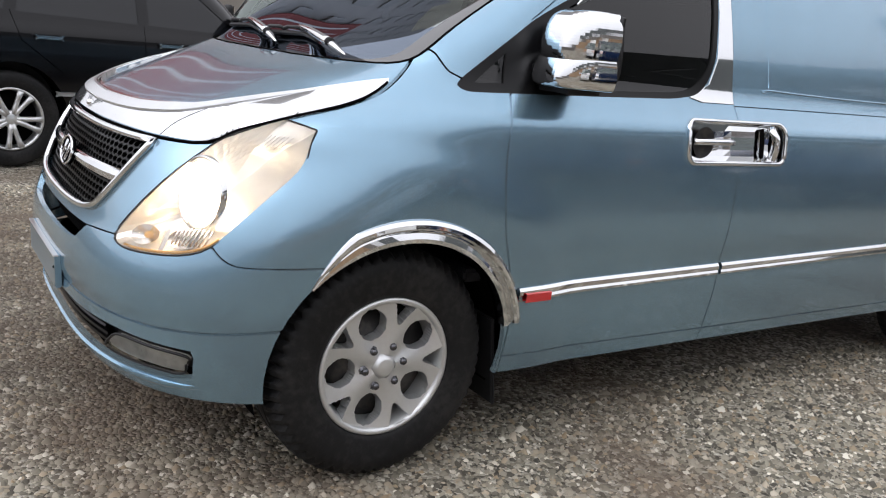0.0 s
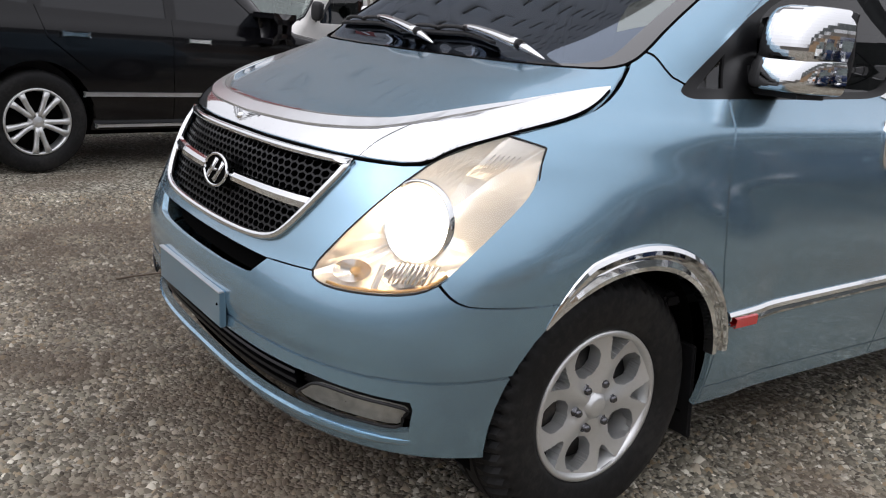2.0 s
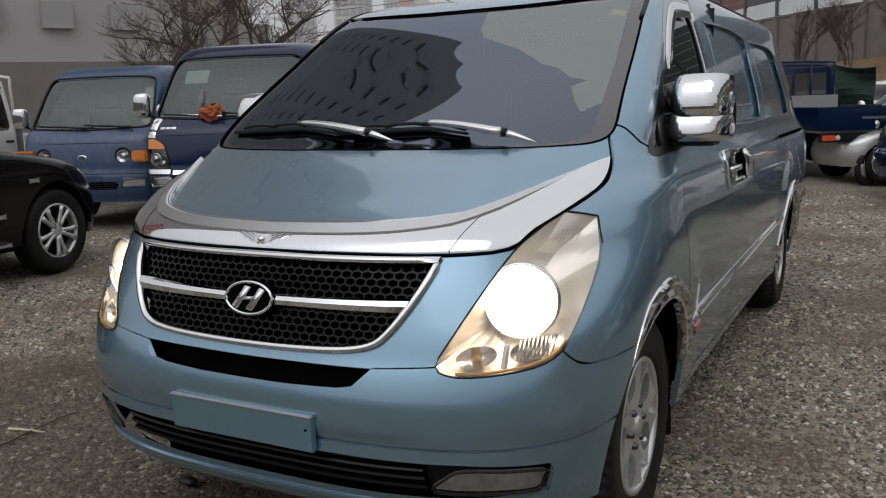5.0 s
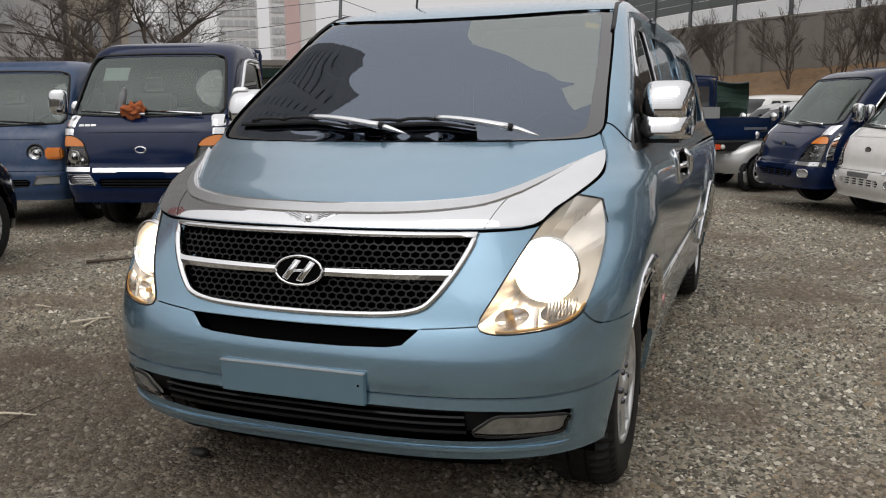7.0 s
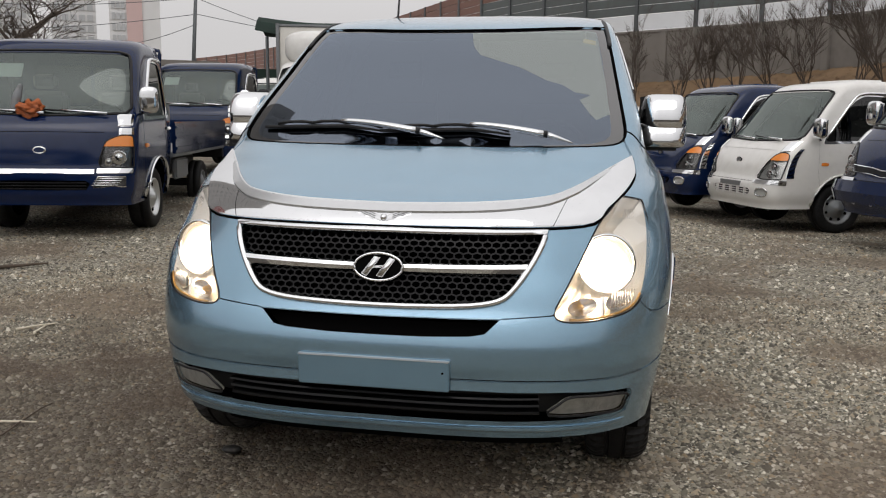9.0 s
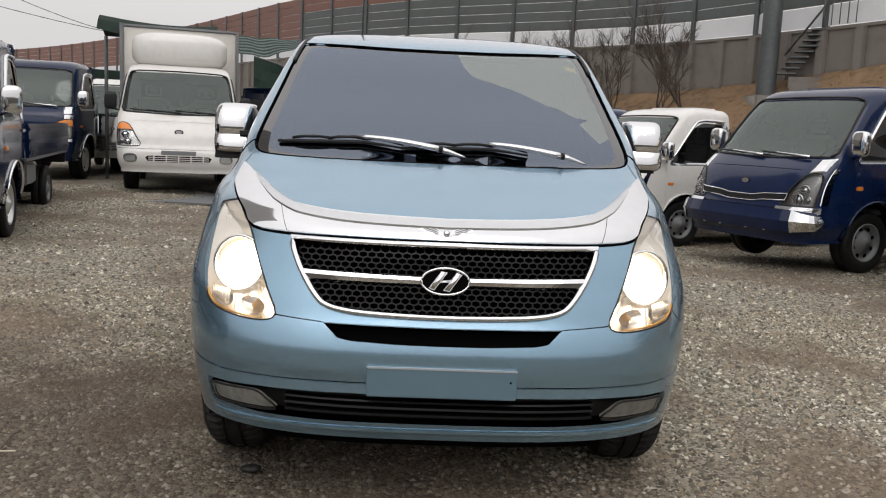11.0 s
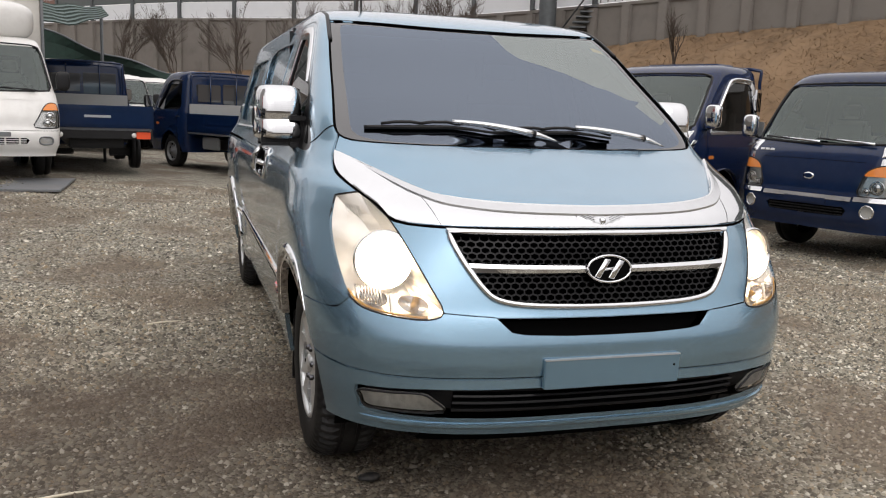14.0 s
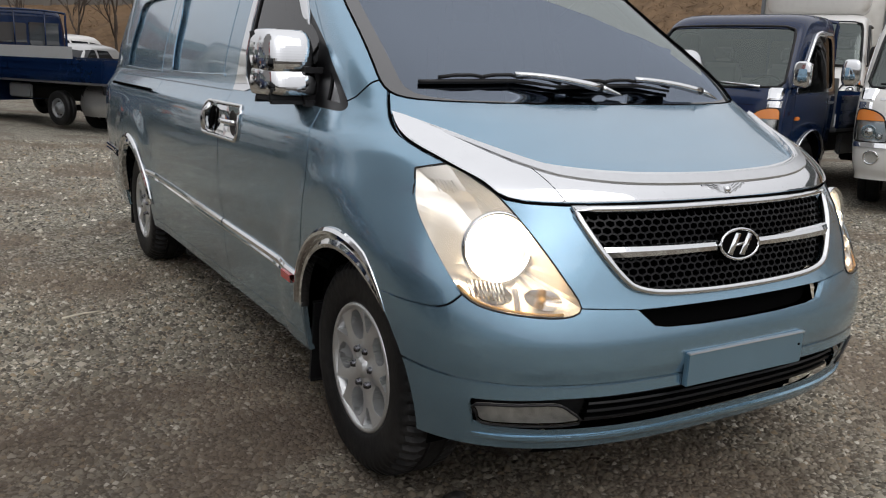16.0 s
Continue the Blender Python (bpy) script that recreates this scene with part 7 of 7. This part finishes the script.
def build_wall():
    st = wall_stations(4.0)
    rows_lo, rows_hi = [], []
    wall = thing("road_wall", "long concrete road wall with pilasters above a brown slope", "wall", kind="structure")
    bar = thing("noise_barrier", "tall slatted noise barrier with white lower panels", "barrier", kind="structure")
    bm = bmesh.new()
    for i, ((a0, p), (a1, q)) in enumerate(zip(st, st[1:])):
        if a1 < -26:
            continue
        d = (q - p).normalized()
        n = Vector((d.y, -d.x, 0))
        if n.dot(Vector((-0.2, -3.2, 0)) - p) < 0:
            n = -n
        m = Matrix(((d.x, n.x, 0, p.x), (d.y, n.y, 0, p.y), (0, 0, 1, 0), (0, 0, 0, 1)))
        L = (q - p).length
        z0 = FOOT_Z(a0) - 1.5
        part("wall_bay", boxed((0, -0.3, z0), (L, 0, 6.45), 0, m), CONCRETE, wall, smooth=False)
        part("coping", boxed((0, -0.34, 6.45), (L, 0.08, 6.6), 0.02, m), CONCRETE, wall, smooth=False)
        for k in (0.0, 0.5):
            part("pilaster", boxed((L * k - 0.22, 0, z0), (L * k + 0.22, 0.22, 6.45), 0.02, m), CONCRETE, wall, smooth=False)
        part("post", boxed((-0.11, -0.16, 6.6), (0.11, 0.10, 10.9), 0.0, m), POST, bar, smooth=False)
        part("white_panel", boxed((0.12, -0.08, 6.66), (L - 0.12, -0.02, 7.55), 0.0, m), MILK, bar, smooth=False)
        mat = BARRIER_RUST if a0 < -8 else BARRIER_GREY
        for k in range(6):
            zz = 7.60 + 0.55 * k
            part("barrier_slat", boxed((0.12, -0.10, zz), (L - 0.12, 0.02, zz + 0.52), 0.02, m), mat if not (-8 <= a0 < 0 and k > 3) else BARRIER_RUST, bar, smooth=False)
    bm.free()


build_wall()


def build_slope():
    bm = bmesh.new()
    rows = []
    az = -30.0
    while az < 112:
        d = WALL_D(az)
        foot = FOOT_Z(az)
        row_ = []
        for k in range(13):
            t = k / 12
            dd = d - 0.1 - (1 - t) * 9.5
            p = polar(az, dd)
            z = foot * (t ** 0.85) - 0.05 + (0.25 * noise.noise((p.x * 0.5, p.y * 0.5, 0)) + 0.10 * noise.noise((p.x * 2, p.y * 2, 3)) if 0 < k < 12 else 0)
            row_.append(bm.verts.new((p.x, p.y, z)))
        rows.append(row_)
        az += 0.6
    for a, b in zip(rows, rows[1:]):
        for i in range(12):
            bm.faces.new((a[i], a[i + 1], b[i + 1], b[i]))
    bmesh.ops.recalc_face_normals(bm, faces=bm.faces)
    s = part("slope", bm, DRYGRASS)
    tagged(s, "steep bank covered in dry brown winter grass", "grass bank", kind="structure")
    rng = random.Random(4)
    vs, fs = [], []
    for _ in range(45000):
        az = rng.uniform(-10, 75)
        t = rng.random()
        d = WALL_D(az) - 0.1 - (1 - t) * 9.5
        p = polar(az, d)
        z = FOOT_Z(az) * (t ** 0.85) - 0.1
        h, w = rng.uniform(0.03, 0.11), rng.uniform(0.008, 0.020)
        a = rng.uniform(0, 6.28)
        lean = Vector((rng.uniform(-0.25, 0.25), rng.uniform(-0.25, 0.25), h))
        o = Vector((p.x, p.y, z + 0.1))
        side = Vector((math.cos(a) * w, math.sin(a) * w, 0))
        i = len(vs)
        vs += [o - side, o + side, o + lean + side * 0.2]
        fs.append((i, i + 1, i + 2))
    me = bpy.data.meshes.new("dry_grass")
    me.from_pydata([tuple(v) for v in vs], [], fs)
    me.materials.append(DRYGRASS)
    g = new("dry_grass", me)
    tagged(g, "tufts of dry brown grass covering the bank", "grass", kind="stuff")
    # concrete steps up the bank
    steps = thing("bank_steps", "worn concrete steps climbing the grass bank", "steps", kind="structure")
    for k in range(12):
        t = (k + 1) / 13
        az = 26.3 - 1.4 * t
        d = WALL_D(az) - 9.0 * (1 - t)
        z = FOOT_Z(az) * (t ** 0.85) + 0.1
        part("step", boxed((-0.9, -0.35, z - 0.5), (0.9, 0.35, z), 0.02, Matrix.Translation(polar(az, d)) @ pose(0, 0, 0, 0, 0, -az)), CONCRETE, steps)
    # sign pillar and steel stair by the wall
    col = thing("road_pillar", "grey steel pillar standing before the road wall", "pillar")
    bm = bmesh.new()
    lathe(bm, [(0.42, 0), (0.40, 12)], 20, Matrix.Translation(polar(22.5, WALL_D(22.5) - 2.0, 2.5)) @ pose(0, 0, 0, 0, -90, 0))
    part("pillar_shaft", bm, POST, col)
    part("pillar_base", boxed((-0.7, -0.7, 1.5), (0.7, 0.7, 3.6), 0.03, Matrix.Translation(polar(22.5, WALL_D(22.5) - 2.0))), CONCRETE, col)
    stair = thing("steel_stair", "small steel stair with railings against the wall", "stair")
    for k in range(9):
        p = polar(23.6 + 0.22 * k, WALL_D(24) - 0.9, 4.6 + 0.24 * k)
        part("tread", boxed((-0.4, -0.35, -0.03), (0.4, 0.35, 0.03), 0, Matrix.Translation(p) @ pose(0, 0, 0, 0, 0, -24)), POST, stair)
    for o in (0.0, 0.5):
        bm = bmesh.new()
        tube(bm, [polar(23.4, WALL_D(24) - 0.6 - o, 5.4), polar(25.6, WALL_D(25) - 0.6 - o, 7.6), polar(27.2, WALL_D(27) - 0.6 - o, 7.7)], 0.03, 5)
        part("handrail", bm, POST, stair)
    for k in range(5):
        bm = bmesh.new()
        az = 25.4 + 0.45 * k
        tube(bm, [polar(az, WALL_D(az) - 0.6, 6.6), polar(az, WALL_D(az) - 0.6, 7.7)], 0.025, 5)
        part("rail_post", bm, POST, stair)


build_slope()


def bare_tree(label, base, height, spread, seed, trunk_r, depth=5, lean=0.0):
    """A leafless tree: a tapered trunk and forking limbs down to fine twigs."""
    rng = random.Random(seed)
    t = thing("tree", label, "tree", Matrix.Translation(base), "bare trees")
    limbs, twigs = bmesh.new(), bmesh.new()

    def grow(p, d, length, r, level):
        pts, rad = [p], [r]
        n = 4 if level < 3 else 3
        for i in range(n):
            d = (d + Vector((rng.uniform(-1, 1), rng.uniform(-1, 1), rng.uniform(-0.35, 0.6))) * (0.16 if level < 2 else 0.26)).normalized()
            p = p + d * length / n
            pts.append(p)
            rad.append(r * (1 - 0.45 * (i + 1) / n))
        tube(limbs if level < 2 else twigs, pts, rad, 7 if level < 2 else 4 if level < 4 else 3)
        if level >= depth:
            return
        for k in range(rng.choice((2, 3, 3, 4)) if level else 4):
            q = pts[rng.randint(max(1, n - 2), n)]
            a = rng.uniform(0, 6.28)
            out_ = Vector((math.cos(a), math.sin(a), 0)) * spread
            nd = (d + out_ * rng.uniform(0.5, 1.0)).normalized()
            grow(q, nd, length * rng.uniform(0.58, 0.82), max(r * rng.uniform(0.45, 0.62), 0.007), level + 1)
    grow(Vector((0, 0, -0.1)), Vector((lean, 0, 1)), height * 0.32, trunk_r, 0)
    part("trunk", limbs, BARK, t)
    part("crown", twigs, BARK, t)


bare_tree("wide leafless tree behind the parked trucks", polar(-37.2, 27), 9.2, 1.15, 11, 0.24, 7)
bare_tree("leafless sapling beside a wide bare tree", polar(-41.5, 24), 6.0, 0.5, 23, 0.06, 5)
for k in range(11):
    az = (3.0, 5.6, 7.6, 9.8, 11.6, 13.4, 15.4, 18.0, -4.0, -1.0, 30.5)[k]
    dd = WALL_D(az) - (4.0 + (k * 37 % 5) * 0.8)
    bare_tree("leafless shrub-like tree in front of the road wall", polar(az, dd, 0.6 if az < 20 else 3.0), 7.5 if az < 20 else 3.5, 0.42, 40 + k, 0.08, 6 if az < 20 else 4)


def tower(label, az, d, wide, deep, high, mat, cols, stripe=None, pane=None):
    t = thing("apartment_tower", label, "apartment tower", Matrix.Translation(polar(az, d)) @ pose(0, 0, 0, 0, 0, -az), "far apartment towers")
    part("tower_wall", boxed((-wide / 2, 0, 0), (wide / 2, deep, high)), mat, t, smooth=False)
    if stripe:
        part("tower_stripe", boxed((-wide * 0.16, -0.4, 0), (wide * 0.15, -0.05, high)), stripe, t, smooth=False)
    span = wide * (0.28 if stripe else 0.92)
    nz = int(high / 2.9)
    wide_ = 0.36 if d > 100 else 0.22
    sheet_ = mesh_of(boxed((-span / cols * wide_, -0.35, 0), (span / cols * wide_, -0.02, 1.7 if d > 100 else 1.3)), pane or PANE, "window")
    lo = 5 if d > 100 else 2
    for i in range(cols):
        for j in range(lo, min(nz, lo + 20)):
            o = new("window", sheet_)
            o.parent = t
            o.location = (-wide / 2 + wide * 0.04 + span * (i + 0.5) / cols, 0, 2.9 * j)
    return t


tower("pale grey apartment tower far behind the yard", -33.5, 260, 11.5, 14, 85, TOWER, 5)
tower("pale apartment tower with a pink stripe down its front", -30.0, 250, 13, 14, 90, TOWER, 3, TOWERPINK)
tower("slim pale apartment tower far away", -37.0, 320, 12, 12, 80, TOWER, 3)

low = thing("low_building", "beige concrete building behind the bare tree", "building", Matrix.Translation(polar(-50, 62)) @ pose(0, 0, 0, 0, 0, 44), kind="")
part("building_wall", boxed((-16, 0, 0), (12, 10, 9.5)), BEIGE, low, smooth=False)
for k in range(9):
    part("building_pier", boxed((-15 + 3.2 * k, -0.35, 0), (-14.4 + 3.2 * k, 0, 9.5)), CONCRETE, low, smooth=False)
    part("building_window", boxed((-13.9 + 3.2 * k, -0.06, 5.6), (-12.4 + 3.2 * k, -0.01, 7.4)), PANE, low, smooth=False)
part("building_coping", boxed((-16.2, -0.4, 9.5), (12.2, 10.2, 9.9)), CONCRETE, low, smooth=False)
shed = thing("long_shed", "long low white shed with a flat roof behind the trucks", "shed", Matrix.Translation(polar(-40, 44)) @ pose(0, 0, 0, 0, 0, 38))
part("shed_wall", boxed((-14, 0, 0), (12, 6, 3.6)), MILK, shed, smooth=False)
part("shed_roof", boxed((-14.3, -0.4, 3.6), (12.3, 6.3, 3.9), 0.04), CONCRETE, shed, smooth=False)
for k in range(6):
    part("shed_door", boxed((-12.5 + 4.1 * k, -0.06, 0), (-9.8 + 4.1 * k, -0.01, 2.9)), PANE, shed, smooth=False)
store = thing("dark_store", "low dark storehouse roof beyond the box truck", "shed", Matrix.Translation(polar(-22, 34)) @ pose(0, 0, 0, 0, 0, 20))
part("store_wall", boxed((-6, 0, 0), (5, 5, 2.6)), CONCRETE, store, smooth=False)
part("store_roof", boxed((-6.4, -0.6, 2.6), (5.4, 5.4, 3.0), 0.05), NET, store, smooth=False)

pole = thing("utility_pole", "tall leaning utility pole with wires", "utility pole")
bm = bmesh.new()
tube(bm, [polar(-26.3, 58), polar(-25.6, 58, 11)], [0.16, 0.10], 8)
part("pole_shaft", bm, POST, pole)
for k, (a, za, b_, zb_) in enumerate(((-46, 8.0, -25.7, 8.6), (-25.7, 8.6, -13, 6.0), (-46, 6.2, -25.7, 7.6), (-25.7, 7.6, -8, 6.4), (-34, 5.6, -25.7, 7.0))):
    bm = bmesh.new()
    p, q = polar(a, 58, za), polar(b_, 58, zb_)
    tube(bm, [p.lerp(q, i / 10) - Vector((0, 0, 1.2 * math.sin(math.pi * i / 10) * 0.6)) for i in range(11)], 0.02, 4)
    part("wire", bm, POST, pole)


def netting():
    net = thing("green_net", "dark green shade netting sagging between poles over trucks", "netting")
    rows = []
    for i in range(25):
        u = i / 24
        az = -10.5 + 12.5 * u
        d = 28.8 - 1.6 * u
        top = curve((0, 3.55), (0.25, 2.92), (0.5, 2.42), (0.75, 2.14), (1.0, 2.03))(u)
        rows.append([polar(az, d + 0.25 * math.sin(7 * v + 9 * u), 0.75 + (top - 0.75) * v + 0.06 * math.sin(20 * u + 5 * v)) for v in [j / 8 for j in range(9)]])
    part("net_side", sheet(rows), NET, net)
    bm = bmesh.new()
    tube(bm, [r[-1] for r in rows], 0.03, 5)
    part("net_rope", bm, POST, net)
    aw = thing("striped_awning", "drooping dark awning with pale stripes beside a box truck", "awning")

    def cloth(i, v, up=0.0):
        return polar(-12.8 + 5.2 * i / 14, 16.5 + 2.2 * v, 2.78 + 0.34 * v - 0.22 * math.sin(math.pi * i / 14) * (1 - v) + 0.02 * math.sin(1.3 * i + 2 * v) + up)
    part("awning_cloth", sheet([[cloth(i, j / 6) for j in range(7)] for i in range(15)]), NET, aw)
    for v in (0.06, 0.22, 0.38, 0.54, 0.70, 0.86):
        part("awning_stripe", sheet([[cloth(i, v + q, 0.012) for q in (-0.035, 0.035)] for i in range(15)]), NETLIGHT, aw)
    for i, v in ((0, 0.02), (14, 0.95)):
        p = cloth(i, v)
        bm = bmesh.new()
        tube(bm, [(p.x, p.y, 0), p], 0.03, 6)
        part("awning_pole", bm, POST, aw)
    cn = thing("canopy", "dark green canopy sheet on steel poles by the box truck", "canopy")
    rows = [[Vector((-5.55 + 1.8 * i / 12 - 0.3 * v, 11.5 + 1.0 * i / 12 + 1.3 * v, 2.78 + 0.28 * math.sin(math.pi * min(1, v * 1.4)) - 0.10 * math.sin(math.pi * i / 12) * (1 - v))) for v in [j / 6 for j in range(7)]] for i in range(13)]
    part("canopy_cloth", sheet(rows), NET, cn)
    for q in (rows[0][-1], rows[-1][-1]):
        bm = bmesh.new()
        tube(bm, [(q.x, q.y, 0), q], 0.035, 6)
        part("canopy_pole", bm, POST, cn)


netting()
ramp = thing("steel_plate", "pale steel plate lying under the box truck wheels", "steel plate", kind="")
part("plate_sheet", boxed((-4.75, 8.9, 0.11), (-2.75, 10.7, 0.14), 0.006, None), STEEL, ramp)

# a tall block of flats beside the yard; unseen wall added to fill reflections
block = tower("tall grey apartment block standing close to the yard", -64, 46, 36, 14, 60, NEARWALL, 10, None, NEARPANE)
part("red_cladding", boxed((-17.8, -0.9, 6.0), (-8.5, -0.4, 25.0)), REDPANEL, block, "dull red cladding on the lower floors", smooth=False)
for k in range(6):
    part("cladding_strip", boxed((-17.2 + 1.55 * k, -1.0, 7.0), (-16.95 + 1.55 * k, -0.9, 24.0)), MILK, block, smooth=False)
edge = thing("closing_wall", "plain unseen concrete wall added round the yard to fill reflections", "wall", kind="structure")
for k in range(30):
    a0, a1 = radians(115 + 7 * k), radians(115 + 7 * (k + 1))
    p, q = Vector((26 * math.sin(a0), 26 * math.cos(a0), 0)), Vector((26 * math.sin(a1), 26 * math.cos(a1), 0))
    d = (q - p).normalized()
    part("wall_bay", boxed((0, -0.1, -0.2), ((q - p).length, 0.1, 3.0), 0, Matrix(((d.x, -d.y, 0, p.x), (d.y, d.x, 0, p.y), (0, 0, 1, 0), (0, 0, 0, 1)))), CONCRETE, edge, smooth=False)

# ---- loose gravel ----
def scatter_stones():
    """Crushed stones lying on the yard, close together near the van, as one mesh."""
    rng = np.random.default_rng(5)
    base = np.array([(1, 0, 0), (0.31, 0.95, -0.05), (-0.81, 0.59, 0), (-0.81, -0.59, -0.05), (0.31, -0.95, 0), (0.12, 0.06, 0.8)], float)
    tri = np.array([(0, 1, 5), (1, 2, 5), (2, 3, 5), (3, 4, 5), (4, 0, 5)])
    parts_ = []
    for count, x0, x1, y0, y1, small, big in ((210000, -3.6, 4.2, -3.2, 3.2, 0.0045, 0.0130), (50000, -6.5, 6.0, 1.0, 11.0, 0.009, 0.020), (2500, -4.0, 4.5, -3.0, 6.0, 0.010, 0.020)):
        x, y = rng.uniform(x0, x1, count), rng.uniform(y0, y1, count)
        keep = ~((np.abs(x) < 0.6) & (y > 0.2) & (y < 3.6))
        x, y = x[keep], y[keep]
        n = len(x)
        s = rng.uniform(small, big, n) * rng.choice([0.7, 1.0, 1.25], n)
        a = rng.uniform(0, 2 * np.pi, n)
        shp = base[None] * rng.uniform(0.7, 1.3, (n, 6, 1)) * np.stack([rng.uniform(0.8, 1.3, n), rng.uniform(0.7, 1.1, n), rng.uniform(0.55, 0.95, n)], 1)[:, None, :]
        shp = shp * s[:, None, None]
        ca, sa = np.cos(a)[:, None], np.sin(a)[:, None]
        px = shp[:, :, 0] * ca - shp[:, :, 1] * sa + x[:, None]
        py = shp[:, :, 0] * sa + shp[:, :, 1] * ca + y[:, None]
        h = np.array([rise(u, v) for u, v in zip(x, y)])
        pz = shp[:, :, 2] * 1.25 + (h + s * 0.02)[:, None]
        parts_.append(np.stack([px, py, pz], 2))
    pts = np.concatenate(parts_)
    n = len(pts)
    faces = (tri[None] + (np.arange(n) * 6)[:, None, None]).reshape(-1, 3)
    me = bpy.data.meshes.new("gravel_stones")
    me.vertices.add(n * 6)
    me.vertices.foreach_set("co", pts.reshape(-1))
    me.loops.add(len(faces) * 3)
    me.loops.foreach_set("vertex_index", faces.reshape(-1).astype(np.int32))
    me.polygons.add(len(faces))
    me.polygons.foreach_set("loop_start", np.arange(0, len(faces) * 3, 3, dtype=np.int32))
    me.polygons.foreach_set("loop_total", np.full(len(faces), 3, np.int32))
    me.update()
    me.validate()
    me.materials.append(STONE)
    o = new("gravel_stones", me)
    tagged(o, "loose angular grey and tan crushed stones on the yard", "gravel", kind="stuff")


scatter_stones()

# ---- straws and sticks on the yard ----
STRAW = material("pale_straw", (0.62, 0.56, 0.44), 0.8, grain=0.15, scale=40)
STICK = material("grey_brown_twig", (0.10, 0.075, 0.055), 0.9, grain=0.3, scale=40)


def litter(name, a, b, r, mat, label, category, bend=0.02, seed=1):
    """A straw or twig lying on the gravel between two points of the yard."""
    rnd = random.Random(seed)
    pts = []
    for i in range(7):
        t = i / 6
        x, y = a[0] + (b[0] - a[0]) * t + rnd.uniform(-bend, bend), a[1] + (b[1] - a[1]) * t + rnd.uniform(-bend, bend)
        pts.append((x, y, rise(x, y) + 0.012 + r * 0.6 + 0.004 * math.sin(t * 3)))
    bm = bmesh.new()
    tube(bm, pts, [r * (1 - 0.5 * i / 6) for i in range(7)], 6)
    ob = part(name, bm, mat)
    tagged(ob, label, category)


for k, (a, b, r) in enumerate((((-1.80, -0.24), (-1.61, -0.20), 0.006), ((-2.72, 1.14), (-2.58, 1.34), 0.009), ((-2.55, 1.07), (-2.61, 1.26), 0.009), ((-3.30, 1.43), (-3.16, 1.42), 0.008), ((-1.50, 2.07), (-1.31, 2.13), 0.007))):
    litter("straw", a, b, r, STRAW, "pale broken straw lying on the gravel", "straw", 0.006, k)
for k, (a, b, r) in enumerate((((-4.22, 2.88), (-3.95, 3.17), 0.018), ((-1.64, -0.52), (-1.70, 0.03), 0.005))):
    litter("stick", a, b, r, STICK, "thin grey-brown stick lying on the gravel", "stick", 0.012, k + 9)
bm = bmesh.new()
bmesh.ops.create_icosphere(bm, subdivisions=2, radius=0.035, matrix=Matrix.Translation((-0.69, -0.30, 0.008)) @ Matrix.Diagonal((1.2, 0.8, 0.5, 1)))
for v in bm.verts:
    v.co += Vector(noise.noise_vector(v.co * 30)) * 0.006
tagged(part("stone", bm, BRAKE), "larger dark grey stone before the bumper", "stone")
